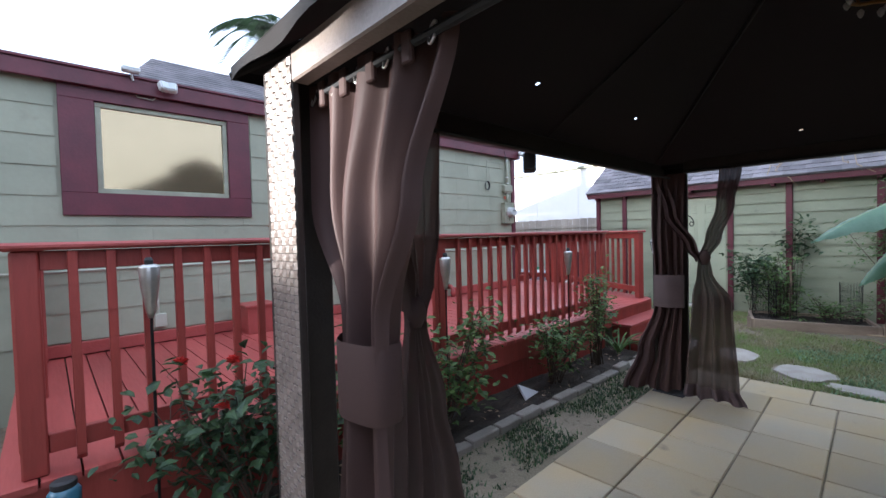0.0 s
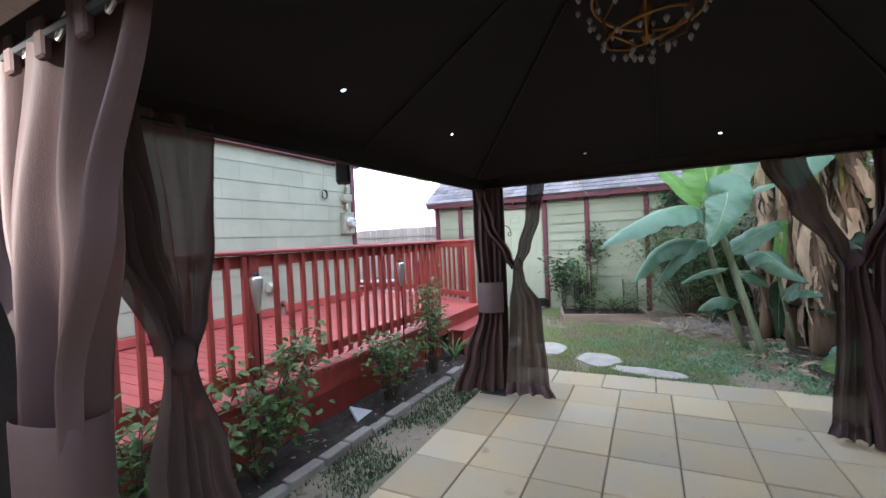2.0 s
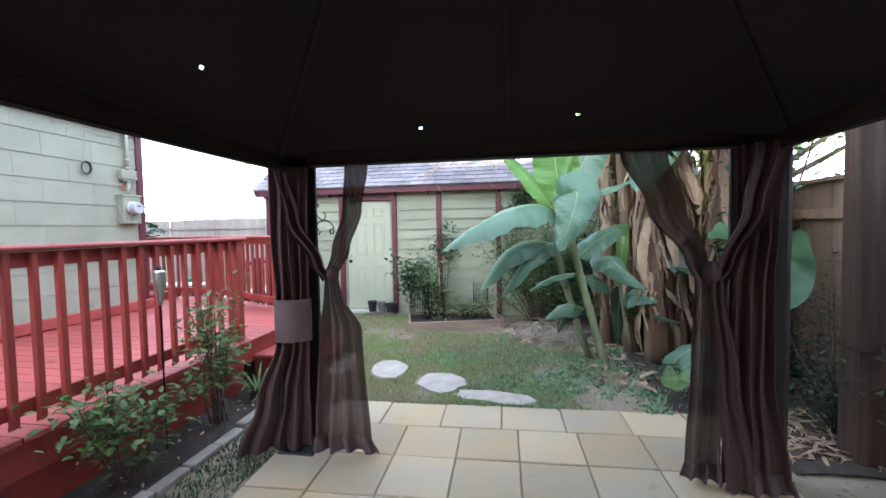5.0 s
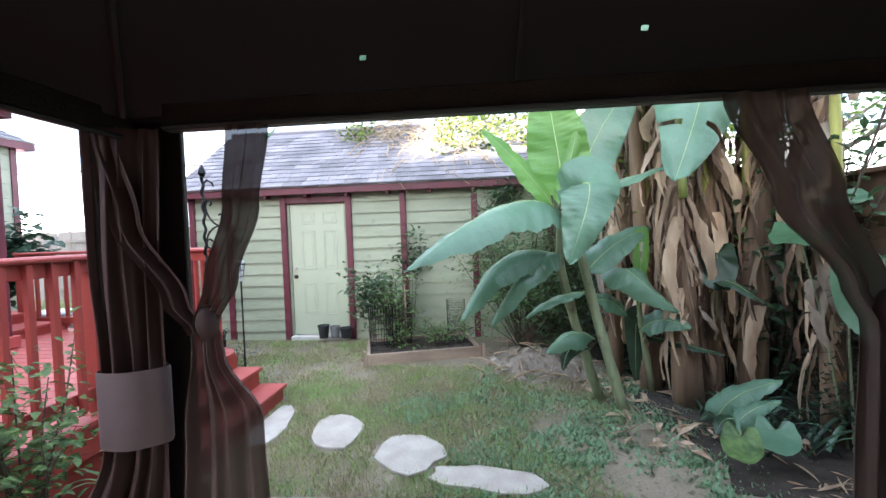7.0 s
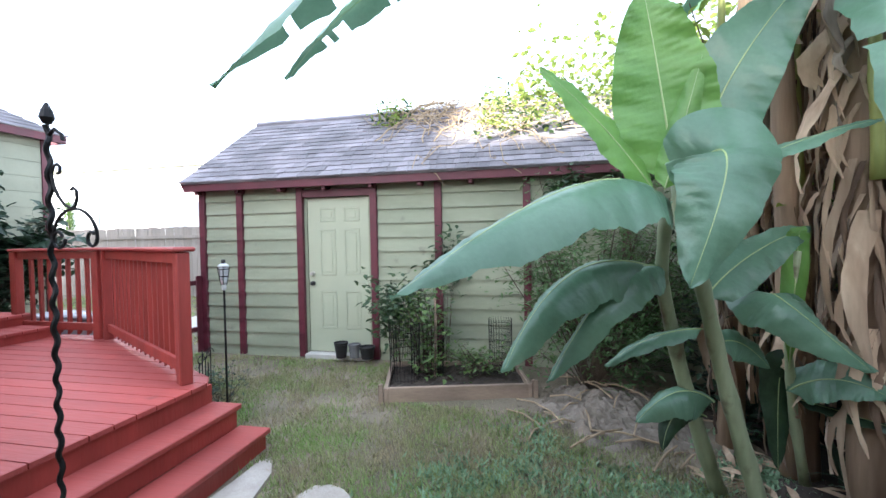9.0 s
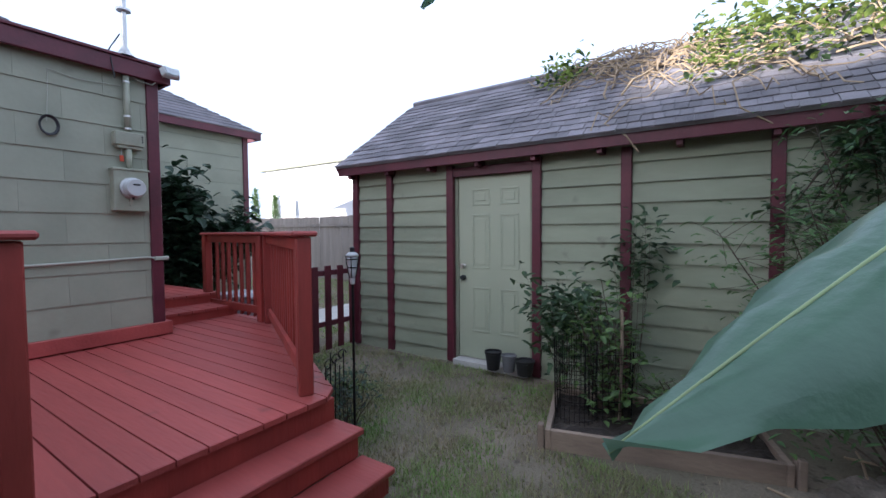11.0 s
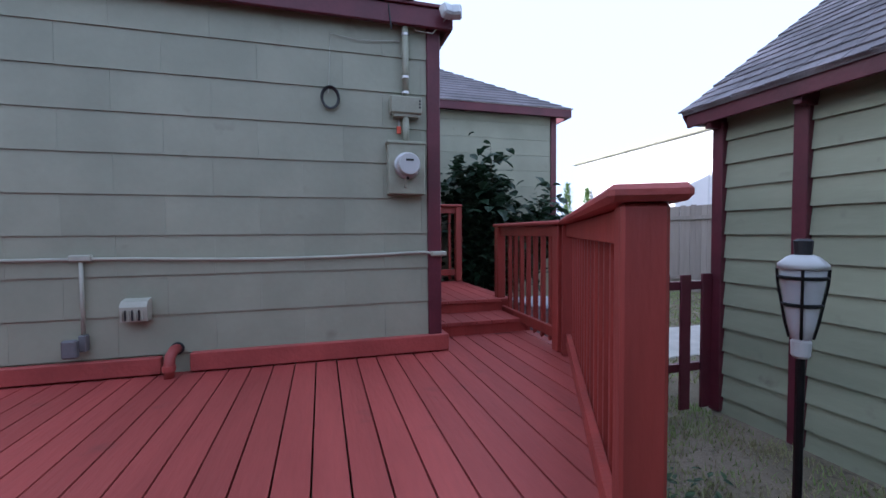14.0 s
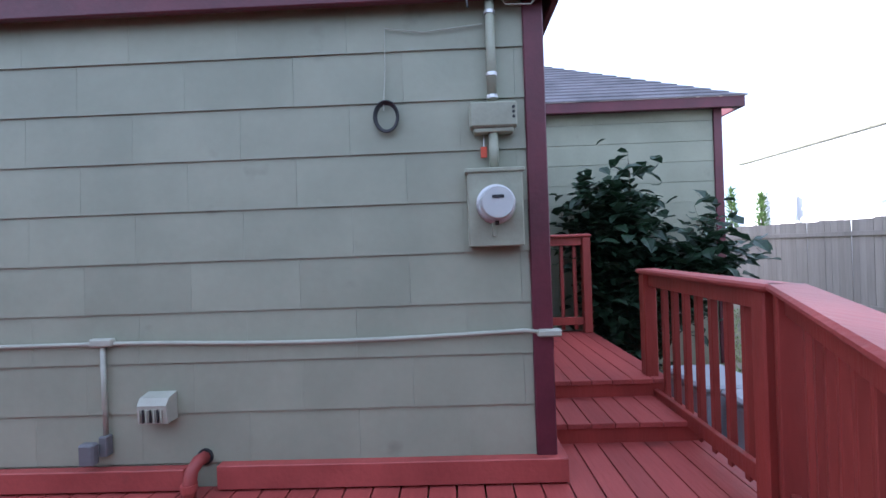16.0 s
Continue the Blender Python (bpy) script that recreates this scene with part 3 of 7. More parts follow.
def build_steps():
    steps = tagged(new("front_steps"), "red-stained timber steps from lawn to deck", "steps", kind="structure")
    for z, y0, y1 in ((0.355, 2.455, EDGE_Y + 0.025), (0.18, 2.205, 2.48)):
        part("tread", box(5.6, y0, z - 0.038, 6.985, y1, z, 0.006), DECKRED, steps)
        part("riser", box(5.62, y0 + 0.03, z - 0.18 if z > 0.3 else 0.0, 6.96, y0 + 0.055, z - 0.038, 0.003), RAILRED, steps)
        part("stringer", box(6.93, y0 + 0.055, 0.0, 6.965, y1, z - 0.038, 0.003), RAILRED, steps)
        part("stringer", box(5.62, y0 + 0.055, 0.0, 5.655, y1, z - 0.038, 0.003), RAILRED, steps)
    back = tagged(new("rear_steps"), "red-stained steps up to the landing by the wing", "steps", kind="structure")
    for z, y0, y1 in ((0.66, 5.88, 6.36), (0.79, 6.33, 8.15)):
        part("riser", box(7.16, y0 + 0.02, 0.495, 8.19, y0 + 0.045, z - 0.035, 0.003), RAILRED, back)
        x = 7.16
        while x < 8.15:
            part("deck_board", box(x + 0.003, y0, z - 0.035, min(x + 0.149, 8.2), y1, z, 0.003), DECKRED, back)
            x += 0.152
    part("side_wall", box(8.12, 6.36, 0.0, 8.16, 8.15, 0.755), RAILRED, back)


def pointed_baluster(z0, z1, s=0.019):
    bm = box(-s, -s, z0 + 0.03, s, s, z1, 0.003)
    t = bmesh.new()
    v = [t.verts.new(p) for p in ((-s, -s, z0 + 0.031), (s, -s, z0 + 0.031), (s, s, z0 + 0.031), (-s, s, z0 + 0.031), (-s, s, z0), (s, s, z0))]
    for f in ((0, 1, 5, 4), (1, 2, 5), (0, 4, 3), (2, 3, 4, 5)):
        t.faces.new([v[i] for i in f])
    return join(bm, t)


def railing(p, q, top, low, label, posts=(0.0, 1.0), pitch=0.147, start=0.11, out=-1, cap_over=0.05, name="deck_railing"):
    """A run of railing from p to q in plan: posts, flat cap, rails and balusters on the outer side."""
    p, q = Vector((*p, 0)), Vector((*q, 0))
    d = q - p
    length = d.length
    m = pose(p.x, p.y, 0, 0, 0, math.degrees(math.atan2(d.y, d.x)))
    run = thing(name, label, "railing", "railings of the deck")
    run.matrix_world = m
    for f in posts:
        c = f * length
        part("post", box(c - 0.047, -0.047, low, c + 0.047, 0.047, top - 0.038, 0.008), RAILRED, run)
    part("cap", box(-cap_over, -0.085, top - 0.036, length + cap_over, 0.075, top, 0.012), DECKRED, run, "flat board cap")
    stops = [f * length for f in posts]
    for a, b in zip(stops, stops[1:]):
        part("top_rail", box(a + 0.047, -0.02, top - 0.13, b - 0.047, 0.018, top - 0.04, 0.004), RAILRED, run)
        part("bottom_rail", box(a + 0.047, -0.02, low + 0.09, b - 0.047, 0.018, low + 0.18, 0.004), RAILRED, run)
    me = mesh_of("baluster", pointed_baluster(low + 0.03, top - 0.04), RAILRED)
    c = start
    while c < length - 0.07:
        if all(abs(c - s) > 0.066 for s in stops):
            shared("baluster", me, run, pose(c, out * 0.041, 0, 0, 0, 0 if out < 0 else 180))
        c += pitch
    return run


def build_rails():
    railing((-0.02, 2.80), (5.48, 2.80), 1.605, DECK_Z, "red-stained front deck railing with pointed balusters", posts=(0, 0.464, 1.0), pitch=0.1438, start=0.163, cap_over=0.085)
    railing((-0.02, 5.44), (-0.02, 2.89), 1.60, DECK_Z, "red-stained side railing at the deck end", posts=(0.02, 0.5), start=0.1, cap_over=0.0)
    railing((6.86, 2.86), (8.07, 5.04), 1.60, DECK_Z, "red-stained angled railing beside the steps", start=0.12, cap_over=0.07)
    railing((8.07, 5.10), (8.10, 6.44), 1.60, DECK_Z, "red-stained railing along the rear steps", posts=(0.05, 1.0), start=0.13, cap_over=0.04)
    railing((8.14, 8.06), (7.2, 8.06), 1.92, 0.79, "red-stained railing behind the landing", start=0.12)


build_deck()
build_steps()
build_rails()


# ---- patio ----
PATIO_TURN = pose(4.6, 0, 0, 0, 0, 1.4) @ pose(-4.6, 0, 0)


def build_patio():
    patio = tagged(new("pavement_patio"), "buff square concrete pavers under the gazebo", "patio", kind="structure")
    part("bedding", box(-1.6, -1.7, -0.08, 5.4, 1.73, -0.03), DRYSOIL, patio)
    lines = [1.77, 1.33, 0.875, 0.418, -0.04, -0.505, -0.97, -1.435, -1.72]
    xs = [4.985 - 0.475 * i for i in range(15)]
    for i in range(len(xs) - 1):
        for j in range(len(lines) - 1):
            paver(patio, xs[i + 1], lines[j + 1], xs[i], lines[j])
    front = [1.66, 1.125, 0.604, 0.09, -0.43, -0.945, -1.46, -1.72]
    for j in range(len(front) - 1):
        paver(patio, 4.985, front[j + 1], 5.44, front[j])


def paver(patio, x0, y0, x1, y1):
    g = 0.005
    w, d = x1 - x0 - 2 * g, y1 - y0 - 2 * g
    bm = box(-w / 2, -d / 2, -0.05, w / 2, d / 2, 0, 0.006)
    ob = part("paver", bm, PAVER, patio)
    ob.matrix_basis = PATIO_TURN @ pose((x0 + x1) / 2, (y0 + y1) / 2, rnd.uniform(-0.004, 0.003), rnd.uniform(-0.3, 0.3), rnd.uniform(-0.3, 0.3), rnd.uniform(-0.4, 0.4))


def build_bed():
    bm = bmesh.new()
    nx, ny = 60, 8
    x0, x1, y0, y1 = -1.4, 5.6, 2.3, 2.79
    g = [[bm.verts.new((x0 + (x1 - x0) * i / nx, y0 + (y1 - y0) * j / ny, 0.02 + 0.025 * noise.noise((i * 0.7, j * 0.9, 3)) + 0.02 * rnd.random())) for j in range(ny + 1)] for i in range(nx + 1)]
    for i in range(nx):
        for j in range(ny):
            bm.faces.new((g[i][j], g[i + 1][j], g[i + 1][j + 1], g[i][j + 1]))
    structure("flower_bed", bm, SOIL, "dark moist soil of the flower bed below the deck", "flower bed")
    kerb = tagged(new("kerb"), "low grey brick edging along the flower bed", "kerb", kind="structure")
    x = -1.3
    while x < 5.5:
        w = rnd.uniform(0.27, 0.33)
        part("brick", box(x + 0.006, 2.23, -0.03, x + w - 0.006, 2.325, 0.045 + rnd.uniform(-0.008, 0.008), 0.008), KERB, kerb).matrix_basis = pose(0, rnd.uniform(-0.008, 0.008) + 0.02 * math.sin(x), 0, 0, rnd.uniform(-0.4, 0.4), 0)
        x += w


build_patio()
build_bed()


# ---- fences and what stands behind ----
def fence(p, q, top, label, material, name="fence", bw=0.14, both=False):
    p, q = Vector((*p, 0)), Vector((*q, 0))
    d = q - p
    f = thing(name, label, "fence", kind="structure", at=pose(p.x, p.y, 0, 0, 0, math.degrees(math.atan2(d.y, d.x))))
    meshes = [mesh_of("board", box(0.002, 0, 0.02, bw - 0.003, 0.018, top - k * 0.012, 0.002), material) for k in range(3)]
    n = int(d.length / bw)
    for i in range(n):
        shared("board", meshes[rnd.randrange(3)], f, pose(i * bw, rnd.uniform(-0.004, 0.004), 0, 0, rnd.uniform(-0.3, 0.3), rnd.uniform(-0.5, 0.5)))
    for z in (0.4, top - 0.3):
        part("rail", box(0, 0.024, z - 0.045, d.length, 0.06, z + 0.045, 0.003), material, f)
    return f


def build_surroundings():
    f = fence((-8, -2.75), (11.5, -2.75), 2.02, "tall weathered brown cedar fence with a cap board", FENCEWOOD)
    part("cap", box(0, -0.03, 2.0, 19.5, 0.07, 2.035, 0.004), FENCEWOOD, f)
    fence((14.5, 0), (14.5, 22), 2.12, "tall grey weathered board fence at the far boundary", GREYFENCE, bw=0.15)
    fence((-8, 12), (-8, -2.7), 1.9, "weathered board fence closing the yard", FENCEWOOD)
    # white building beyond the fence
    hall = thing("warehouse", "long white metal-clad building beyond the fence", "building")
    wall = part("wall", box(16.2, -20, 0, 26, 17.2, 4.2), WHITE, hall)
    for i in range(18):
        part("cladding_joint", box(16.185, 17.1 - i * 2.0, 0, 16.2, 17.16 - i * 2.0, 4.15), WHITE, wall)
    part("roof_edge", box(16.05, -20, 4.2, 26, 17.35, 4.3, 0.02), GREYPAINT, hall, "thin grey roof edge")
    # unseen walls added far west to shade the yard; their gap lets sun through
    for y0, y1, h in ((-40, 10.4, 11.6), (10.4, 11.05, 8.3), (11.05, 13.4, 11.6), (13.4, 18, 13.0), (18, 50, 12.1)):
        n = thing("unseen_block", "plain unseen wall added to block the low sun", "house", kind="structure")
        part("wall", box(-30.4, y0, 0, -30, y1, h), PLAIN, n)
        # Upper piece caps the gap, keeping sun off the banana leaves.
        if h < 9:
            part("gap_cap", box(-30.4, y0, 9.4, -30, y1, 11.6), PLAIN, n)
    # Stand-in behind the start point, added to cut western light on curtain and canopy.
    shed = thing("shed", "unseen weathered timber block added to darken curtains and canopy", "shed", kind="structure")
    part("wall", box(-3.2, -2.6, -0.05, -2.9, 1.6, 4.1), FENCEWOOD, shed)
    part("roof", box(-4.6, -2.65, 4.1, -2.75, 1.7, 4.2, 0.01), SHINGLE, shed)
    n = thing("unseen_block", "plain neighbouring house behind the fence", "house", kind="structure")
    part("wall", box(-8, -14, 0, 4, -9, 3.2), PLAIN, n)


build_surroundings()


# ---- gazebo ----
GA, GB, GC, GD = (0.72, 1.62), (4.58, 1.66), (4.54, -1.58), (0.72, -1.62)


def weave(w, h, m, bm):
    """A basket-woven face: short strands that pass over and under each other."""
    cw, ch = w / max(4, round(w / 0.03)), 0.028
    nx, nz = round(w / cw), int(h / ch)
    for i in range(nx):
        for k in range(nz):
            over = (i + k) % 2
            y = -0.007 if over else -0.003
            x0, z0 = i * cw, k * ch
            pts = [(x0 + 0.001, 0, z0 + 0.001), (x0 + cw - 0.001, 0, z0 + 0.001), (x0 + cw - 0.001, 0, z0 + ch - 0.001), (x0 + 0.001, 0, z0 + ch - 0.001)]
            mid = ([(x0 + cw * 0.5, y, z0 + 0.002), (x0 + cw * 0.5, y, z0 + ch - 0.002)] if over else [(x0 + 0.002, y, z0 + ch * 0.5), (x0 + cw - 0.002, y, z0 + ch * 0.5)])
            v = [bm.verts.new(m @ Vector(p)) for p in pts + mid]
            if over:
                for f in ((0, 4, 5, 3), (4, 1, 2, 5), (0, 1, 4), (3, 5, 2)):
                    bm.faces.new([v[j] for j in f])
            else:
                for f in ((0, 1, 5, 4), (4, 5, 2, 3), (0, 4, 3), (1, 2, 5)):
                    bm.faces.new([v[j] for j in f])
    return bm


def column(gaz, at, sx, sy, close):
    """A corner column of two wicker panels; sx, sy point outwards."""
    x, y = at
    w, h = 0.24, 2.2
    ox, oy = x + sx * 0.06, y + sy * 0.06
    xa, xb = sorted((ox, ox - sx * w))
    ya, yb = sorted((oy, oy - sy * w))
    a = box(xa, min(oy, oy - sy * 0.03), 0, xb, max(oy, oy - sy * 0.03), h, 0.006)
    b = box(min(ox, ox - sx * 0.03), ya if sy < 0 else ya, 0, max(ox, ox - sx * 0.03), yb - 0.031 if sy > 0 else yb, h, 0.006)
    # the column's inner shadow comes from this darker colour
    part("column_panel", a, SHADEWICKER, gaz, "brown woven wicker panel in a shade-darkened colour")
    pb = part("column_panel", b, SHADEWICKER, gaz, "brown woven wicker panel in a shade-darkened colour")
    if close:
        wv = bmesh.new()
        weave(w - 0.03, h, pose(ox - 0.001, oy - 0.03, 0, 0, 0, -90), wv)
        part("weave", wv, LITWICKER, pb)
    part("foot_plate", box(xa - 0.02, ya - 0.02, -0.002, xb + 0.02, yb + 0.02, 0.012, 0.003), DARK, gaz)


def canopy_side(bm, e0, e1, r0, r1, holes):
    """One slope, with small drain holes near its edge."""
    us = sorted({0.0, 1.0, *[i / 10 for i in range(11)]} | {h + s for h, _ in holes for s in (-0.004, 0.004)})
    vs = sorted({0.0, 0.25, 0.5, 0.75, 1.0} | {v + s for _, v in holes for s in (-0.006, 0.006)})

    def place(u, v):
        p = Vector(e0).lerp(Vector(e1), u).lerp(Vector(r0).lerp(Vector(r1), u), v)
        p.z -= 0.05 * math.sin(math.pi * v) * 0.6 * (0.4 + 0.6 * math.sin(math.pi * u * 2) ** 2)
        return p
    grid = [[bm.verts.new(place(u, v)) for v in vs] for u in us]
    for i in range(len(us) - 1):
        for j in range(len(vs) - 1):
            um, vm = (us[i] + us[i + 1]) / 2, (vs[j] + vs[j + 1]) / 2
            if any(abs(um - h) < 0.004 and abs(vm - v) < 0.006 for h, v in holes):
                continue
            bm.faces.new((grid[i][j], grid[i + 1][j], grid[i + 1][j + 1], grid[i][j + 1]))
    return place


def build_gazebo():
    gaz = thing("gazebo", "brown fabric gazebo on woven wicker corner columns", "gazebo")
    for at, sx, sy in ((GA, -1, 1), (GB, 1, 1), (GC, 1, -1), (GD, -1, -1)):
        column(gaz, at, sx, sy, at == GA)
    # west beam takes the sunlit tone, the other beams the shaded one
    part("beam", box(0.66, -1.44, 2.1, 0.72, 1.44, 2.21, 0.006), LITWICKER, gaz)
    part("beam", box(4.5, -1.4, 2.125, 4.56, 1.48, 2.235, 0.006), SHADEWICKER, gaz)
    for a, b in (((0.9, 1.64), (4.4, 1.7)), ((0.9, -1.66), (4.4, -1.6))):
        part("beam", box(a[0], a[1], 2.1, b[0], b[1], 2.21, 0.006), SHADEWICKER, gaz)
    for y in (1.57, -1.53):
        part("curtain_rod", tube([(0.95, y, 2.08), (4.4, y, 2.08)], 0.012, 8), DARK, gaz)
    for x, z in ((0.76, 2.08), (4.47, 2.13)):
        part("curtain_rod", tube([(x, -1.4, z), (x, 1.45, z)], 0.012, 8), DARK, gaz)
    x0, x1, y0, y1, ze = 0.6, 4.72, -1.82, 1.84, 2.25
    cx, cy, zt = 2.63, 0.02, 3.2
    k = 0.34
    e = [(x0, y0, ze), (x1, y0, ze), (x1, y1, ze), (x0, y1, ze)]
    r = [(cx - k, cy - k, zt), (cx + k, cy - k, zt), (cx + k, cy + k, zt), (cx - k, cy + k, zt)]
    holes = [[(0.353, 0.24), (0.74, 0.24)], [(0.36, 0.147), (0.685, 0.127)], [(0.26, 0.244), (0.647, 0.225)], []]
    for i in range(4):
        bm = bmesh.new()
        canopy_side(bm, e[i], e[(i + 1) % 4], r[i], r[(i + 1) % 4], holes[i])
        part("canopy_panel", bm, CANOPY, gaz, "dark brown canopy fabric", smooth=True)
        a, b = Vector(e[i]), Vector(e[(i + 1) % 4])
        val = bmesh.new()
        n = 48
        top = [val.verts.new(a.lerp(b, j / n) + Vector((0, 0, 0.004))) for j in range(n + 1)]
        out = (a - b).cross(Vector((0, 0, 1))).normalized() * -1
        low = [val.verts.new(a.lerp(b, j / n) + out * 0.012 * math.sin(j * 0.9) + Vector((0, 0, -0.05 + 0.005 * math.sin(j * 0.7)))) for j in range(n + 1)]
        for j in range(n):
            val.faces.new((top[j], top[j + 1], low[j + 1], low[j]))
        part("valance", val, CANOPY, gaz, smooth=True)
        part("rib", tube([Vector(e[i]) + Vector((0, 0, -0.03)), Vector(r[i]) + Vector((0, 0, -0.03))], 0.014, 6), SEAM, gaz, "black hip rib")
        m0, m1 = (a + b) / 2, (Vector(r[i]) + Vector(r[(i + 1) % 4])) / 2
        part("rib", tube([m0 + Vector((0, 0, -0.03)), m0.lerp(m1, 0.5) + Vector((0, 0, -0.045)), m1 + Vector((0, 0, -0.03))], 0.009, 6), SEAM, gaz)
    cap = bmesh.new()
    s = [cap.verts.new(p) for p in ((cx - 0.52, cy - 0.52, 3.24), (cx + 0.52, cy - 0.52, 3.24), (cx + 0.52, cy + 0.52, 3.24), (cx - 0.52, cy + 0.52, 3.24), (cx, cy, 3.5))]
    for i in range(4):
        cap.faces.new((s[i], s[(i + 1) % 4], s[4]))
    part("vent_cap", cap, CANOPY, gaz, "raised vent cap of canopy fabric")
    part("hub", lathe([(0.09, 3.1), (0.11, 3.12), (0.11, 3.17), (0.05, 3.2)], 12, (cx, cy, 0)), DARK, gaz)


def cloth(rows, folds, material, name, parent, label="", seed=0, nz=44, nu=72):
    """A pleated sheet; rows from top to bottom: height, middle, heading of its width, width, depth of the pleats."""
    bm = bmesh.new()
    zs = [r[0] for r in rows]
    grid = []
    for i in range(nz + 1):
        z = zs[0] + (zs[-1] - zs[0]) * i / nz
        j = max(k for k in range(len(rows) - 1) if zs[k] >= z - 1e-6)
        f = (zs[j] - z) / (zs[j] - zs[j + 1])
        f = f * f * (3 - 2 * f)
        a, b = rows[j], rows[j + 1]
        c = Vector(a[1]).lerp(Vector(b[1]), f)
        h = radians(a[2] + (b[2] - a[2]) * f)
        w = a[3] + (b[3] - a[3]) * f
        amp = a[4] + (b[4] - a[4]) * f
        d, n = Vector((math.cos(h), math.sin(h))), Vector((-math.sin(h), math.cos(h)))
        line = []
        for u in range(nu + 1):
            q = u / nu
            ph = 2 * math.pi * folds * q + seed
            ph += 1.6 * noise.noise((q * 4, z * 0.8, seed * 3))
            wob = 0.8 * math.sin(ph) + 0.4 * math.sin(ph * 0.43 + z * 1.1 + seed * 2) + 0.12 * math.sin(ph * 2.7 + z * 2.3 + seed)
            wob *= 0.55 + 0.9 * abs(noise.noise((q * 3.5, z * 0.9, seed)))
            p = c + d * (q - 0.5) * w + n * amp * wob
            line.append(bm.verts.new((p.x, p.y, z + (0.01 * math.sin(q * 9 + seed) if i == nz else 0))))
        grid.append(line)
    for i in range(nz):
        for u in range(nu):
            bm.faces.new((grid[i][u], grid[i][u + 1], grid[i + 1][u + 1], grid[i + 1][u]))
    return part(name, bm, material, parent, label, smooth=True)


def band(at, z0, z1, r0, r1, turn, parent, material=None):
    bm = bmesh.new()
    n = 28
    rings = []
    for z in (z0, z0 + 0.01, (z0 + z1) / 2, z1 - 0.01, z1):
        k = 1.0 if z not in (z0, z1) else 0.97
        ring = []
        for i in range(n):
            a = 2 * math.pi * i / n
            w = 1 + 0.04 * math.sin(a * 5)
            p = Vector((math.cos(a) * r0 * k * w, math.sin(a) * r1 * k * w))
            t = radians(turn)
            ring.append(bm.verts.new((at[0] + p.x * math.cos(t) - p.y * math.sin(t), at[1] + p.x * math.sin(t) + p.y * math.cos(t), z)))
        rings.append(ring)
    for a, b in zip(rings, rings[1:]):
        for i in range(n):
            bm.faces.new((a[i], a[(i + 1) % n], b[(i + 1) % n], b[i]))
    return part("tie_band", bm, material or BAND, parent, "broad mauve tie band", smooth=True)


def rings_on(parent, pts):
    for p in pts:
        bm = bmesh.new()
        tube([(p[0] + 0.028 * math.cos(a) * 0.3, p[1] + 0.012 * math.sin(a), p[2] + 0.03 * math.cos(a)) for a in (2 * math.pi * i / 12 for i in range(13))], 0.004, 5, bm)
        part("ring", bm, STEEL, parent, "metal curtain ring")


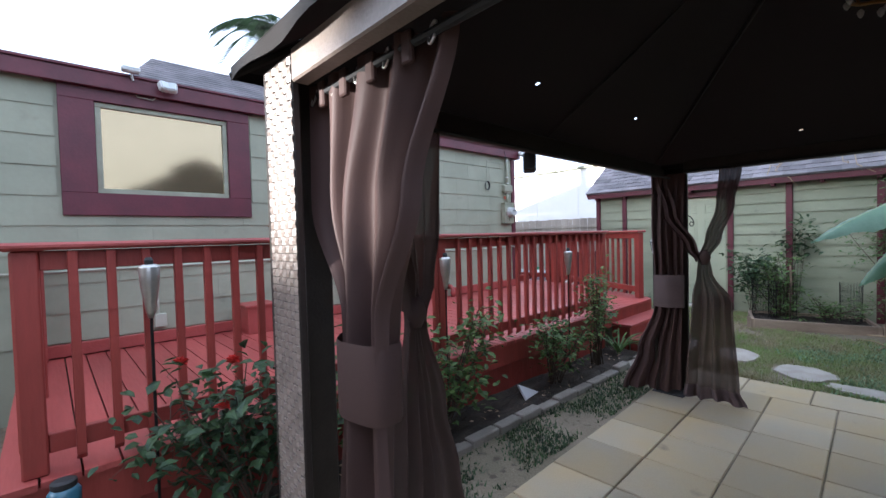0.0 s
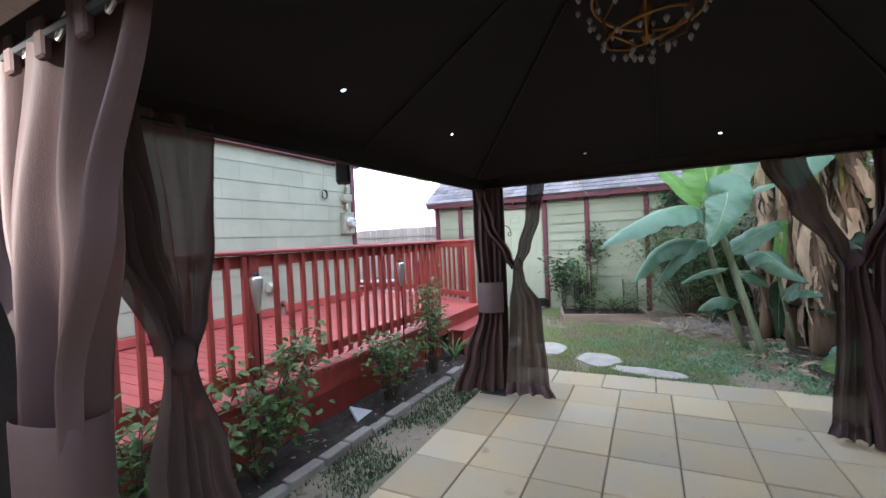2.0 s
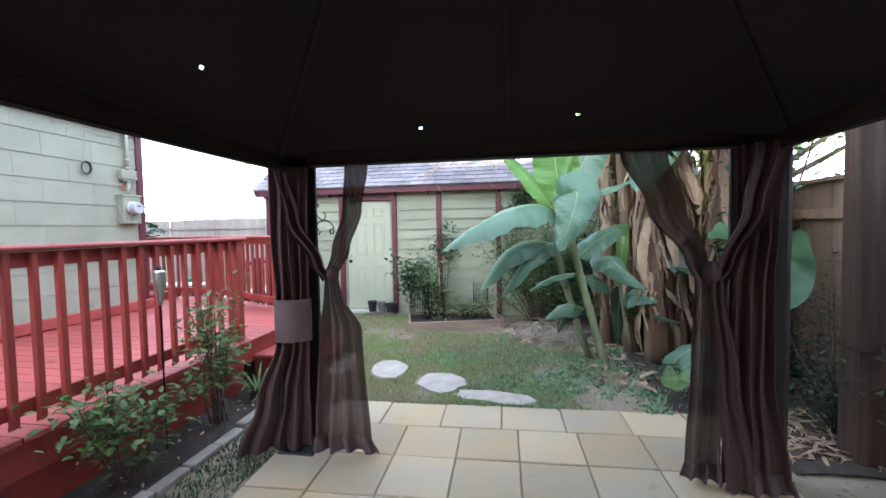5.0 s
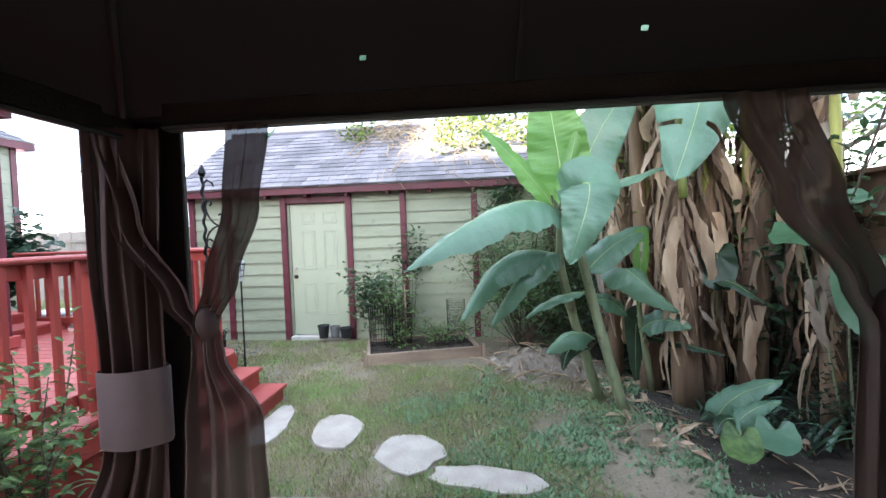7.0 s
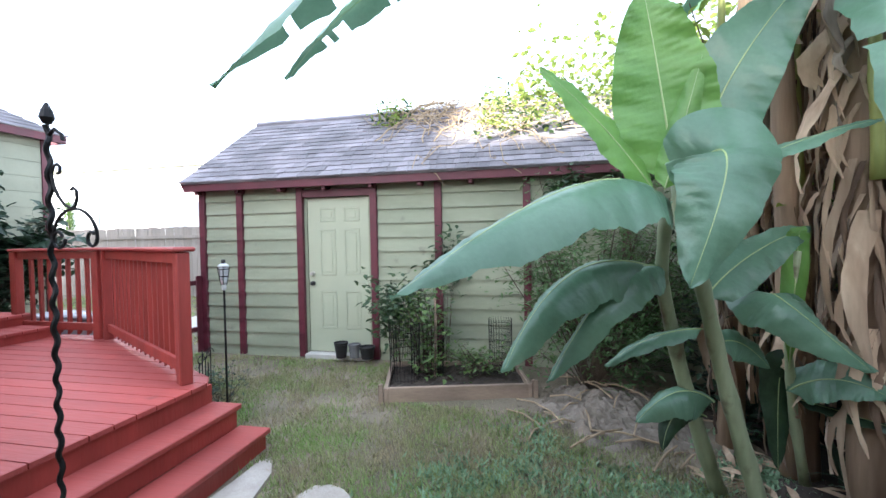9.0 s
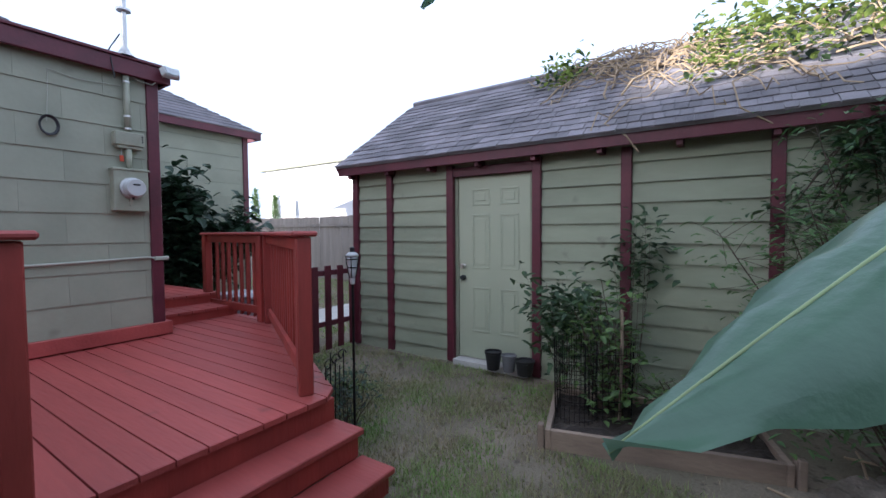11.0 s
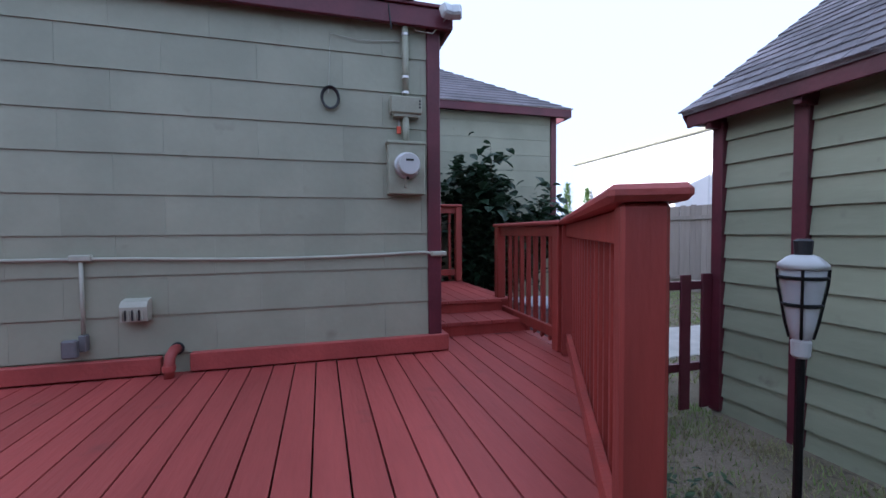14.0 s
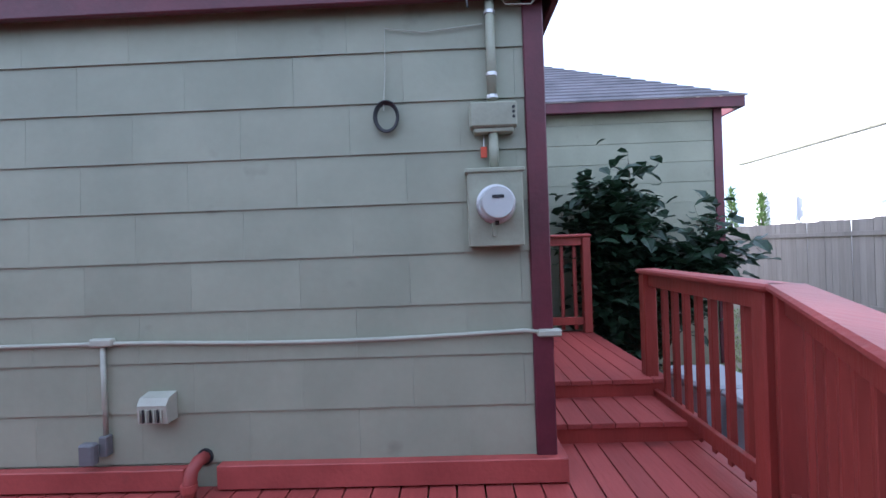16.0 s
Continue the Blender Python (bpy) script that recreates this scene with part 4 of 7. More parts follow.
def build_curtains():
    # near column: fabric panel on rings tied with a band, net panel knotted on the deck side
    c = thing("curtain", "brown outdoor curtain tied back at the near wicker column", "curtain", "gazebo curtains")
    cloth([(2.12, (0.78, 1.15), 92, 0.70, 0.05), (1.7, (0.78, 1.23), 92, 0.56, 0.06), (1.32, (0.785, 1.22), 90, 0.25, 0.055), (1.05, (0.785, 1.235), 90, 0.23, 0.05), (0.6, (0.785, 1.245), 90, 0.3, 0.055), (0.03, (0.785, 1.25), 90, 0.35, 0.06)], 4, CURTAIN, "fabric", c, seed=0.4)
    band((0.785, 1.232), 1.03, 1.27, 0.08, 0.135, 0, c, CURTAIN)
    rings_on(c, [(0.76, 1.48, 2.08), (0.76, 1.34, 2.08), (0.76, 1.2, 2.08), (0.76, 1.05, 2.08), (0.76, 0.86, 2.08)])
    for y in (1.41, 1.27, 1.12, 0.95):
        part("tab", box(0.745, y - 0.02, 2.03, 0.765, y + 0.02, 2.115, 0.005), CURTAIN, c)
    cloth([(2.12, (1.2, 1.57), 4, 0.56, 0.035), (1.65, (1.24, 1.57), 4, 0.37, 0.045), (1.38, (1.27, 1.57), 4, 0.18, 0.045), (1.22, (1.25, 1.57), 4, 0.1, 0.04), (0.8, (1.28, 1.57), 4, 0.3, 0.045), (0.45, (1.31, 1.57), 4, 0.41, 0.05), (0.03, (1.34, 1.56), 4, 0.48, 0.055)], 5, NET, "netting", c, "sheer brown netting knotted at mid height", seed=1.9)
    cloth([(2.12, (1.02, 1.55), 4, 0.28, 0.03), (1.7, (1.1, 1.55), 4, 0.2, 0.035), (1.25, (1.22, 1.56), 4, 0.1, 0.04)], 3, NET, "netting", c, seed=0.7, nz=24)
    part("knot", lathe([(0.025, -0.07), (0.045, -0.03), (0.05, 0.0), (0.045, 0.03), (0.025, 0.07)], 10, (1.25, 1.56, 1.25)), CURTAIN, c, smooth=True)
    # far column by the deck
    c = thing("curtain", "mauve-brown curtain and sheer net knotted at the deck-side column", "curtain", "gazebo curtains")
    cloth([(2.12, (4.42, 1.59), 108, 0.28, 0.03), (1.6, (4.42, 1.6), 108, 0.27, 0.045), (1.16, (4.42, 1.59), 108, 0.24, 0.045), (0.85, (4.42, 1.6), 108, 0.24, 0.045), (0.4, (4.40, 1.68), 112, 0.38, 0.055), (0.03, (4.38, 1.745), 114, 0.52, 0.06)], 4, CURTAIN, "fabric", c, seed=2.2)
    band((4.42, 1.59), 0.85, 1.16, 0.13, 0.075, 108, c)
    cloth([(2.12, (4.40, 1.67), 95, 0.13, 0.025), (1.75, (4.40, 1.57), 95, 0.12, 0.03), (1.42, (4.42, 1.39), 95, 0.1, 0.03), (1.29, (4.44, 1.32), 95, 0.07, 0.03)], 2, CURTAIN, "fabric", c, seed=0.9, nz=24)
    cloth([(2.12, (4.46, 1.09), 93, 0.17, 0.02), (1.8, (4.46, 1.13), 93, 0.14, 0.03), (1.5, (4.45, 1.22), 93, 0.13, 0.03), (1.32, (4.45, 1.295), 93, 0.09, 0.03), (1.2, (4.45, 1.29), 93, 0.12, 0.035), (0.93, (4.46, 1.235), 93, 0.32, 0.04), (0.12, (4.45, 1.24), 93, 0.43, 0.045), (0.025, (4.45, 1.22), 93, 0.5, 0.05)], 4, NET, "netting", c, "sheer brown netting knotted at mid height", seed=3.3)
    cloth([(0.135, (4.44, 1.24), 93, 0.44, 0.047), (0.022, (4.44, 1.22), 93, 0.51, 0.053)], 4, BAND, "hem", c, "opaque mauve hem", seed=3.3, nz=4)
    part("knot", lathe([(0.025, -0.07), (0.042, -0.03), (0.048, 0.0), (0.042, 0.03), (0.025, 0.07)], 10, (4.45, 1.29, 1.33)), CURTAIN, c, smooth=True)
    # far column by the fence
    c = thing("curtain", "brown curtain and sheer net knotted at the fence-side column", "curtain", "gazebo curtains")
    cloth([(2.12, (4.44, -0.83), 88, 0.28, 0.025), (1.75, (4.44, -0.97), 88, 0.22, 0.035), (1.42, (4.43, -1.14), 86, 0.12, 0.04), (1.29, (4.42, -1.19), 86, 0.11, 0.04), (0.75, (4.42, -1.2), 86, 0.17, 0.045), (0.15, (4.41, -1.18), 84, 0.2, 0.05), (0.025, (4.41, -1.17), 84, 0.24, 0.05)], 3, NET, "netting", c, "sheer brown netting knotted at mid height", seed=0.2)
    cloth([(0.14, (4.4, -1.18), 84, 0.21, 0.052), (0.022, (4.4, -1.17), 84, 0.25, 0.053)], 3, BAND, "hem", c, "opaque mauve hem", seed=0.2, nz=4)
    cloth([(2.12, (4.38, -1.46), 78, 0.26, 0.035), (1.6, (4.38, -1.46), 78, 0.22, 0.045), (1.3, (4.38, -1.43), 78, 0.24, 0.045), (0.72, (4.37, -1.42), 78, 0.26, 0.05), (0.12, (4.35, -1.45), 76, 0.36, 0.055), (0.02, (4.34, -1.46), 76, 0.4, 0.06)], 4, CURTAIN, "fabric", c, seed=1.1)
    cloth([(0.13, (4.335, -1.45), 76, 0.37, 0.057), (0.018, (4.325, -1.46), 76, 0.41, 0.062)], 4, BAND, "hem", c, "opaque mauve hem", seed=1.1, nz=4)
    cloth([(2.12, (4.3, -1.5), 70, 0.18, 0.03), (1.75, (4.32, -1.43), 70, 0.14, 0.035), (1.4, (4.36, -1.3), 70, 0.1, 0.04), (1.28, (4.37, -1.24), 70, 0.1, 0.04)], 2, CURTAIN, "fabric", c, seed=2.7, nz=24)
    cloth([(1.3, (4.35, -1.24), 80, 0.08, 0.03), (0.7, (4.34, -1.3), 80, 0.13, 0.035), (0.02, (4.31, -1.38), 80, 0.2, 0.04)], 2, CURTAIN, "fabric", c, seed=4.1, nz=30)
    part("knot", lathe([(0.03, -0.08), (0.05, -0.04), (0.058, 0.0), (0.05, 0.04), (0.03, 0.08)], 10, (4.4, -1.22, 1.34)), CURTAIN, c, smooth=True)


def build_chandelier():
    ch = thing("chandelier", "gilt ring chandelier with clear crystal drops under the canopy", "chandelier")
    cx, cy = 2.72, 0.04
    part("chain", tube([(cx, cy, 3.12), (cx, cy, 2.9)], 0.006, 6), BRASS, ch)
    part("stem", lathe([(0.01, 2.55), (0.03, 2.58), (0.012, 2.64), (0.035, 2.72), (0.012, 2.8), (0.03, 2.9), (0.008, 2.94)], 10, (cx, cy, 0)), BRASS, ch)

    def ring(r, z, tilt, name):
        pts = [Vector((r * math.cos(a), r * math.sin(a), 0)) for a in (2 * math.pi * i / 28 for i in range(29))]
        m = pose(cx, cy, z, tilt, tilt * 0.4, 0)
        part(name, tube([m @ p for p in pts], 0.009, 6), BRASS, ch)
        return m
    ring(0.26, 2.74, 12, "ring")
    ring(0.2, 2.62, -10, "ring")
    for i in range(6):
        a = 2 * math.pi * i / 6
        d = Vector((math.cos(a), math.sin(a), 0))
        o = Vector((cx, cy, 0))
        part("arm", tube([o + d * s + Vector((0, 0, z)) for s, z in ((0.02, 2.86), (0.14, 2.88), (0.25, 2.76), (0.2, 2.6), (0.06, 2.54))], 0.006, 5), BRASS, ch)
    drop = mesh_of("crystal_drop", lathe([(0.002, -0.028), (0.012, -0.016), (0.016, -0.004), (0.008, 0.008), (0.002, 0.014)], 6), CRYSTAL)
    for r, z, n in ((0.27, 2.7, 16), (0.21, 2.58, 12), (0.1, 2.51, 7), (0.03, 2.48, 3), (0.33, 2.79, 12)):
        for i in range(n):
            a = 2 * math.pi * (i + 0.3 * z) / n
            shared("crystal_drop", drop, ch, pose(cx + r * math.cos(a), cy + r * math.sin(a), z + rnd.uniform(-0.015, 0.015)))


build_gazebo()
build_curtains()
build_chandelier()


def build_speaker():
    s = thing("speaker", "small black loudspeaker clamped under the gazebo beam", "speaker", at=pose(2.42, 1.76, 2.0, 0, 8, 35))
    part("body", box(-0.045, -0.04, 0, 0.045, 0.04, 0.12, 0.008), DARK, s)
    part("grille", box(-0.036, -0.046, 0.012, 0.036, -0.041, 0.108, 0.004), SEAM, s)
    part("bracket", box(-0.012, -0.02, 0.12, 0.012, 0.03, 0.2, 0.002), IRON, s)


build_speaker()


# ---- plants ----
def leaf_card(bm, at, heading, pitch, roll, length, width, fold=0.25):
    """A pointed leaf of four facets, folded along its middle and bent down."""
    m = pose(at[0], at[1], at[2], 0, 0, heading) @ pose(0, 0, 0, roll, -pitch, 0)
    w, l = width / 2, length
    pts = [(0, 0, 0), (l * 0.35, w, w * fold), (l * 0.42, 0, 0.0), (l * 0.35, -w, w * fold), (l * 0.75, w * 0.7, w * fold - l * 0.05), (l, 0, -l * 0.16), (l * 0.75, -w * 0.7, w * fold - l * 0.05)]
    v = [bm.verts.new(m @ Vector(p)) for p in pts]
    for f in ((0, 2, 1), (0, 3, 2), (1, 2, 5, 4), (2, 3, 6, 5)):
        bm.faces.new([v[i] for i in f])


def branch(r, base, tip, sag, bm, r0):
    base, tip = Vector(base), Vector(tip)
    mid = base.lerp(tip, 0.5) + Vector((r.uniform(-1, 1), r.uniform(-1, 1), 0)) * sag
    pts = [base, base.lerp(mid, 0.6) + Vector((0, 0, sag * 0.3)), mid.lerp(tip, 0.45), tip]
    tube(pts, [r0, r0 * 0.8, r0 * 0.6, r0 * 0.3], 5, bm)
    return pts


def shrub(name, label, category, base, tips, seed, leaf=(0.045, 0.022), per=60, spread=0.14, material=None, stem=TWIG, r0=0.008, group="", low=0.35):
    """A bush: stems from the base to the given tips, each carrying sprays of small leaves."""
    r = random.Random(seed)
    t = thing(name, label, category, group)
    sb, lb = bmesh.new(), bmesh.new()
    for tip in tips:
        b = (base[0] + r.uniform(-0.05, 0.05), base[1] + r.uniform(-0.05, 0.05), base[2])
        pts = branch(r, b, tip, 0.06, sb, r0)
        for k in range(per):
            f = low + (1 - low) * r.random() ** 0.7
            i = min(2, int(f * 3))
            p = pts[i].lerp(pts[i + 1], f * 3 - i)
            off = Vector((r.gauss(0, 1), r.gauss(0, 1), r.gauss(0, 0.8))) * spread * 0.55
            q = p + off
            if k % 6 == 0:
                tube([p, q], [r0 * 0.3, r0 * 0.15], 3, sb, cap=False)
            s = r.uniform(0.7, 1.35)
            leaf_card(lb, q, r.uniform(0, 360), r.uniform(-35, 40), r.uniform(-30, 30), leaf[0] * s, leaf[1] * s)
    tagged(part("stem", sb, stem, t), kind="stuff")
    tagged(part("foliage", lb, material or LEAFY, t), kind="stuff")
    return t


def rose_bloom(parent, at, r=0.03):
    bm = bmesh.new()
    for k in range(12):
        a = k * 2.4
        tilt = 20 + k * 5
        leaf_card(bm, (at[0], at[1], at[2]), math.degrees(a), 80 - k * 6, 0, r * 1.6, r * 1.5, 0.6)
    part("bloom", bm, ROSE, parent, "red rose bloom")


def build_roses():
    R = random.Random(3)

    def tips(c, n, rad, z0, z1):
        return [(c[0] + R.uniform(-1, 1) * rad, c[1] + R.uniform(-0.7, 0.5) * min(rad, 0.22), R.uniform(z0, z1)) for _ in range(n)]
    b = shrub("rose_bush", "dark-leaved rose bush with red blooms beside the deck", "rose bush", (0.85, 2.5, 0.02), tips((0.85, 2.45), 16, 0.52, 0.5, 1.0), 11, (0.07, 0.042), 48, 0.17, LEAFY, group="rose bushes along the deck")
    for p in ((0.5, 2.42, 1.0), (0.72, 2.38, 0.97), (0.66, 2.36, 0.76)):
        rose_bloom(b, p)
    shrub("rose_bush", "leafy rose bush with pale young shoots beside the deck", "rose bush", (2.3, 2.52, 0.02), tips((2.3, 2.48), 16, 0.55, 0.4, 0.98), 12, (0.07, 0.04), 40, 0.17, LIGHTLEAF, group="rose bushes along the deck")
    shrub("rose_bush", "open rose bush with thin stems beside the deck", "rose bush", (1.55, 2.55, 0.02), tips((1.55, 2.5), 10, 0.34, 0.35, 0.82), 13, (0.06, 0.034), 36, 0.16, LIGHTLEAF, group="rose bushes along the deck")
    shrub("rose_bush", "loose rose bush with bluish leaves beside the deck", "rose bush", (3.85, 2.5, 0.02), tips((3.85, 2.46), 13, 0.42, 0.35, 0.88), 14, (0.06, 0.033), 40, 0.15, LIGHTLEAF, group="rose bushes along the deck")
    shrub("rose_bush", "tall leggy rose bush beside the deck steps", "rose bush", (4.75, 2.5, 0.02), tips((4.7, 2.45), 14, 0.4, 0.45, 1.22), 15, (0.06, 0.032), 42, 0.13, LIGHTLEAF, group="rose bushes along the deck")
    # strappy plant by the steps
    t = thing("strap_leaf_plant", "clump of long arching green strap leaves by the steps", "plant")
    for k in range(22):
        a, l = R.uniform(0, 6.28), R.uniform(0.35, 0.6)
        d = Vector((math.cos(a), math.sin(a), 0))
        strap_leaf(t, Vector((5.32, 2.5, 0.02)), d, l, 0.03, LIGHTLEAF)


def strap_leaf(parent, base, d, l, w, material, name="leaf"):
    bm = bmesh.new()
    side = Vector((-d.y, d.x, 0))
    prev = None
    n = 7
    for i in range(n + 1):
        f = i / n
        p = base + d * l * 0.75 * f + Vector((0, 0, l * (1.25 * f - 0.85 * f * f)))
        ww = w * (1 - f) ** 0.6 * 0.5 + 0.001
        row = [bm.verts.new(p + side * ww + Vector((0, 0, ww * 0.5))), bm.verts.new(p), bm.verts.new(p - side * ww + Vector((0, 0, ww * 0.5)))]
        if prev:
            bm.faces.new((prev[0], prev[1], row[1], row[0]))
            bm.faces.new((prev[1], prev[2], row[2], row[1]))
        prev = row
    part(name, bm, material, parent)


def banana_leaf(parent, base, ctrl, tip, width, material=None, seed=0, face=(0, 0, 1), droop=0.5, tears=0, shape=0.45, n=60):
    """A great leaf along a curve: two blades that fall away from a pale midrib, with waves and tears."""
    r = random.Random(seed)
    base, ctrl, tip, face = Vector(base), Vector(ctrl), Vector(tip), Vector(face)
    bm, rb = bmesh.new(), []
    rows = []
    cut = {(r.randrange(8, n - 6), r.random() < 0.5) for _ in range(tears)}
    m = 6
    for i in range(n + 1):
        t = i / n
        p = base * (1 - t) ** 2 + ctrl * 2 * t * (1 - t) + tip * t * t
        d = ((ctrl - base) * (1 - t) + (tip - ctrl) * t).normalized()
        side = d.cross(face).normalized()
        up = side.cross(d).normalized()
        prof = (math.sin(math.pi * min(1, t) ** (0.55 + shape * 0.3)) ** 0.55) if 0 < t < 1 else 0.02
        if t < 0.12:
            prof *= t / 0.12
        w = width * 0.5 * prof
        rb.append(p)
        row = []
        for s in range(-m, m + 1):
            q = s / m
            sag = -droop * w * q * q
            wave = width * abs(q) * (0.04 * math.sin(t * 21 + seed + (0 if s < 0 else 1.3)) + 0.018 * math.sin(t * 57 + seed * 2 + s))
            pleat = 0.011 * width * math.sin(6.2832 * (t * 24 - abs(q) * 0.9)) * min(1, abs(q) * 3)
            row.append(p + side * q * w * (1 - 0.12 * droop * abs(q)) + up * (sag + wave + pleat + 0.03 * width * abs(q)))
        rows.append(row)
    for half in (range(0, m), range(m, 2 * m)):
        for i in range(n):
            gap = (i, half[0] == 0) in cut
            for s in half:
                a, b, c, e = rows[i][s], rows[i][s + 1], rows[i + 1][s + 1], rows[i + 1][s]
                if gap and abs(s - m + 0.5) > 1.5:
                    continue
                bm.faces.new([bm.verts.new(v) for v in (a, b, c, e)])
    bmesh.ops.remove_doubles(bm, verts=bm.verts[:], dist=0.0008)
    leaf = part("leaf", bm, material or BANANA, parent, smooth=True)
    k = len(rb)
    part("midrib", tube(rb, [0.0075 * (1 - 0.85 * i / (k - 1)) * (width / 0.4) ** 0.5 for i in range(k)], 6), RIB, leaf, smooth=True)
    return leaf


def stem(parent, pts, r0, r1, material=None, name="stem"):
    k = len(pts) - 1
    fine = []
    for i in range(k * 4 + 1):
        f = i / 4
        j = min(k - 1, int(f))
        fine.append(Vector(pts[j]).lerp(Vector(pts[j + 1]), f - j))
    rr = [r0 + (r1 - r0) * i / (len(fine) - 1) + (0.006 if i % 3 == 0 else 0) for i in range(len(fine))]
    return part(name, tube(fine, rr, 12), material or BANSTEM, parent, smooth=True)


def build_bananas():
    b = thing("banana_plant", "green banana plant with broad leaves beside the lawn", "banana plant", "banana plants")
    stem(b, [(6.95, -0.92, 0.02), (6.87, -0.79, 0.39), (6.75, -0.64, 0.87), (6.6, -0.5, 1.39), (6.52, -0.51, 1.75)], 0.047, 0.03)
    stem(b, [(6.72, -1.06, 0.02), (6.7, -0.94, 0.46), (6.65, -0.81, 0.93), (6.6, -0.71, 1.35), (6.55, -0.59, 1.71), (6.55, -0.57, 1.89)], 0.047, 0.03)
    banana_leaf(b, (6.5, -0.55, 1.88), (6.5, -0.48, 2.44), (6.5, -0.4, 2.91), 0.5, YOUNGBANANA, seed=2, face=(-1, 0.1, 0.1), droop=-0.1, tears=0)
    banana_leaf(b, (6.5, -0.45, 1.85), (6.4, -0.2, 2.21), (6.3, 0.14, 2.49), 0.22, YOUNGBANANA, seed=3, face=(-1, -0.6, 0.4), droop=0.25, tears=0)
    banana_leaf(b, (6.45, -0.48, 1.86), (6.45, -0.54, 2.05), (6.45, -0.66, 2.53), 0.16, YOUNGBANANA, seed=33, face=(-1, 0.2, 0.2), droop=0.4, tears=0)
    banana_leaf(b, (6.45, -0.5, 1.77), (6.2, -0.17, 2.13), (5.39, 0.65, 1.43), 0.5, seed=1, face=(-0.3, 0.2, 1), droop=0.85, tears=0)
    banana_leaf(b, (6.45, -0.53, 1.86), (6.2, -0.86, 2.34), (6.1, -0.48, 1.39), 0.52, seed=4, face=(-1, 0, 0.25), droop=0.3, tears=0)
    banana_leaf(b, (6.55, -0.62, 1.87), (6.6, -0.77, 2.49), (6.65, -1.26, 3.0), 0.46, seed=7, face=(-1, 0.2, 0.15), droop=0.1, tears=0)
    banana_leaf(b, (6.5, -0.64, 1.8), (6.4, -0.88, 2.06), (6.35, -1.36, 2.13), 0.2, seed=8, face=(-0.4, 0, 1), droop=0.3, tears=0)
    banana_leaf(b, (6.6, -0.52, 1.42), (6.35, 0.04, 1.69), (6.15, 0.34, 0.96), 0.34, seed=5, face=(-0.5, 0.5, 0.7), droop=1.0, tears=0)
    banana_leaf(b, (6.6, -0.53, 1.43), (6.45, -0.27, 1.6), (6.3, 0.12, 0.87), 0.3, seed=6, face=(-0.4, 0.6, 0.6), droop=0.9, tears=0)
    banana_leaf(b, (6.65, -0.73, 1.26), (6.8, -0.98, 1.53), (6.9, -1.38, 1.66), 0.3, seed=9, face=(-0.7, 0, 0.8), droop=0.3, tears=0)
    banana_leaf(b, (6.65, -0.73, 1.1), (6.55, -0.43, 1.12), (6.5, -0.19, 0.91), 0.15, seed=10, face=(-0.3, 0.2, 1), droop=0.5, tears=0)
    banana_leaf(b, (6.8, -0.84, 0.64), (6.7, -0.62, 0.84), (6.65, -0.38, 0.55), 0.26, seed=31, face=(-0.5, 0.3, 0.8), droop=0.9, tears=0)
    banana_leaf(b, (6.8, -0.8, 0.55), (6.7, -0.57, 0.71), (6.65, -0.52, 0.4), 0.16, DARKLEAF, seed=34, face=(-0.7, 0.2, 0.4), droop=0.7, tears=0)
    banana_leaf(b, (6.75, -0.83, 0.99), (6.8, -0.97, 1.07), (6.85, -1.15, 0.84), 0.22, seed=35, face=(-0.7, 0.2, 0.6), droop=0.5, tears=0)
    y = thing("banana_plant", "slim young banana plant with a few drooping leaves", "banana plant", "banana plants")
    stem(y, [(7.08, -1.46, 0.03), (7.0, -1.35, 0.53), (6.9, -1.27, 0.96), (6.85, -1.29, 1.52)], 0.03, 0.016)
    banana_leaf(y, (6.85, -1.25, 0.84), (6.85, -1.31, 1.86), (6.85, -1.3, 1.57), 0.14, YOUNGBANANA, seed=36, face=(-1, 0, 0.2), droop=0.2, tears=0)
    banana_leaf(y, (6.9, -1.28, 1.13), (6.6, -0.83, 1.54), (6.55, -1.46, 0.92), 0.4, seed=37, face=(-0.6, 0.1, 0.8), droop=0.7, tears=0)
    banana_leaf(y, (6.95, -1.3, 0.68), (6.7, -1.37, 0.92), (6.65, -1.61, 0.76), 0.27, seed=38, face=(-0.8, 0, 0.7), droop=0.2, tears=0)
    banana_leaf(y, (7.0, -1.35, 0.62), (6.7, -1.55, 0.63), (6.5, -1.81, 0.57), 0.12, DARKLEAF, seed=39, face=(-0.3, 0, 1), droop=0.4, tears=0)
    banana_leaf(y, (7.0, -1.32, 0.8), (7.05, -1.28, 0.93), (7.0, -1.27, 0.17), 0.22, DARKLEAF, seed=40, face=(-1, 0, 0.1), droop=0.3, tears=0)
    # long leaves reaching over the lawn, from a tall stem
    t = thing("banana_plant", "tall banana plant with long torn leaves over the lawn", "banana plant", "banana plants")
    stem(t, [(7.2, -1.47, 0.0), (7.15, -1.4, 1.5), (7.05, -1.3, 3.1)], 0.085, 0.055, DEADTRUNK)
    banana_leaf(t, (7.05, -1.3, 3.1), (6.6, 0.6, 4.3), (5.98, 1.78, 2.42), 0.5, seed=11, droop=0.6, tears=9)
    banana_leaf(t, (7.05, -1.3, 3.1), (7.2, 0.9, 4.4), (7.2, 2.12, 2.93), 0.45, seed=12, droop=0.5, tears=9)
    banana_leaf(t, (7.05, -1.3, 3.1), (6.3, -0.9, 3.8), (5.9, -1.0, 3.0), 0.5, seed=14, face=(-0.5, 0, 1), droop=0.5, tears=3)
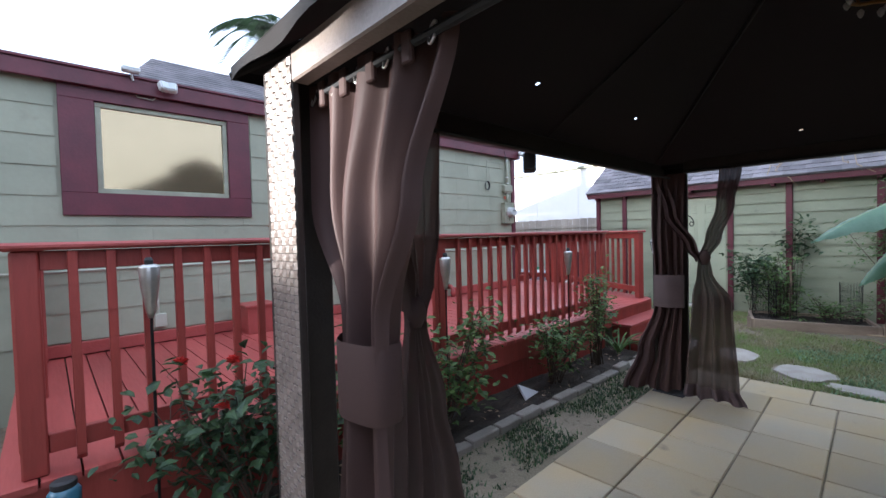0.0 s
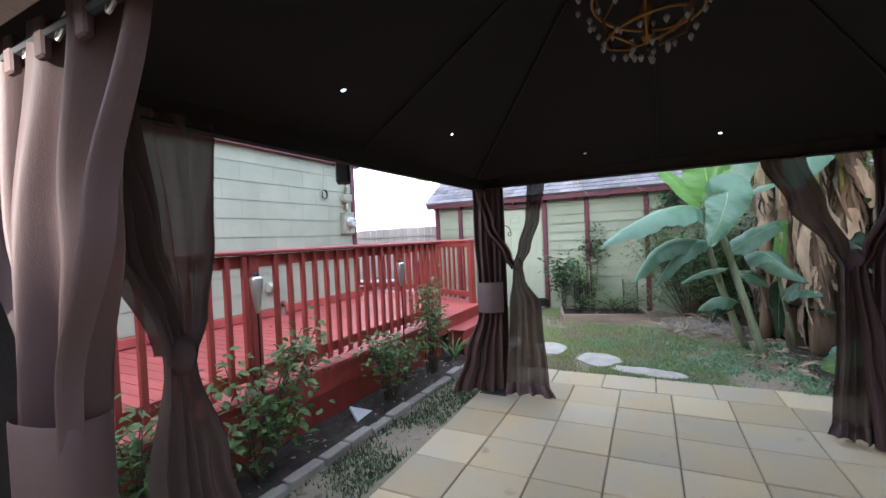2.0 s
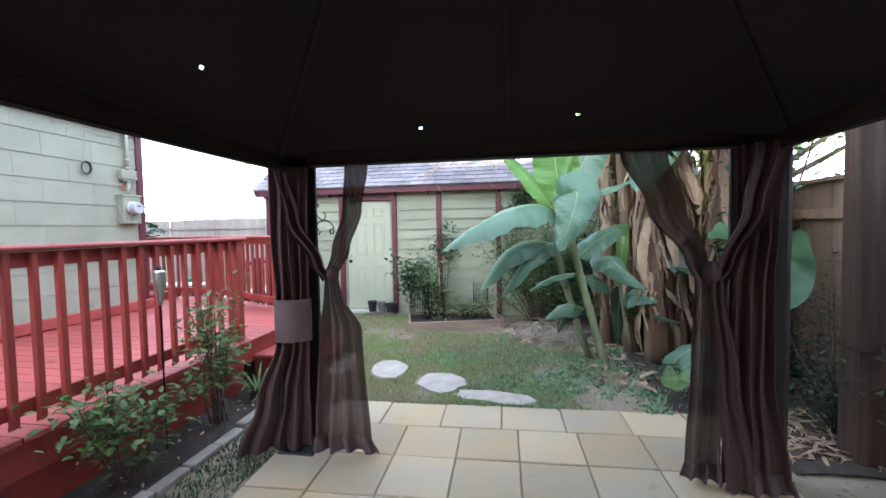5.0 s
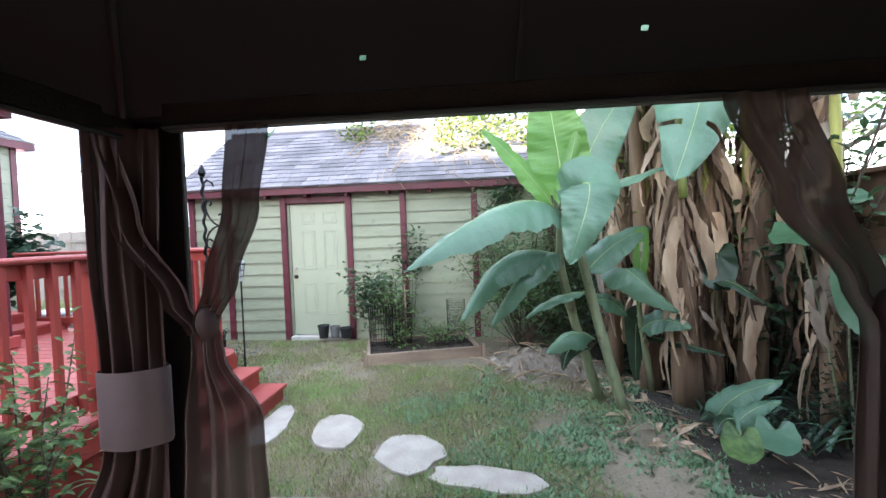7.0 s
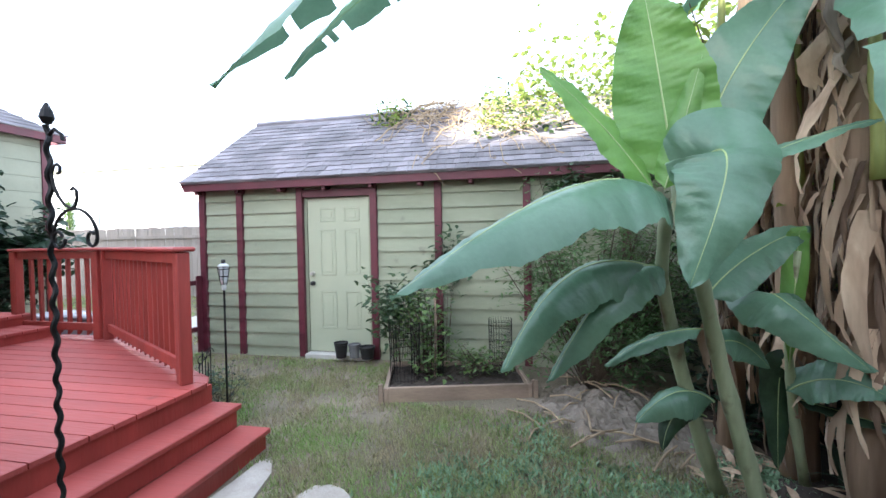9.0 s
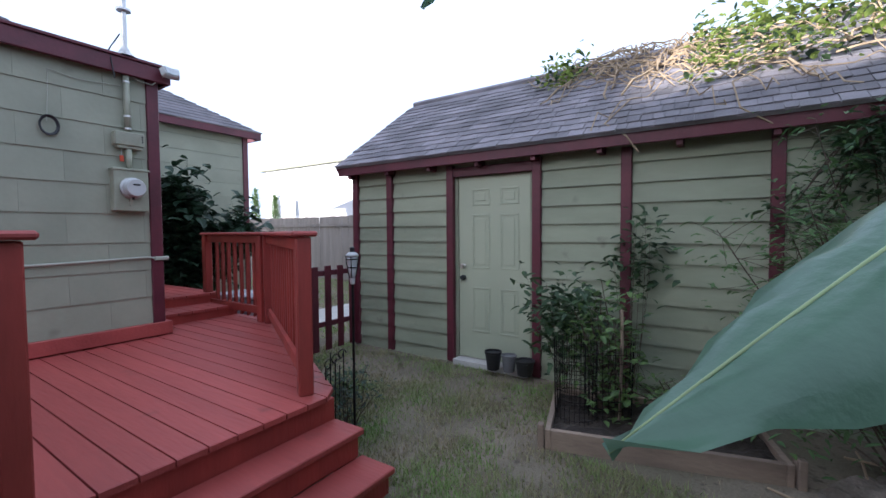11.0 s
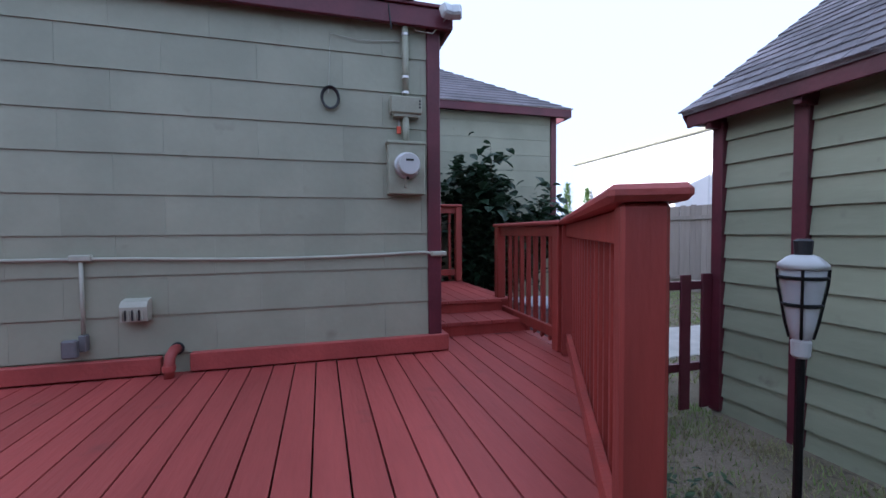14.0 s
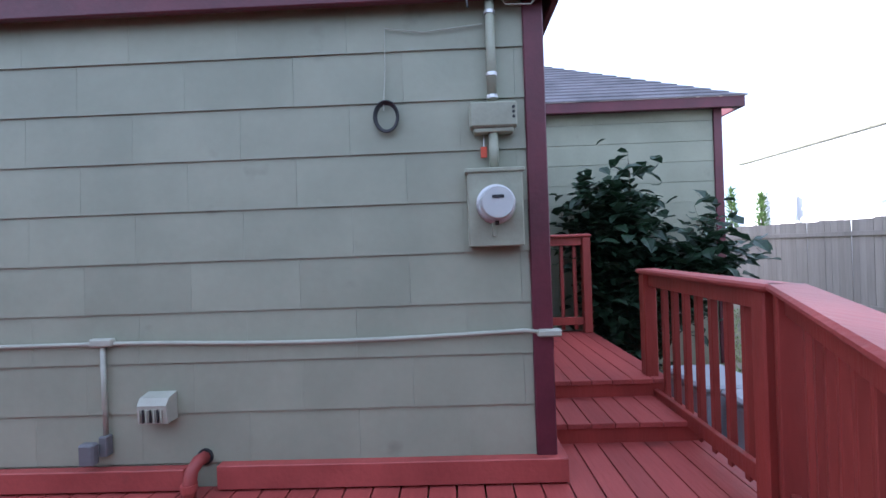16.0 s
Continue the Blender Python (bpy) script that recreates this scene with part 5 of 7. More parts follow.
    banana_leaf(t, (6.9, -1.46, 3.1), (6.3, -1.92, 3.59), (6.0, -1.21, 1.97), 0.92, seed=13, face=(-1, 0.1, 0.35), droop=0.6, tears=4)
    # old stems wrapped in dead leaves
    R = random.Random(5)
    for x, y, h, r in ((7.2, -1.5, 3.4, 0.1), (6.8, -1.66, 3.6, 0.13), (7.0, -1.95, 3.4, 0.12), (6.95, -2.28, 3.4, 0.13), (7.6, -1.25, 3.3, 0.09), (6.2, -2.45, 3.0, 0.1), (7.75, -1.75, 3.5, 0.1)):
        o = thing("old_banana_plant", "old brown banana stem wrapped in hanging dead leaves", "banana plant", "old banana stems")
        lean = R.uniform(-0.15, 0.15)
        stem(o, [(x, y, 0), (x + lean * 0.5, y + lean * 0.4, h * 0.5), (x + lean, y + lean, h)], r, r * 0.6, DEADTRUNK, "trunk")
        stem(o, [(x - 0.06, y + 0.05, 1.9), (x - 0.1, y + 0.1, 2.6), (x - 0.2, y + R.uniform(-0.2, 0.2), 3.4)], 0.035, 0.022, YELLOWSTALK, "stalk")
        for k in range(120):
            a, z, l = R.uniform(0, 6.28), 0.7 + (h - 0.7) * R.random() ** 0.8, R.uniform(0.25, 0.95)
            l = min(l, z - 0.12)
            w = R.uniform(0.02, 0.06) if k % 6 else R.uniform(0.08, 0.17)
            f = z / h
            dead_strip(o, R, (x + lean * f, y + lean * f * 0.9, z), a, r * (1 - 0.35 * f), l, w)
        for k in range(1):
            a = R.uniform(0, 6.28)
            d = Vector((math.cos(a), math.sin(a), 0))
            c = Vector((x + lean, y + lean, h))
            banana_leaf(o, c, c + d * 0.5 + Vector((0, 0, 0.9)), c + d * 1.3 + Vector((0, 0, 0.1)), 0.45, seed=50 + k, droop=0.6, tears=5)


def dead_strip(parent, r, at, a, rad, l, w):
    """A curled dry sheath hanging from a stem."""
    bm = bmesh.new()
    d = Vector((math.cos(a), math.sin(a), 0))
    s = Vector((-d.y, d.x, 0))
    n = 10
    twist, out = r.uniform(-1.2, 1.2), r.uniform(0.0, 0.07) + 0.5 * w
    prev = None
    for i in range(n + 1):
        f = i / n
        c = Vector(at) + d * (rad + out * math.sin(f * 2.2)) + Vector((0, 0, -l * f)) + s * 0.05 * math.sin(f * 4 + a)
        q = s * math.cos(twist * f) + d * math.sin(twist * f)
        ww = w * (0.5 + 0.5 * math.sin(math.pi * min(1, f + 0.15))) * (1 if i < n else 0.3) * r.uniform(0.7, 1.15)
        row = [bm.verts.new(c + q * ww * u + d * (0.25 * w * (1 - u * u) * (1 + f) + r.uniform(-0.012, 0.012))) for u in (-0.5, 0, 0.5)]
        if prev:
            bm.faces.new((prev[0], prev[1], row[1], row[0]))
            bm.faces.new((prev[1], prev[2], row[2], row[1]))
        prev = row
    part("dead_leaf", bm, r.choice((DEADLEAF, DEADLEAF, DEADLEAF, BROWNLEAF, GREYLEAF)), parent, smooth=True)


def ear_leaf(parent, base, at, size, facing, material=None):
    """A heart-shaped leaf on a stalk."""
    bm = bmesh.new()
    m = look(at, facing) @ Matrix.Scale(size, 4)
    n = 28
    centre = bm.verts.new(m @ Vector((0, 0.12, 0.0)))
    ring, inner = [], []
    for i in range(n):
        a = 2 * math.pi * i / n
        x, y = math.sin(a), math.cos(a)
        rr = 0.5 * (1 + 0.25 * max(0, -y) ** 2) * (1 - 0.45 * max(0, y - 0.75) * 4)
        wave = 0.03 * math.sin(a * 6)
        px, py = x * rr * 0.85, y * rr - 0.12 + (0.16 if abs(x) > 0.25 and y > 0.5 else 0)
        ring.append(bm.verts.new(m @ Vector((px, py, -0.10 * (px * px + py * py) * 4 + wave))))
        inner.append(bm.verts.new(m @ Vector((px * 0.5, py * 0.5 + 0.06, -0.01 + 0.015 * math.cos(a * 7)))))
    for i in range(n):
        j = (i + 1) % n
        bm.faces.new((centre, inner[i], inner[j]))
        bm.faces.new((inner[i], ring[i], ring[j], inner[j]))
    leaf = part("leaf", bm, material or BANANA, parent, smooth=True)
    b, t = Vector(base), m @ Vector((0, 0.12, -0.02))
    part("stalk", tube([b, b.lerp(t, 0.5) + Vector((0, 0, 0.12)), t], [0.01, 0.008, 0.005], 6), BANSTEM, leaf)


def build_understory():
    e = thing("elephant_ear", "tall elephant ear plant with large ribbed leaves by the fence", "plant", "elephant ears")
    ear_leaf(e, (6.05, -2.4, 0), (6.1, -2.11, 1.55), 0.42, (5.10, -1.46, 4.15), EARLEAF)
    ear_leaf(e, (6.0, -2.4, 0), (6.05, -2.35, 1.8), 0.36, (5.2, -1.8, 4.2))
    ear_leaf(e, (5.75, -2.4, 0), (5.62, -2.25, 1.34), 0.6, (2.2, -0.5, 1.7), EARLEAF)
    e = thing("elephant_ear", "dark elephant ear plant among the old banana stems", "plant", "elephant ears")
    ear_leaf(e, (7.0, -2.0, 0), (6.75, -1.89, 1.35), 0.36, (4.0, -0.6, 1.6), DARKLEAF)
    e = thing("elephant_ear", "low elephant ear plant with broad green leaves", "plant", "elephant ears")
    ear_leaf(e, (5.95, -1.6, 0), (5.75, -1.5, 0.22), 0.28, (4.6, -0.9, 2.6), LIGHTLEAF)
    ear_leaf(e, (5.95, -1.65, 0), (5.8, -1.75, 0.24), 0.3, (4.8, -1.2, 2.8))
    f = thing("ginger_plant", "arching ginger plant with long pale green leaves", "plant", "ginger plants")
    banana_leaf(f, (6.3, -1.63, 0.08), (6.3, -1.67, 0.33), (6.15, -2.03, 0.48), 0.26, seed=41, face=(-0.5, 0, 1), droop=0.3, tears=0)
    banana_leaf(f, (6.5, -1.74, 0.12), (6.4, -1.86, 0.28), (6.3, -1.5, 0.11), 0.14, DARKLEAF, seed=42, face=(-0.5, 0, 1), droop=0.3, tears=0)
    banana_leaf(f, (6.7, -1.93, 1.07), (6.5, -1.73, 1.33), (6.3, -2.02, 1.01), 0.15, DARKLEAF, seed=43, face=(-0.5, 0, 1), droop=0.4, tears=0)
    banana_leaf(f, (6.1, -1.59, 0.06), (6.1, -1.74, 0.33), (6.0, -1.92, 0.38), 0.16, seed=44, face=(-0.5, 0, 1), droop=0.4, tears=0)
    banana_leaf(f, (6.2, -1.85, 0.07), (6.1, -1.59, 0.32), (6.0, -1.47, 0.15), 0.14, DARKLEAF, seed=45, face=(-0.5, 0, 1), droop=0.4, tears=0)
    g = thing("ginger_clump", "clump of long dark green strap leaves under the bananas", "plant")
    R = random.Random(9)
    for k in range(70):
        a = R.uniform(0, 6.28)
        x, y = R.uniform(5.9, 7.4), R.uniform(-2.4, -1.6)
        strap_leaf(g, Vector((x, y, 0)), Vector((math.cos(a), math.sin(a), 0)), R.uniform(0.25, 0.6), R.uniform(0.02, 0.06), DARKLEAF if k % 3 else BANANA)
    def cloud(c, rad, n):
        return [(c[0] + R.gauss(0, rad[0]), c[1] + R.gauss(0, rad[1]), max(0.25, c[2] + R.gauss(0, rad[2]))) for _ in range(n)]
    shrub("feathery_shrub", "tall light green feathery shrub against the garage", "shrub", (8.45, -0.35, 0.08), cloud((8.4, -0.55, 1.25), (0.22, 0.45, 0.42), 80), 21, (0.07, 0.02), 110, 0.26, FEATHER, low=0.5)
    shrub("shrub", "dark green shrub thicket behind the bananas", "shrub", (8.0, -1.6, 0.05), cloud((8.0, -1.7, 1.1), (0.4, 0.45, 0.5), 55), 22, (0.08, 0.04), 70, 0.28, DARKLEAF, low=0.3)
    shrub("tall_shrub", "tall yellow-green leafy shrub behind the banana stems", "shrub", (8.1, -2.2, 0.0), cloud((8.1, -2.0, 2.7), (0.5, 0.5, 0.6), 60), 34, (0.1, 0.05), 55, 0.34, VINELEAF, r0=0.014, low=0.45)
    shrub("tall_shrub", "tall dark leafy shrub along the fence", "shrub", (7.0, -2.55, 0.0), cloud((7.0, -2.52, 2.1), (0.6, 0.12, 0.6), 34), 35, (0.1, 0.05), 50, 0.3, LEAFY, r0=0.014, low=0.3)
    shrub("shrub", "dark straggly shrub with bare twigs along the fence", "shrub", (5.2, -2.5, 0.0), cloud((5.25, -2.42, 0.75), (0.35, 0.12, 0.35), 26), 23, (0.045, 0.022), 40, 0.16, DARKLEAF, low=0.3)
    shrub("shrub", "dark straggly shrub with bare twigs along the fence", "shrub", (6.2, -2.55, 0.0), cloud((6.2, -2.45, 0.7), (0.45, 0.12, 0.35), 26), 24, (0.05, 0.025), 40, 0.18, DARKLEAF, low=0.3)
    # shrub behind the rear steps, with mauve flowers
    s = shrub("climbing_shrub", "dense dark green leafy shrub by the rear landing", "shrub", (8.9, 8.6, 0.1), cloud((8.5, 8.5, 2.2), (0.26, 0.15, 0.26), 26) + cloud((9.45, 8.5, 1.68), (0.36, 0.2, 0.16), 34) + cloud((8.8, 8.55, 1.2), (0.3, 0.2, 0.4), 26), 25, (0.17, 0.13), 46, 0.3, DARKLEAF, low=0.5)
    shrub("weed_clump", "dark wiry weeds round the lantern pole", "weeds", (7.38, 3.0, 0.03), cloud((7.38, 3.0, 0.42), (0.14, 0.16, 0.16), 16), 36, (0.04, 0.016), 14, 0.1, DARKLEAF, r0=0.004, low=0.2)
    shrub("weed_clump", "low green weeds at the foot of the deck rim", "weeds", (7.75, 3.6, 0.04), cloud((7.75, 3.6, 0.16), (0.14, 0.3, 0.06), 18), 37, (0.05, 0.025), 14, 0.12, LEAFY, r0=0.003, low=0.2)
    # pepper-like bush and tomatoes in the raised bed
    shrub("leafy_bush", "drooping broad-leaved bush at the corner of the raised bed", "shrub", (8.75, 1.75, 0.15), cloud((8.62, 1.88, 1.02), (0.1, 0.13, 0.09), 10) + cloud((8.7, 1.55, 1.1), (0.08, 0.1, 0.1), 6), 26, (0.1, 0.046), 30, 0.16, LEAFY, r0=0.0028, low=0.4)
    shrub("tomato_plant", "bright green tomato plant in a wire cage", "plant", (8.5, 1.35, 0.2), cloud((8.48, 1.36, 0.75), (0.12, 0.17, 0.22), 20), 27, (0.07, 0.04), 26, 0.16, LIGHTLEAF, low=0.25)
    shrub("seedling", "low green plants on the soil of the raised bed", "plant", (8.55, 0.8, 0.2), cloud((8.5, 0.8, 0.42), (0.16, 0.25, 0.1), 18), 28, (0.05, 0.025), 26, 0.12, LIGHTLEAF, low=0.3)
    shrub("leafy_vine", "leafy green vine climbing the batten of the garage", "vine", (9.05, 1.25, 0.15), cloud((9.02, 1.2, 1.5), (0.04, 0.1, 0.16), 8), 29, (0.09, 0.04), 24, 0.15, LEAFY, r0=0.003, low=0.5)
    # vines on the garage roof
    v = thing("roof_vine", "tangled dry vine with green leaves over the garage roof", "vine")
    sb, lb, yb = bmesh.new(), bmesh.new(), bmesh.new()

    def on_roof(y, f, up=0.0):
        return Vector((9.0 + 1.75 * f, y, 2.44 + 1.2 * f + 0.05 + up))
    for k in range(150):
        y, f = 2.2 - abs(R.gauss(0, 1.7)), R.uniform(0.25, 1.05)
        if y > 1.2:
            f = R.uniform(0.6, 1.05)
        p = [on_roof(y, f, R.uniform(0, 0.1))]
        a = R.uniform(0, 6.28)
        for s in range(6):
            a += R.uniform(-0.7, 0.7)
            y, f = y + 0.13 * math.cos(a), min(1.05, max(-0.02, f + 0.07 * math.sin(a)))
            p.append(on_roof(y, f, R.uniform(0, 0.14)))
        tube(p, 0.006 if k % 4 else 0.011, 4, sb, cap=False)
    for p in (((9.6, 0.35, 2.95), (9.15, 0.55, 2.75), (8.98, 0.5, 2.5), (9.02, 0.3, 2.36)), ((9.5, 1.35, 2.85), (9.1, 1.5, 2.55), (9.0, 1.3, 2.4), (9.0, 1.2, 2.25))):
        tube(p, 0.007, 5, sb)
    for k in range(1500):
        y, f = 0.9 - abs(R.gauss(0, 1.6)), R.uniform(0.35, 1.08)
        if R.random() < 0.12:
            y, f = R.gauss(2.3, 0.18), R.gauss(0.82, 0.08)
        leaf_card(lb if R.random() < 0.3 else yb, on_roof(y, f, abs(R.gauss(0.05, 0.16))), R.uniform(0, 360), R.uniform(-40, 40), R.uniform(-40, 40), R.uniform(0.05, 0.11), R.uniform(0.03, 0.06))
    for k in range(900):
        y = R.uniform(-2.6, 0.4)
        q = Vector((R.gauss(10.6, 0.5), y, 3.7 + abs(R.gauss(0, 0.5)) * (0.5 + 0.3 * (0.4 - y))))
        leaf_card(yb, q, R.uniform(0, 360), R.uniform(-40, 40), R.uniform(-40, 40), R.uniform(0.08, 0.15), R.uniform(0.05, 0.09))
    tagged(part("stem", sb, DRYVINE, v, "dry tan stems"), kind="stuff")
    tagged(part("foliage", lb, LEAFY, v), kind="stuff")
    tagged(part("sunlit_tint_foliage", yb, VINELEAF, v, "leaves in a yellow-green sunlit tint"), kind="stuff")
    shrub("leafy_vine", "leafy vine hanging from the garage eave", "vine", (9.05, -0.2, 2.3), [(9.0 + R.gauss(0, 0.05), -0.2 + R.gauss(0, 0.3), R.uniform(1.3, 2.3)) for _ in range(18)], 33, (0.08, 0.035), 30, 0.18, LEAFY, low=0.2)
    # tree crown behind the fence corner
    tr = thing("tree", "leafy tree behind the garage and fence corner", "tree")
    tb, cb = bmesh.new(), bmesh.new()
    tube([(9.0, -4.2, 0), (9.05, -4.1, 1.5), (8.95, -4.2, 3.2), (9.1, -4.3, 4.6)], [0.16, 0.13, 0.1, 0.05], 9, tb)
    for k in range(14):
        a = R.uniform(0, 6.28)
        z = R.uniform(2.2, 4.2)
        tube([(9.0, -4.2, z), (9.0 + 0.9 * math.cos(a), -4.2 + 0.9 * math.sin(a), z + 0.5), (9.0 + 1.7 * math.cos(a), -4.2 + 1.5 * math.sin(a), z + 0.8)], [0.05, 0.035, 0.015], 5, tb)
    clumps = [(9 + R.gauss(0, 1.2), -4.2 + R.gauss(0, 0.9), R.uniform(2.6, 5.4)) for _ in range(60)]
    for c in clumps:
        for k in range(50):
            leaf_card(cb, (c[0] + R.gauss(0, 0.25), c[1] + R.gauss(0, 0.25), c[2] + R.gauss(0, 0.2)), R.uniform(0, 360), R.uniform(-40, 40), R.uniform(-40, 40), R.uniform(0.08, 0.14), R.uniform(0.04, 0.07))
    part("trunk", tb, TWIG, tr)
    part("crown", cb, LIGHTLEAF, tr)
    # palm far behind the house
    p = thing("palm_tree", "tall palm with drooping fronds beyond the house", "palm")
    part("trunk", tube([(5.1, 12.4, 0), (5.0, 12.3, 4), (4.9, 12.2, 7.5)], [0.22, 0.18, 0.15], 10), TWIG, p)
    for k in range(26):
        a, e0 = R.uniform(0, 6.28), R.uniform(-0.2, 1.1)
        fr = bmesh.new()
        d = Vector((math.cos(a), math.sin(a), 0))
        s = Vector((-d.y, d.x, 0))
        for i in range(26):
            f = i / 26
            q = Vector((4.9, 12.2, 7.5)) + d * 1.5 * f + Vector((0, 0, e0 * 1.1 * f - 1.3 * f * f))
            for sg in (-1, 1):
                l = 0.42 * (1 - 0.5 * f)
                w = [q, q + d * 0.05, q + s * sg * l + d * 0.15 + Vector((0, 0, -0.35 * l * 1.4))]
                fr.faces.new([fr.verts.new(v) for v in w])
        part("frond", fr, DARKLEAF, p)
    for x, y, h in ((15.3, 16.5, 3.3), (15.35, 15.3, 3.0)):
        c = thing("cypress", "narrow young cypress before the white building", "tree")
        part("trunk", tube([(x, y, 0), (x, y, h * 0.9)], [0.05, 0.02], 6), TWIG, c)
        cb = bmesh.new()
        for k in range(700):
            f = R.random()
            a = R.uniform(0, 6.28)
            rr = 0.26 * (1 - f) ** 0.6 * R.uniform(0.5, 1.1)
            leaf_card(cb, (x + rr * math.cos(a), y + rr * math.sin(a), 0.3 + f * (h - 0.3)), math.degrees(a), R.uniform(30, 75), 0, R.uniform(0.1, 0.2), 0.05)
        part("crown", cb, LIGHTLEAF, c)


build_roses()
build_bananas()
build_understory()


# ---- loose and small things ----
STONES = ((6.38, 2.05, 0.42, 0.15, 6), (6.25, 1.43, 0.35, 0.22, 12), (5.94, 0.78, 0.3, 0.27, 60), (5.63, 0.17, 0.42, 0.15, 80))


def on_stone(px, py):
    for x, y, a, b, turn in STONES:
        c, s = math.cos(radians(turn)), math.sin(radians(turn))
        u, v = ((px - x) * c + (py - y) * s) / a, (-(px - x) * s + (py - y) * c) / b
        if u * u + v * v < 0.85:
            return True
    return False


def build_stones():
    R = random.Random(2)
    for x, y, a, b, turn in STONES:
        n = 14
        out = []
        for i in range(n):
            t = 2 * math.pi * i / n
            k = R.uniform(0.78, 1.1)
            p = Vector((math.cos(t) * a * k, math.sin(t) * b * k))
            c, s = math.cos(radians(turn)), math.sin(radians(turn))
            out.append((x + p.x * c - p.y * s, y + p.x * s + p.y * c))
        z = ground_z(x, y)
        tagged(obj("stepping_stone", prism(out, z - 0.03, z + 0.022, chamfer=0.008), ROCK), "pale flat flagstone set in the lawn", "stepping stone", "stepping stones")


def build_raised_bed():
    bed = thing("raised_bed", "low timber raised bed with dark soil by the garage", "raised bed")
    p, q = Vector((7.9, 1.59)), Vector((8.24, 0.23))
    d = (q - p).normalized()
    L = (q - p).length
    ang = math.degrees(math.atan2(d.y, d.x))
    m = pose(p.x, p.y, 0, 0, 0, ang)
    part("front_board", box(0.02, 0, 0.03, L - 0.02, 0.04, 0.2, 0.005, m=m), BEDWOOD, bed)
    part("back_board", box(0.02, 0.82, 0.03, L - 0.02, 0.86, 0.2, 0.005, m=m), BEDWOOD, bed)
    for x in (-0.02, L - 0.02):
        part("side_board", box(x, 0.0, 0.03, x + 0.04, 0.86, 0.2, 0.005, m=m), BEDWOOD, bed)
    for x in (-0.07, L + 0.03):
        part("corner_stake", box(x, -0.02, -0.02, x + 0.045, 0.03, 0.24, 0.006, m=m), BEDWOOD, bed)
        part("corner_stake", box(x, 0.035, -0.02, x + 0.04, 0.075, 0.22, 0.006, m=m), BEDWOOD, bed)
    bm = bmesh.new()
    g = [[bm.verts.new(m @ Vector((0.02 + (L - 0.04) * i / 24, 0.04 + 0.78 * j / 14, 0.15 + 0.03 * noise.noise((i * 0.6, j * 0.6, 1)) + 0.015 * rnd.random()))) for j in range(15)] for i in range(25)]
    for i in range(24):
        for j in range(14):
            bm.faces.new((g[i][j], g[i + 1][j], g[i + 1][j + 1], g[i][j + 1]))
    part("soil", bm, SOIL, bed, "dark loose soil")
    for x, y, r, h in ((8.32, 1.52, 0.15, 0.62), (8.5, 1.32, 0.17, 0.6), (8.75, 0.55, 0.12, 0.6)):
        cage = thing("wire_cage", "dark wire mesh cage round a garden plant", "plant cage", "plant cages")
        for k in range(26):
            a = 2 * math.pi * k / 26
            part("wire", tube([(x + r * math.cos(a), y + r * math.sin(a), 0.14), (x + r * 1.08 * math.cos(a), y + r * 1.08 * math.sin(a), 0.14 + h)], 0.0025, 4), IRON, cage)
        for z in (0.18, 0.25, 0.32, 0.39, 0.46, 0.53, 0.6, 0.67):
            part("hoop", tube([(x + r * 1.04 * math.cos(2 * math.pi * k / 20), y + r * 1.04 * math.sin(2 * math.pi * k / 20), z) for k in range(21)], 0.0025, 4), IRON, cage)
    tagged(obj("garden_stake", tube([(8.42, 1.22, 0.14), (8.4, 1.2, 0.75), (8.42, 1.21, 1.0)], 0.012, 6), BEDWOOD), "pale wooden stake standing in the raised bed", "stake")
    # heap of dry soil and sticks
    bm = bmesh.new()
    n = 70
    rows = []
    for i in range(n + 1):
        row = []
        for j in range(n + 1):
            x, y = 7.3 + 1.5 * i / n, -1.2 + 1.4 * j / n
            f = max(0, 1 - ((x - 8.0) / 0.75) ** 2 - ((y + 0.5) / 0.7) ** 2)
            row.append(bm.verts.new((x, y, ground_z(x, y) - 0.02 + 0.13 * f + (0.05 * noise.noise((x * 7, y * 7, 0)) + 0.03 * noise.noise((x * 19, y * 19, 3)) + 0.012 * rnd.random()) * min(1, f * 4))))
        rows.append(row)
    for i in range(n):
        for j in range(n):
            bm.faces.new((rows[i][j], rows[i + 1][j], rows[i + 1][j + 1], rows[i][j + 1]))
    tagged(obj("earth_mound", bm, DRYSOIL), "low heap of dry grey soil beside the raised bed", "soil heap")
    R = random.Random(8)
    for k in range(30):
        x, y, a = R.uniform(7.4, 8.5), R.uniform(-1.2, 0.2), R.uniform(0, 6.28)
        l = R.uniform(0.2, 0.5)
        z = ground_z(x, y) + 0.13 * max(0, 1 - ((x - 8.0) / 0.75) ** 2 - ((y + 0.5) / 0.7) ** 2)
        tagged(obj("stick", tube([(x, y, z + 0.01), (x + l * 0.5 * math.cos(a), y + l * 0.5 * math.sin(a), z + 0.04), (x + l * math.cos(a), y + l * math.sin(a), z + 0.01)], 0.008, 5), DRYVINE), "dry fallen stick on the soil", "stick", "fallen sticks")


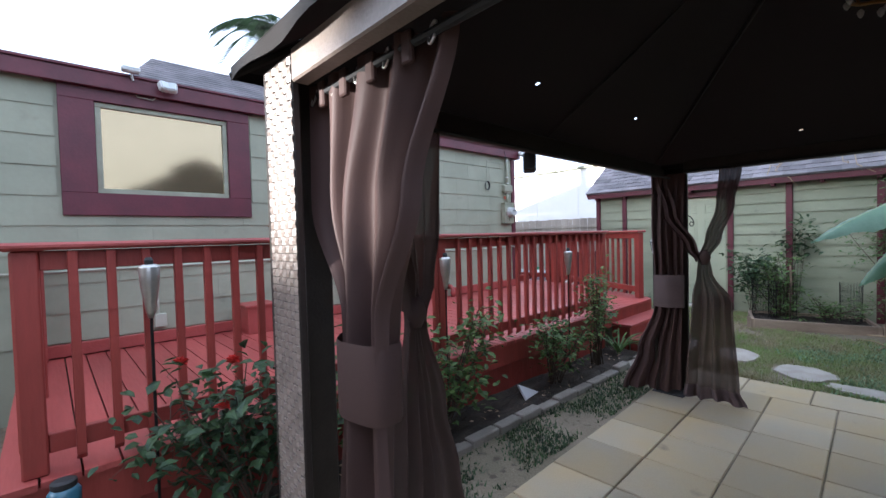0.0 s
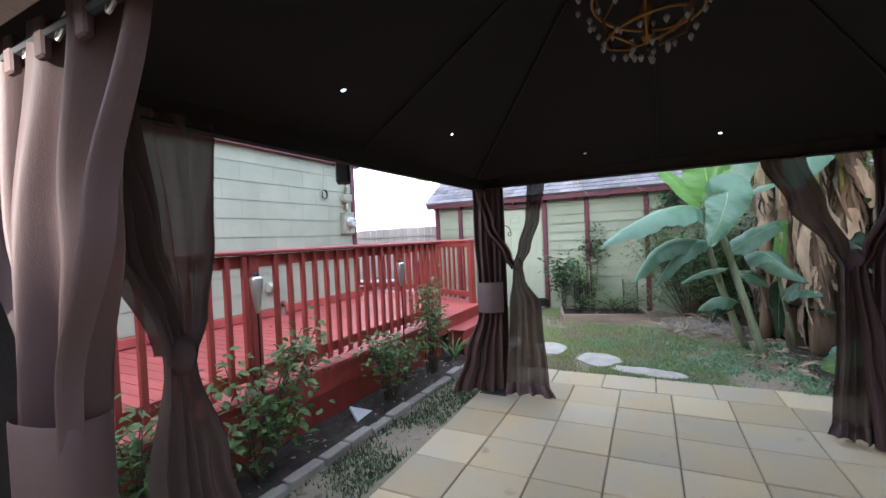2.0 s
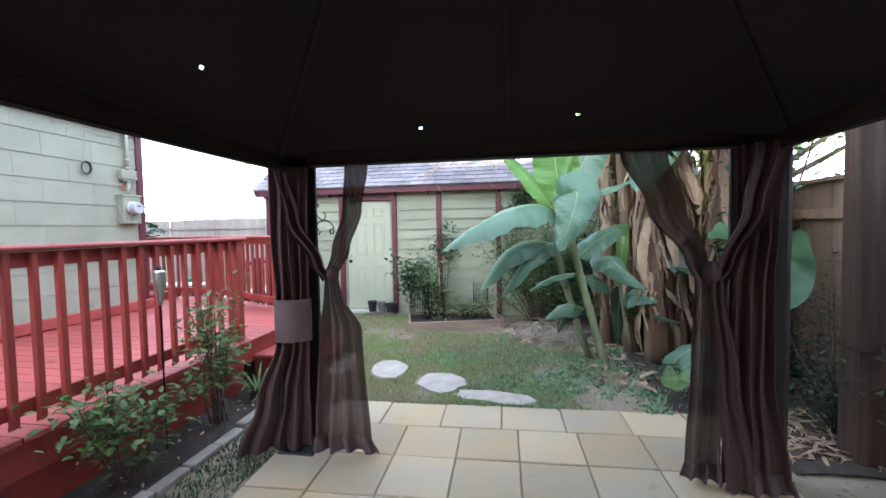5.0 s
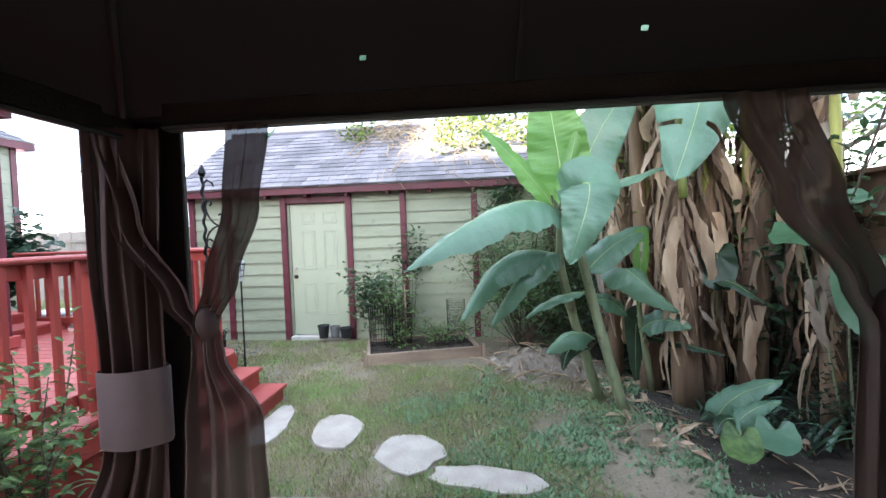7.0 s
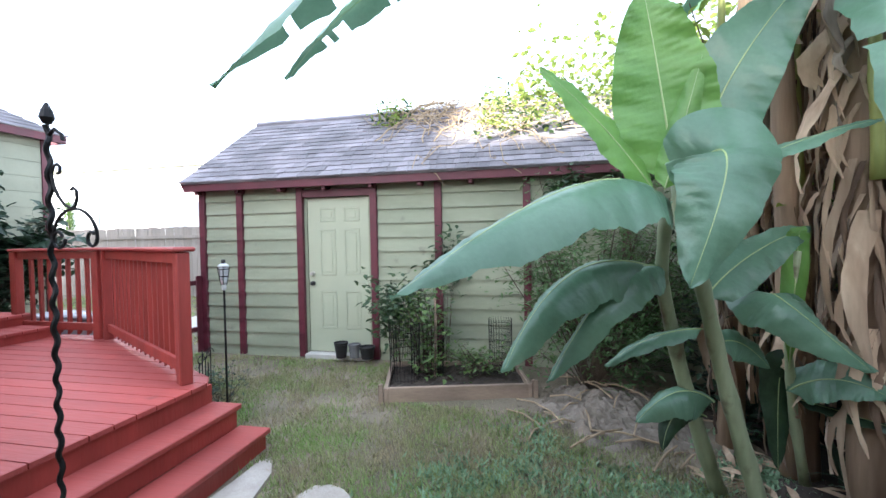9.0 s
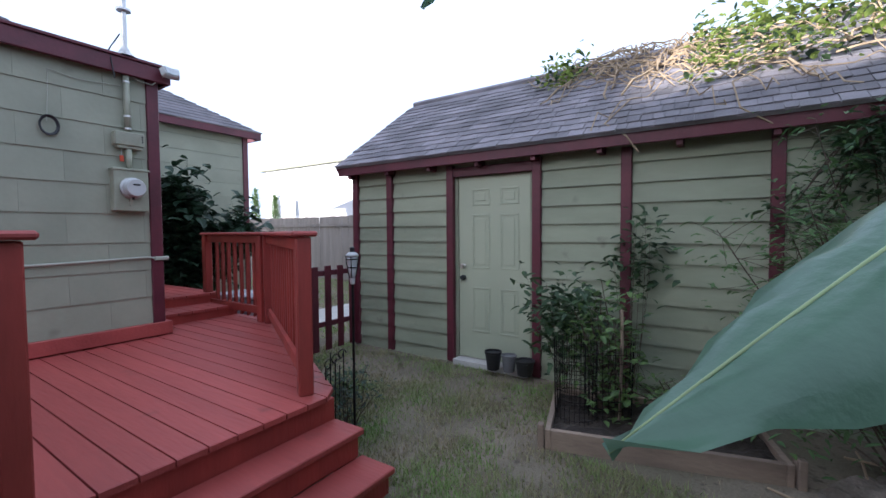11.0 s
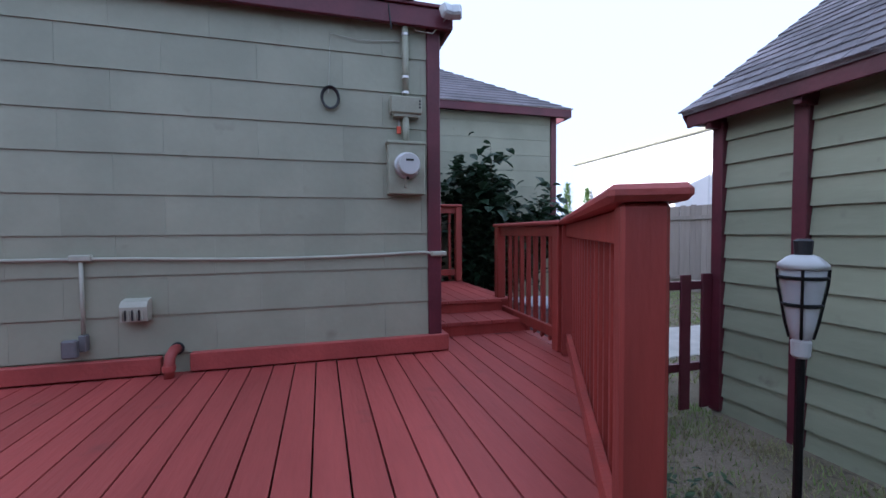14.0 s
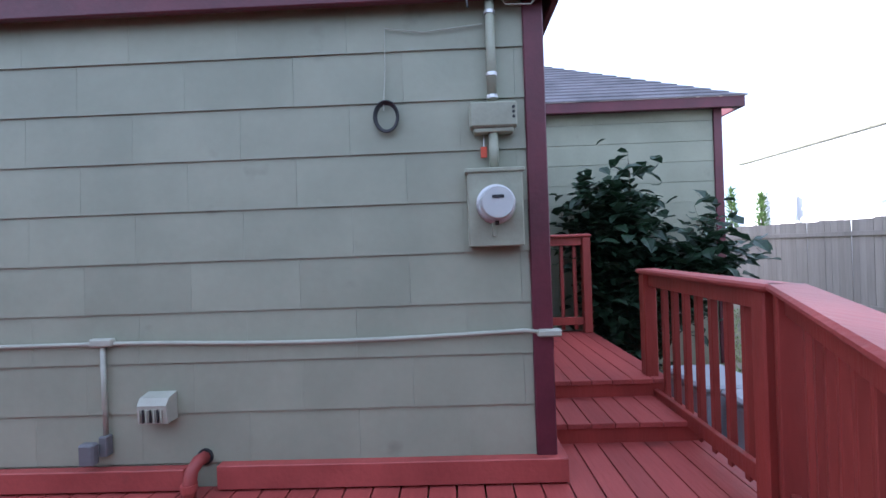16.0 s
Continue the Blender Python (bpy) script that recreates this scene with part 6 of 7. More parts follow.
def build_pots():
    for x, y, r, h, mt, lab in ((9.02, 2.57, 0.085, 0.19, BLACKPOT, "empty black nursery pot on the door sill"), (9.04, 2.4, 0.075, 0.17, GREYPOT, "grey nursery pot on the door sill"), (9.02, 2.22, 0.095, 0.15, BLACKPOT, "wide black nursery pot on the door sill")):
        t = thing("plant_pot", lab, "pot", "pots by the door", at=pose(x, y, 0.1 if x < 9.03 else 0.155, 0, 0, 0))
        t.matrix_world = pose(x - 0.02, y, 0.155, 0, 0, 0)
        part("body", lathe([(r * 0.75, 0), (r * 0.98, h - 0.02), (r * 0.98, h - 0.02), (r * 0.9, h - 0.021), (r * 0.7, 0.02)], 20), mt, t)
        part("rim", lathe([(r * 0.98, h - 0.025), (r * 1.06, h - 0.022), (r * 1.06, h), (r * 0.95, h), (r * 0.93, h - 0.02)], 20), mt, t)
        part("soil", lathe([(r * 0.8, h * 0.5), (r * 0.86, h * 0.6)], 16), SOIL, t)


def torch(x, y, base, top, label):
    t = thing("garden_torch", label, "garden torch", "garden torches")
    part("stake", tube([(x, y, base), (x, y, top - 0.28)], 0.007, 6), IRON, t, "thin black stake")
    part("canister", lathe([(0.012, top - 0.30), (0.02, top - 0.27), (0.04, top - 0.14), (0.047, top - 0.05), (0.045, top - 0.045), (0.03, top - 0.035)], 16, (x, y, 0)), STEEL, t, "polished steel cone", smooth=True)
    part("burner", lathe([(0.018, top - 0.04), (0.02, top - 0.015), (0.012, top)], 10, (x, y, 0)), DARK, t)


HOOK = (5.2, 1.79)


def build_lanterns():
    torch(0.42, 2.6, 0.0, 1.52, "steel garden torch on a black stake by the roses")
    torch(2.42, 2.6, 0.0, 1.45, "steel garden torch on a black stake by the roses")
    torch(4.31, 2.6, 0.0, 1.42, "steel garden torch on a black stake by the roses")
    # lantern with glass on a pole by the steps
    x, y = 7.22, 2.78
    l = thing("garden_lantern", "black pole lantern with clear glass by the deck corner", "lantern")
    part("pole", tube([(x, y, 0), (x, y, 1.24)], 0.009, 8), IRON, l)
    part("base_cup", lathe([(0.013, 1.221), (0.018, 1.227), (0.019, 1.258), (0.014, 1.264)], 14, (x, y, 0)), DIAL, l, "white socket")
    part("glass", lathe([(0.019, 1.264), (0.026, 1.300), (0.040, 1.388), (0.042, 1.419), (0.040, 1.419), (0.024, 1.304), (0.016, 1.270)], 18, (x, y, 0)), LANTGLASS, l, "clear glass bowl", smooth=True)
    for r, z in ((0.042, 1.400), (0.034, 1.340)):
        part("rim", lathe([(r, z - 0.004), (r + 0.004, z - 0.002), (r + 0.004, z + 0.002), (r, z + 0.004)], 18, (x, y, 0)), IRON, l)
    for k in range(4):
        a = 0.6 + k * math.pi / 2
        part("rib", tube([(x + r * math.cos(a), y + r * math.sin(a), z) for r, z in ((0.021, 1.265), (0.029, 1.300), (0.043, 1.388), (0.045, 1.419))], 0.003, 5), IRON, l)
    part("lid", lathe([(0.046, 1.419), (0.045, 1.430), (0.028, 1.446), (0.018, 1.450)], 18, (x, y, 0)), DIAL, l, "bright metal lid", smooth=True)
    part("finial", lathe([(0.016, 1.450), (0.018, 1.480), (0.011, 1.485)], 12, (x, y, 0)), DARK, l)
    # low iron trellis by the lantern
    t = thing("iron_trellis", "rusty black wire trellis standing in the grass", "trellis")
    for k in range(5):
        xx = 7.1 + 0.09 * k
        part("wire", tube([(xx, 2.95 + 0.05 * k, 0.02), (xx + 0.01, 2.95 + 0.05 * k, 0.62 + 0.08 * math.sin(k * 1.6))], 0.005, 5), IRON, t)
    for z in (0.2, 0.4, 0.58):
        part("wire", tube([(7.1, 2.95, z), (7.28, 3.05, z + 0.02), (7.46, 3.15, z)], 0.004, 5), IRON, t)
    for k in range(3):
        part("scroll", tube([(7.16 + 0.12 * k + 0.05 * math.cos(a) * (1 - a / 9), 2.98 + 0.06 * k, 0.62 + 0.05 * math.sin(a) * (1 - a / 9)) for a in [i * 0.5 for i in range(15)]], 0.004, 5), IRON, t)
    # shepherd hook behind the curtain
    h = thing("shepherd_hook", "black twisted iron shepherd hook with scrolls", "garden hook")
    x, y = HOOK
    part("rod", tube([(x + 0.005 * math.cos(i * 0.9), y + 0.005 * math.sin(i * 0.9), i * 0.0125) for i in range(164)], 0.009, 6), IRON, h, "twisted square bar")
    part("finial", lathe([(0.012, 2.04), (0.022, 2.06), (0.016, 2.085), (0.004, 2.11)], 10, (x, y, 0)), IRON, h)
    part("hook", tube([(x, y - 0.005, 2.0), (x, y - 0.03, 2.02), (x, y - 0.06, 2.0), (x, y - 0.065, 1.98)], 0.006, 6), IRON, h)

    def scroll(points):
        part("scroll", tube([(x, y - a, z + 0.05) for a, z in points], 0.0055, 6), IRON, h)
    # a half hoop with curled ends, and an S above it
    half = [(0.1 - 0.092 * math.cos(a), 1.6 + 0.1 * math.sin(a)) for a in [math.pi * i / 16 for i in range(17)]]
    curl = [(0.17 + 0.022 * math.cos(a) * (1 - a / 14), 1.6 - 0.03 * math.sin(a) * (1 - a / 14)) for a in [i * 0.5 for i in range(12)]]
    scroll(half + curl)
    scroll([(0.03 + 0.03 * math.cos(a) * (1 - a / 14), 1.6 - 0.035 * math.sin(a) * (1 - a / 14)) for a in [i * 0.5 for i in range(13)]])
    scroll([(0.01, 1.82), (0.018, 1.78), (0.035, 1.745), (0.06, 1.715), (0.09, 1.7), (0.105, 1.71), (0.115, 1.735), (0.112, 1.76), (0.1, 1.77), (0.09, 1.762)])
    scroll([(0.01, 1.82), (0.02, 1.845), (0.035, 1.852), (0.047, 1.842), (0.047, 1.826), (0.036, 1.82)])


def build_wall_fittings():
    W = WALL_Y - 0.014
    # meter box
    m = thing("meter_box", "sage-painted electric meter box with round glass meter", "electric meter")
    part("box", box(6.71, W - 0.1, 1.81, 7.0, W, 2.21, 0.006), GREYPAINT, m)
    part("lid", box(6.7, W - 0.112, 2.2, 7.01, W, 2.222, 0.004), GREYPAINT, m)
    part("meter", lathe_y([(0.095, 0.1), (0.097, 0.125), (0.088, 0.13), (0.085, 0.2), (0.078, 0.215)], 6.855, W, 2.03, 28), DIAL, m, "round pale meter with glass cover", smooth=False)
    d = part("display", box(6.825, W - 0.218, 2.05, 6.885, W - 0.2151, 2.066), DARK, m, "grey display window")
    part("collar", lathe_y([(0.1, 0.098), (0.103, 0.1), (0.103, 0.12), (0.098, 0.122)], 6.855, W, 2.03, 28), STEEL, m)
    part("latch", box(6.83, W - 0.125, 1.86, 6.85, W - 0.1, 1.94, 0.003), GREYPAINT, m)
    part("seal", box(6.845, W - 0.135, 1.92, 6.865, W - 0.126, 1.95, 0.002), DARK, m)
    j = thing("junction_box", "sage-painted cable junction box above the meter", "junction box")
    part("body", box(6.735, W - 0.09, 2.44, 6.985, W, 2.575, 0.01), GREYPAINT, j)
    part("skirt", box(6.755, W - 0.075, 2.415, 6.965, W - 0.01, 2.44, 0.004), GREYPAINT, j)
    for z in (2.54, 2.515, 2.49):
        part("knockout", lathe_y([(0.008, 0.09), (0.008, 0.093)], 6.965, W, z, 10), DARK, j)
    part("tag", box(6.79, W - 0.03, 2.29, 6.825, W - 0.024, 2.35, 0.003), REDTAG, j, "orange-red tag")
    part("tag_wire", tube([(6.81, W - 0.02, 2.42), (6.808, W - 0.026, 2.35)], 0.003, 5), STEEL, j)
    c = thing("service_conduit", "painted steel conduit with mast from meter to roof", "conduit")
    part("lower_pipe", tube([(6.86, W - 0.045, 2.2), (6.86, W - 0.045, 2.42)], 0.026, 12), GREYPAINT, c, smooth=True)
    part("upper_pipe", tube([(6.86, W - 0.045, 2.57), (6.86, W - 0.045, 3.14)], 0.026, 12), GREYPAINT, c, smooth=True)
    for z in (2.6, 2.72, 3.05):
        part("strap", lathe([(0.031, z), (0.031, z + 0.018)], 12, (6.86, W - 0.045, 0)), STEEL, c)
    part("flashing", lathe([(0.1, 3.296), (0.05, 3.34), (0.032, 3.38)], 14, (6.86, W - 0.045, 0)), STEEL, c)
    part("mast", tube([(6.86, W - 0.045, 3.3), (6.86, W - 0.045, 4.35)], 0.022, 10), STEEL, c, "steel service mast")
    part("mast_collar", lathe([(0.02, 3.72), (0.06, 3.73), (0.06, 3.75), (0.02, 3.76)], 12, (6.86, W - 0.045, 0)), STEEL, c)
    part("brace", tube([(6.82, W - 0.05, 3.5), (6.72, W - 0.08, 3.32), (6.74, W - 0.13, 3.05)], 0.006, 5), DARK, c)
    # wavy conduit along the wall
    h = thing("wall_conduit", "pale painted conduit running along the wall", "conduit")
    pts = [(-1.0 + 0.25 * i, W - 0.02, 1.345 + (0.0 if -1.0 + 0.25 * i < 4.9 else -0.022 * math.sin((0.25 * i - 5.9) * 1.6))) for i in range(33)] + [(7.1, W - 0.02, 1.335)]
    part("pipe", tube(pts, 0.0115, 8), CONDUIT, h, smooth=True)
    part("end_clip", box(7.06, W - 0.05, 1.315, 7.19, W - 0.008, 1.355, 0.008), CONDUIT, h)
    part("tee", box(4.6, W - 0.042, 1.33, 4.73, W, 1.375, 0.008), CONDUIT, h)
    part("drop_pipe", tube([(4.665, W - 0.02, 1.34), (4.665, W - 0.02, 0.83)], 0.013, 8), CONDUIT, h, smooth=True)
    o = thing("outlet_box", "weatherproof outlet box with clear cover", "outlet")
    part("body", box(4.645, W - 0.05, 0.73, 4.69, W, 0.84, 0.005), GREYPOT, o)
    part("cover", box(4.57, W - 0.1, 0.70, 4.655, W - 0.05, 0.82, 0.01), GREYPOT, o, "grey plastic cover")
    part("receptacle", box(4.6, W - 0.049, 0.73, 4.644, W - 0.03, 0.8, 0.003), DIAL, o)
    o = thing("outlet_box", "metal outlet box on a conduit below the window", "outlet")
    part("body", box(0.86, W - 0.06, 0.70, 0.97, W, 0.84, 0.006), CONDUIT, o)
    part("pipe", tube([(0.9, W - 0.02, 0.84), (0.9, W - 0.02, 1.33)], 0.012, 8), CONDUIT, o)
    v = thing("dryer_vent", "pale louvred wall vent hood", "vent")
    bm = bmesh.new()
    prof = [(0, 0.0), (-0.085, 0.0), (-0.095, 0.1), (-0.07, 0.135), (0, 0.15)]
    L = [bm.verts.new((4.90, W + p[0], 0.92 + p[1])) for p in prof]
    Rr = [bm.verts.new((5.06, W + p[0], 0.92 + p[1])) for p in prof]
    for i in range(5):
        bm.faces.new((L[i], L[(i + 1) % 5], Rr[(i + 1) % 5], Rr[i]))
    bm.faces.new(L[::-1])
    bm.faces.new(Rr)
    part("hood", bm, CONDUIT, v)
    for k in range(7):
        part("slat", box(4.91 + 0.02 * k, W - 0.1, 0.93, 4.918 + 0.02 * k, W - 0.088, 1.0, 0.001), DARK if k % 2 else CONDUIT, v)
    p = thing("drain_pipe", "red-painted elbow drain pipe out of the wall", "pipe")
    part("elbow", tube([(5.21, W, 0.70), (5.205, W - 0.06, 0.705), (5.195, W - 0.11, 0.67), (5.19, W - 0.125, 0.6), (5.19, W - 0.125, DECK_Z)], 0.034, 12), DECKRED, p, smooth=True)
    part("collar", tube([(5.19, W - 0.125, DECK_Z + 0.05), (5.19, W - 0.125, DECK_Z + 0.085)], 0.042, 12), DECKRED, p)
    part("wall_ring", tube([(5.21, W + 0.001, 0.70), (5.21, W - 0.012, 0.70)], 0.045, 14), DARK, p)
    k = thing("cable_coil", "coil of black cable hanging on the wall", "cable")
    for n in range(4):
        r = 0.062 + 0.004 * n
        part("loop", tube([(6.285 + r * math.cos(a) * 0.9, W - 0.012 - 0.006 * n, 2.535 + r * 1.15 * math.sin(a)) for a in [2 * math.pi * i / 24 for i in range(25)]], 0.005, 5), DARK, k)
    part("lead", tube([(6.27, W - 0.015, 2.57), (6.285, W - 0.012, 2.8), (6.29, W - 0.012, 3.02), (6.5, W - 0.014, 2.99), (6.82, W - 0.014, 3.02)], 0.0035, 5), CONDUIT, k)
    tagged(obj("vent_pipe", tube([(5.0, 7.0, 3.5), (5.0, 7.0, 4.35)], 0.04, 10), STEEL), "grey metal vent pipe through the roof", "vent pipe")
    # flood lights at eave corner and over the window
    for x, lab in ((7.2, "twin white floodlight at the eave corner"), (1.05, "twin white floodlight over the window")):
        f = thing("floodlight", lab, "floodlight")
        part("plate", box(x - 0.03, W - 0.15, 3.2, x + 0.03, W - 0.1, 3.26, 0.006), DIAL, f)
        for dx, a in ((-0.05, 20), (0.05, -20)):
            part("head", box(-0.045, -0.07, -0.05, 0.045, 0.0, 0.05, 0.012, m=pose(x + dx, W - 0.15, 3.2, -25, 0, a)), DIAL, f)
            part("lens", box(-0.038, -0.078, -0.042, 0.038, -0.071, 0.042, 0.004, m=pose(x + dx, W - 0.15, 3.2, -25, 0, a)), LANTGLASS, f)
        part("wire", tube([(x - 0.02, W - 0.1, 3.2), (x - 0.12, W - 0.06, 3.09), (x - 0.25, W - 0.05, 3.1), (x - 0.3, W - 0.05, 3.18)], 0.005, 5), CONDUIT, f)
    s = thing("floodlight", "small sensor lamp over the window", "floodlight")
    part("head", box(0.66, W - 0.2, 3.3, 0.82, W - 0.12, 3.36, 0.015, m=None), DIAL, s)
    part("arm", tube([(0.74, W - 0.14, 3.32), (0.76, W - 0.11, 3.24)], 0.012, 6), DIAL, s)
    b = thing("step_box", "red-stained wooden box against the wall on the deck", "box")
    part("top", box(1.66, 5.05, 0.83, 2.02, 5.42, 0.86, 0.005), DECKRED, b)
    for q in ((1.68, 5.07, 2.0, 5.1), (1.68, 5.37, 2.0, 5.4), (1.68, 5.1, 1.71, 5.37), (1.97, 5.1, 2.0, 5.37)):
        part("side", box(q[0], q[1], DECK_Z, q[2], q[3], 0.83, 0.004), DECKRED, b)


def build_odds():
    bm = prism([(3.28, 2.44), (3.55, 2.5), (3.34, 2.62)], 0.05, 0.07, chamfer=0.004)
    bm.transform(Matrix.Translation((3.37, 2.52, 0.06)) @ pose(0, 0, 0, 32, 10, 0) @ Matrix.Translation((-3.37, -2.52, -0.06)))
    tagged(obj("broken_tile", bm, WHITE), "broken white tile lying on the flower bed soil", "tile")
    # old timber pole by the fence
    p = thing("timber_pole", "thick old weathered timber post beside the fence", "post")
    bm = box(4.72, -2.62, -0.05, 4.96, -2.28, 3.6, 0.03)
    part("trunk", bm, POSTWOOD, p)
    part("strap", box(4.715, -2.625, 0.78, 4.965, -2.275, 0.786), IRON, p, "thin wire round the post")
    part("side_board", box(4.96, -2.58, -0.05, 5.0, -2.4, 3.4, 0.008), POSTWOOD, p)
    # picket gate fence
    g = thing("picket_fence", "low maroon picket fence between deck and garage", "fence")
    for k in range(5):
        x = 8.23 + 0.203 * k
        part("picket", box(x, 4.7, 0.12, x + 0.095, 4.722, 1.175 - 0.006 * (k % 2), 0.004), MAROON, g)
    for z in (0.41, 1.05):
        part("rail", box(8.12, 4.724, z, 9.195, 4.76, z + 0.065, 0.004), MAROON, g)
    structure("path", box(8.3, 5.9, 0.06, 14.4, 7.1, 0.105, 0.01), CONCRETE, "pale concrete path beyond the picket fence", "path")
    for x, y, mt in ((8.75, 6.75, BINGREY), (8.85, 6.1, BINGREY)):
        b = thing("storage_bin", "grey plastic storage bin with lid behind the railing", "bin", "storage bins")
        part("body", box(x - 0.24, y - 0.28, 0.1, x + 0.24, y + 0.28, 0.62, 0.03), mt, b)
        part("lid", box(x - 0.26, y - 0.3, 0.622, x + 0.26, y + 0.3, 0.68, 0.02), mt, b)
    hz = thing("garden_hose", "coiled green garden hose on a dark reel", "hose")
    for n in range(5):
        part("loop", tube([(9.35 + (0.16 - 0.01 * n) * math.cos(a), 6.55 + (0.16 - 0.01 * n) * math.sin(a), 0.62 + 0.022 * n) for a in [2 * math.pi * i / 20 for i in range(21)]], 0.011, 6), GREENHOSE, hz)
    part("reel", lathe([(0.2, 0.1), (0.22, 0.12), (0.2, 0.55), (0.24, 0.6), (0.22, 0.61)], 16, (9.35, 6.55, 0)), DARK, hz)
    j = thing("garden_light", "blue glass jar light with dark cap on a stake", "garden light")
    x, y = 0.07, 2.56
    part("stake", tube([(x, y, 0.0), (x, y, 0.44)], 0.009, 8), IRON, j)
    part("jar", lathe([(0.03, 0.44), (0.055, 0.452), (0.06, 0.47), (0.06, 0.52), (0.046, 0.537), (0.04, 0.54)], 18, (x, y, 0)), mat("blue_glass", (0.05, 0.14, 0.2), 0.12, vary=0.05, bump=0), j, smooth=True)
    part("cap", lathe([(0.044, 0.54), (0.046, 0.545), (0.046, 0.565), (0.03, 0.572)], 16, (x, y, 0)), DARK, j)


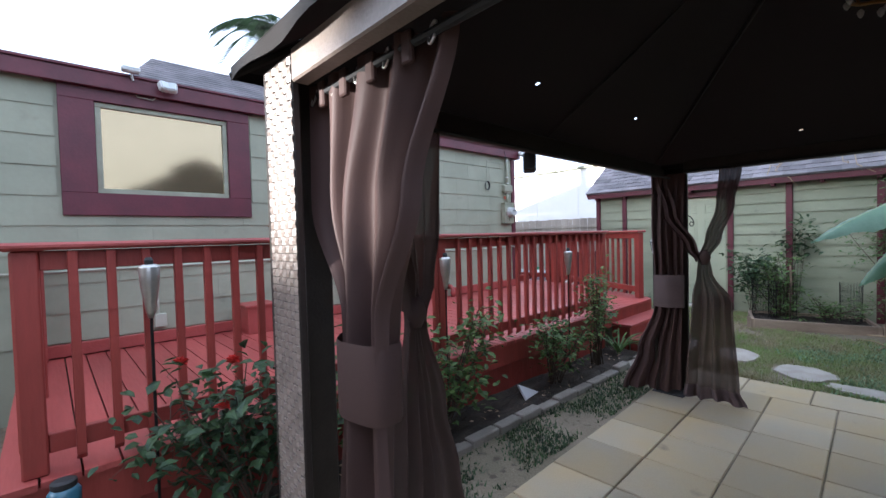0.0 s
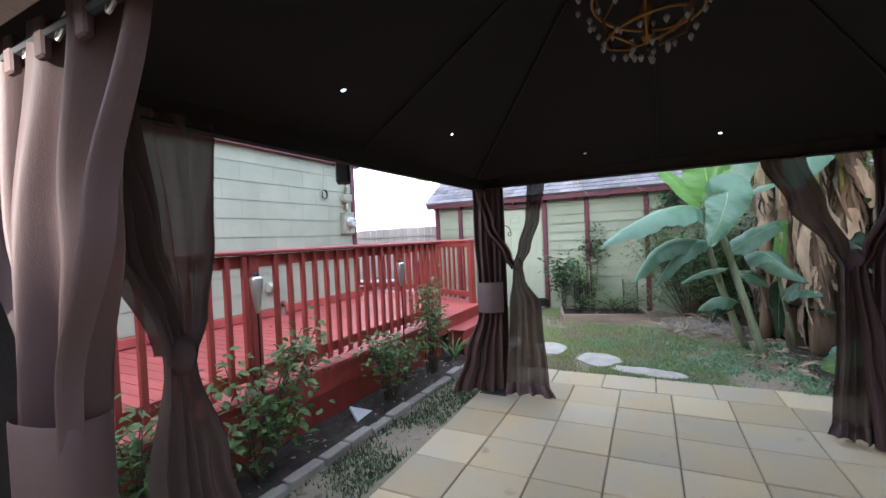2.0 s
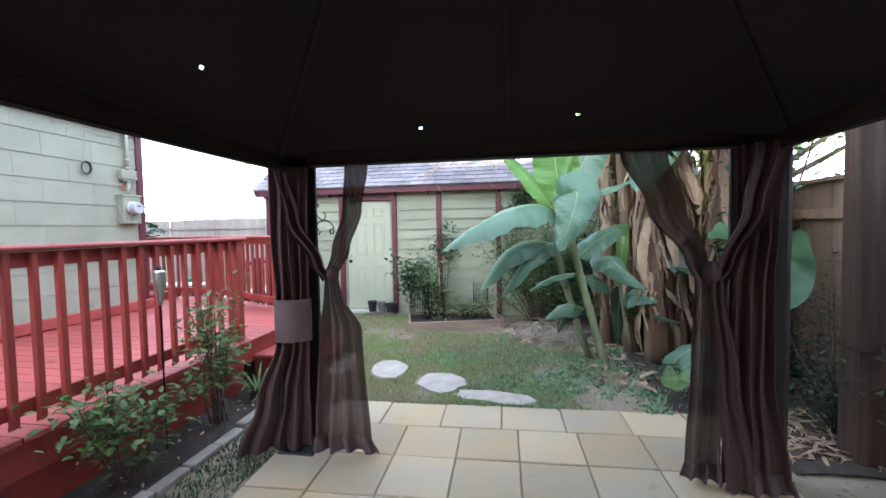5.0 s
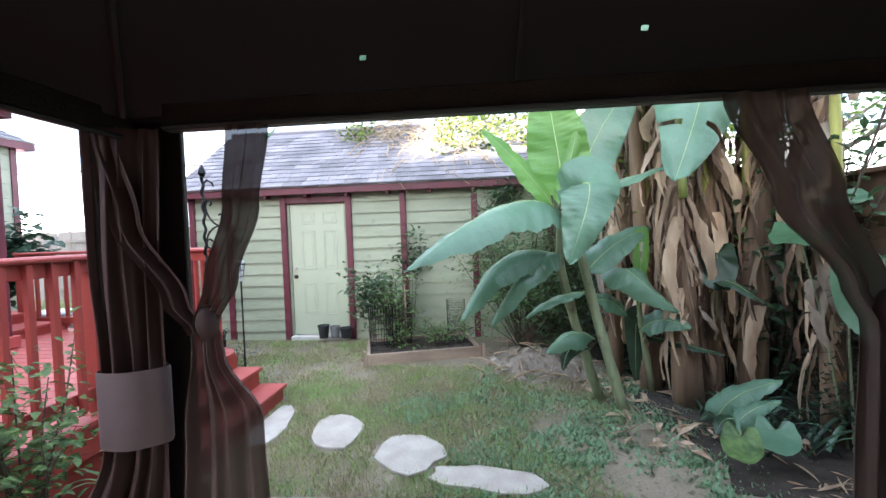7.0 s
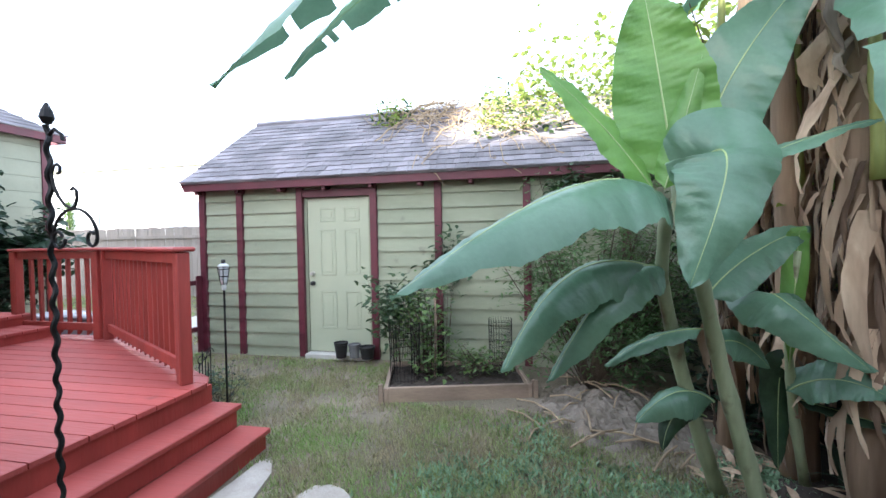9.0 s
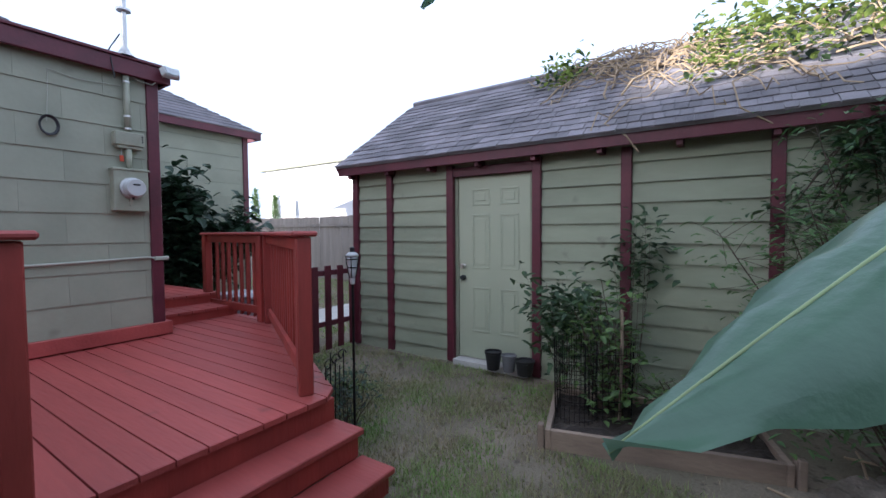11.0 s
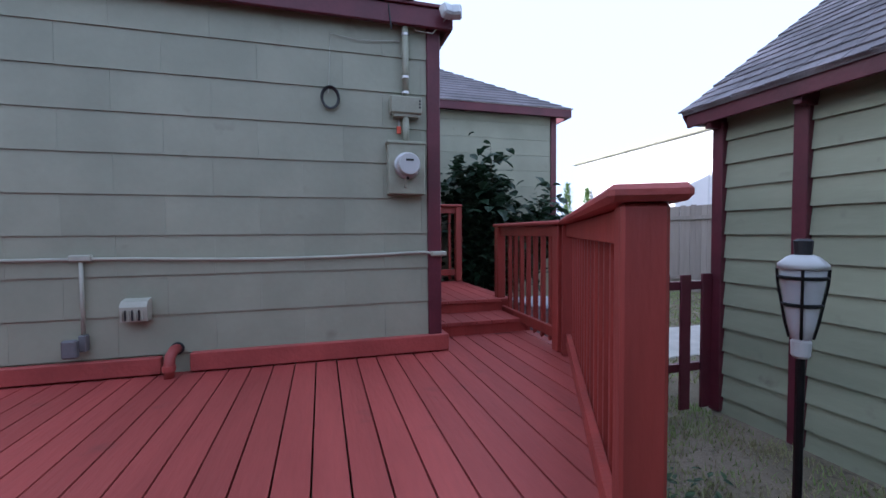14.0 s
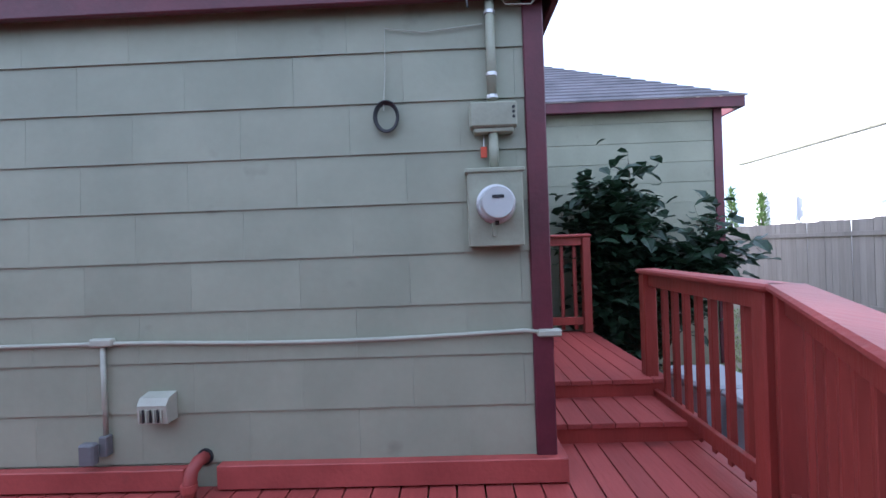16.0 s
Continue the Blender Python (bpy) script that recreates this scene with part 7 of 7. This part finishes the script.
def build_grass():
    """Blades over the lawn and clover patches near the patio; too many to count."""
    R = np.random.default_rng(4)

    def strew(name, n, x0, x1, y0, y1, keep, hmin, hmax, w, material, label, flat=0.5):
        x, y = R.uniform(x0, x1, n), R.uniform(y0, y1, n)
        ok = np.array([not on_stone(a, b) and keep(a, b) for a, b in zip(x, y)])
        x, y = x[ok], y[ok]
        k = len(x)
        a, h = R.uniform(0, 6.283, k), R.uniform(hmin, hmax, k)
        z = 0.1 * np.clip((x - 5.6) / 3.4, 0, 1) - 0.014
        lean = R.uniform(0, 1, k) * flat * h * 2
        dx, dy = np.cos(a), np.sin(a)
        v = np.empty((k, 3, 3))
        v[:, 0] = np.stack([x - dy * w / 2, y + dx * w / 2, z], 1)
        v[:, 1] = np.stack([x + dy * w / 2, y - dx * w / 2, z], 1)
        v[:, 2] = np.stack([x + dx * lean, y + dy * lean, z + h], 1)
        me = bpy.data.meshes.new(name)
        me.from_pydata(v.reshape(-1, 3).tolist(), [], np.arange(k * 3).reshape(-1, 3).tolist())
        me.materials.append(material)
        return tagged(new(name, me), label, "grass", kind="stuff")

    def lawn_blocked(a, b):
        return (5.55 < a < 7.0 and b > 2.2) or (a > 6.9 and b > 2.72 and b > 2.72 + (a - 7.0) / 0.53) or (a > 8.1 and -1.0 < b < 1.8)

    def lawn(a, b):
        if a < 5.42 or (5.55 < a < 7.0 and b > 2.2) or (a > 6.9 and b > 2.72 and b > 2.72 + (a - 7.0) / 0.53):
            return False
        if b < -0.9 - 0.3 * math.sin(a * 3) or a > 9.08:
            return False
        if a > 7.9 and -1.0 < b < 1.7:
            return False
        n = noise.noise((a * 1.1, b * 1.1, 5)) + 0.5 * noise.noise((a * 3.1, b * 3.1, 2))
        return n + R.normal(0, 0.25) > -0.3 + 0.3 * max(0, (a - 7.5) / 1.5) + 0.5 * max(0, -b + 0.1)
    strew("lawn_grass", 130000, 5.4, 9.1, -1.2, 5.0, lawn, 0.015, 0.06, 0.009, GRASS, "short patchy lawn grass")
    strew("dry_grass", 60000, 5.42, 9.1, -1.3, 5.0, lambda a, b: lawn(a, b) or R.random() < 0.12 and not lawn_blocked(a, b), 0.01, 0.04, 0.006, DRYGRASS, "dry brown thatch in the lawn", 1.0)
    strew("strip_grass", 14000, -1.0, 5.5, 1.77, 2.22, lambda a, b: noise.noise((a * 2, b * 4, 1)) + R.normal(0, 0.25) > -0.1, 0.015, 0.04, 0.014, LEAFY, "low weedy grass between pavers and kerb")
    strew("clover", 46000, 5.42, 7.8, -1.7, 1.6, lambda a, b: noise.noise((a * 1.7, b * 1.7, 9)) + 0.5 * noise.noise((a * 5, b * 5, 2)) + R.normal(0, 0.22) > 0.05 + 0.7 * max(0, b - 0.2) + 0.6 * max(0, a - 6.9), 0.015, 0.045, 0.03, CLOVER, "low clover cover at the patio edge", 0.9)
    strew("far_grass", 20000, 8.3, 14.4, 5.2, 13.5, lambda a, b: not (5.8 < b < 7.2), 0.03, 0.07, 0.02, GRASS, "lawn beyond the picket fence")


def build_litter():
    R = random.Random(6)
    bm = bmesh.new()
    for k in range(420):
        x, y = R.uniform(4.75, 5.6), R.uniform(-2.6, -1.75)
        leaf_card(bm, (x, y, 0.005 + R.random() * 0.03), R.uniform(0, 360), R.uniform(-10, 20), R.uniform(-40, 40), R.uniform(0.05, 0.22), R.uniform(0.004, 0.03))
    for k in range(260):
        x, y = R.uniform(6.0, 8.0), R.uniform(-2.2, -0.9)
        leaf_card(bm, (x, y, 0.01 + R.random() * 0.05), R.uniform(0, 360), R.uniform(-10, 20), R.uniform(-40, 40), R.uniform(0.06, 0.3), R.uniform(0.01, 0.06))
    for k in range(90):
        x, y = R.uniform(0.5, 5.4), R.uniform(2.33, 2.7)
        leaf_card(bm, (x, y, 0.05 + R.random() * 0.02), R.uniform(0, 360), R.uniform(-10, 20), R.uniform(-40, 40), R.uniform(0.02, 0.06), R.uniform(0.01, 0.025))
    tagged(obj("leaf_litter", bm, DEADLEAF), "dry fallen leaves and straw on the soil", "leaf litter", kind="stuff")
    bm = bmesh.new()
    nx, ny = 40, 12
    rows = []
    for i in range(nx + 1):
        x = 4.6 + 4.2 * i / nx
        near = -1.78 if x < 5.45 else -1.2 + 0.15 * math.sin(x * 4)
        rows.append([])
        for j in range(ny + 1):
            y = -2.74 + (near + 2.74) * j / ny
            z = ground_z(x, y) + (0.03 + 0.025 * noise.noise((x * 4, y * 4, 4))) * min(1, (ny - j) / 3) - (0.03 if j == ny else 0)
            rows[-1].append(bm.verts.new((x, y, z)))
    for i in range(nx):
        for j in range(ny):
            bm.faces.new((rows[i][j], rows[i + 1][j], rows[i + 1][j + 1], rows[i][j + 1]))
    structure("bare_soil", bm, SOIL, "bare dark soil under the banana plants", "soil")


build_stones()
build_raised_bed()
build_pots()
build_lanterns()
build_wall_fittings()
build_odds()
build_litter()
build_grass()
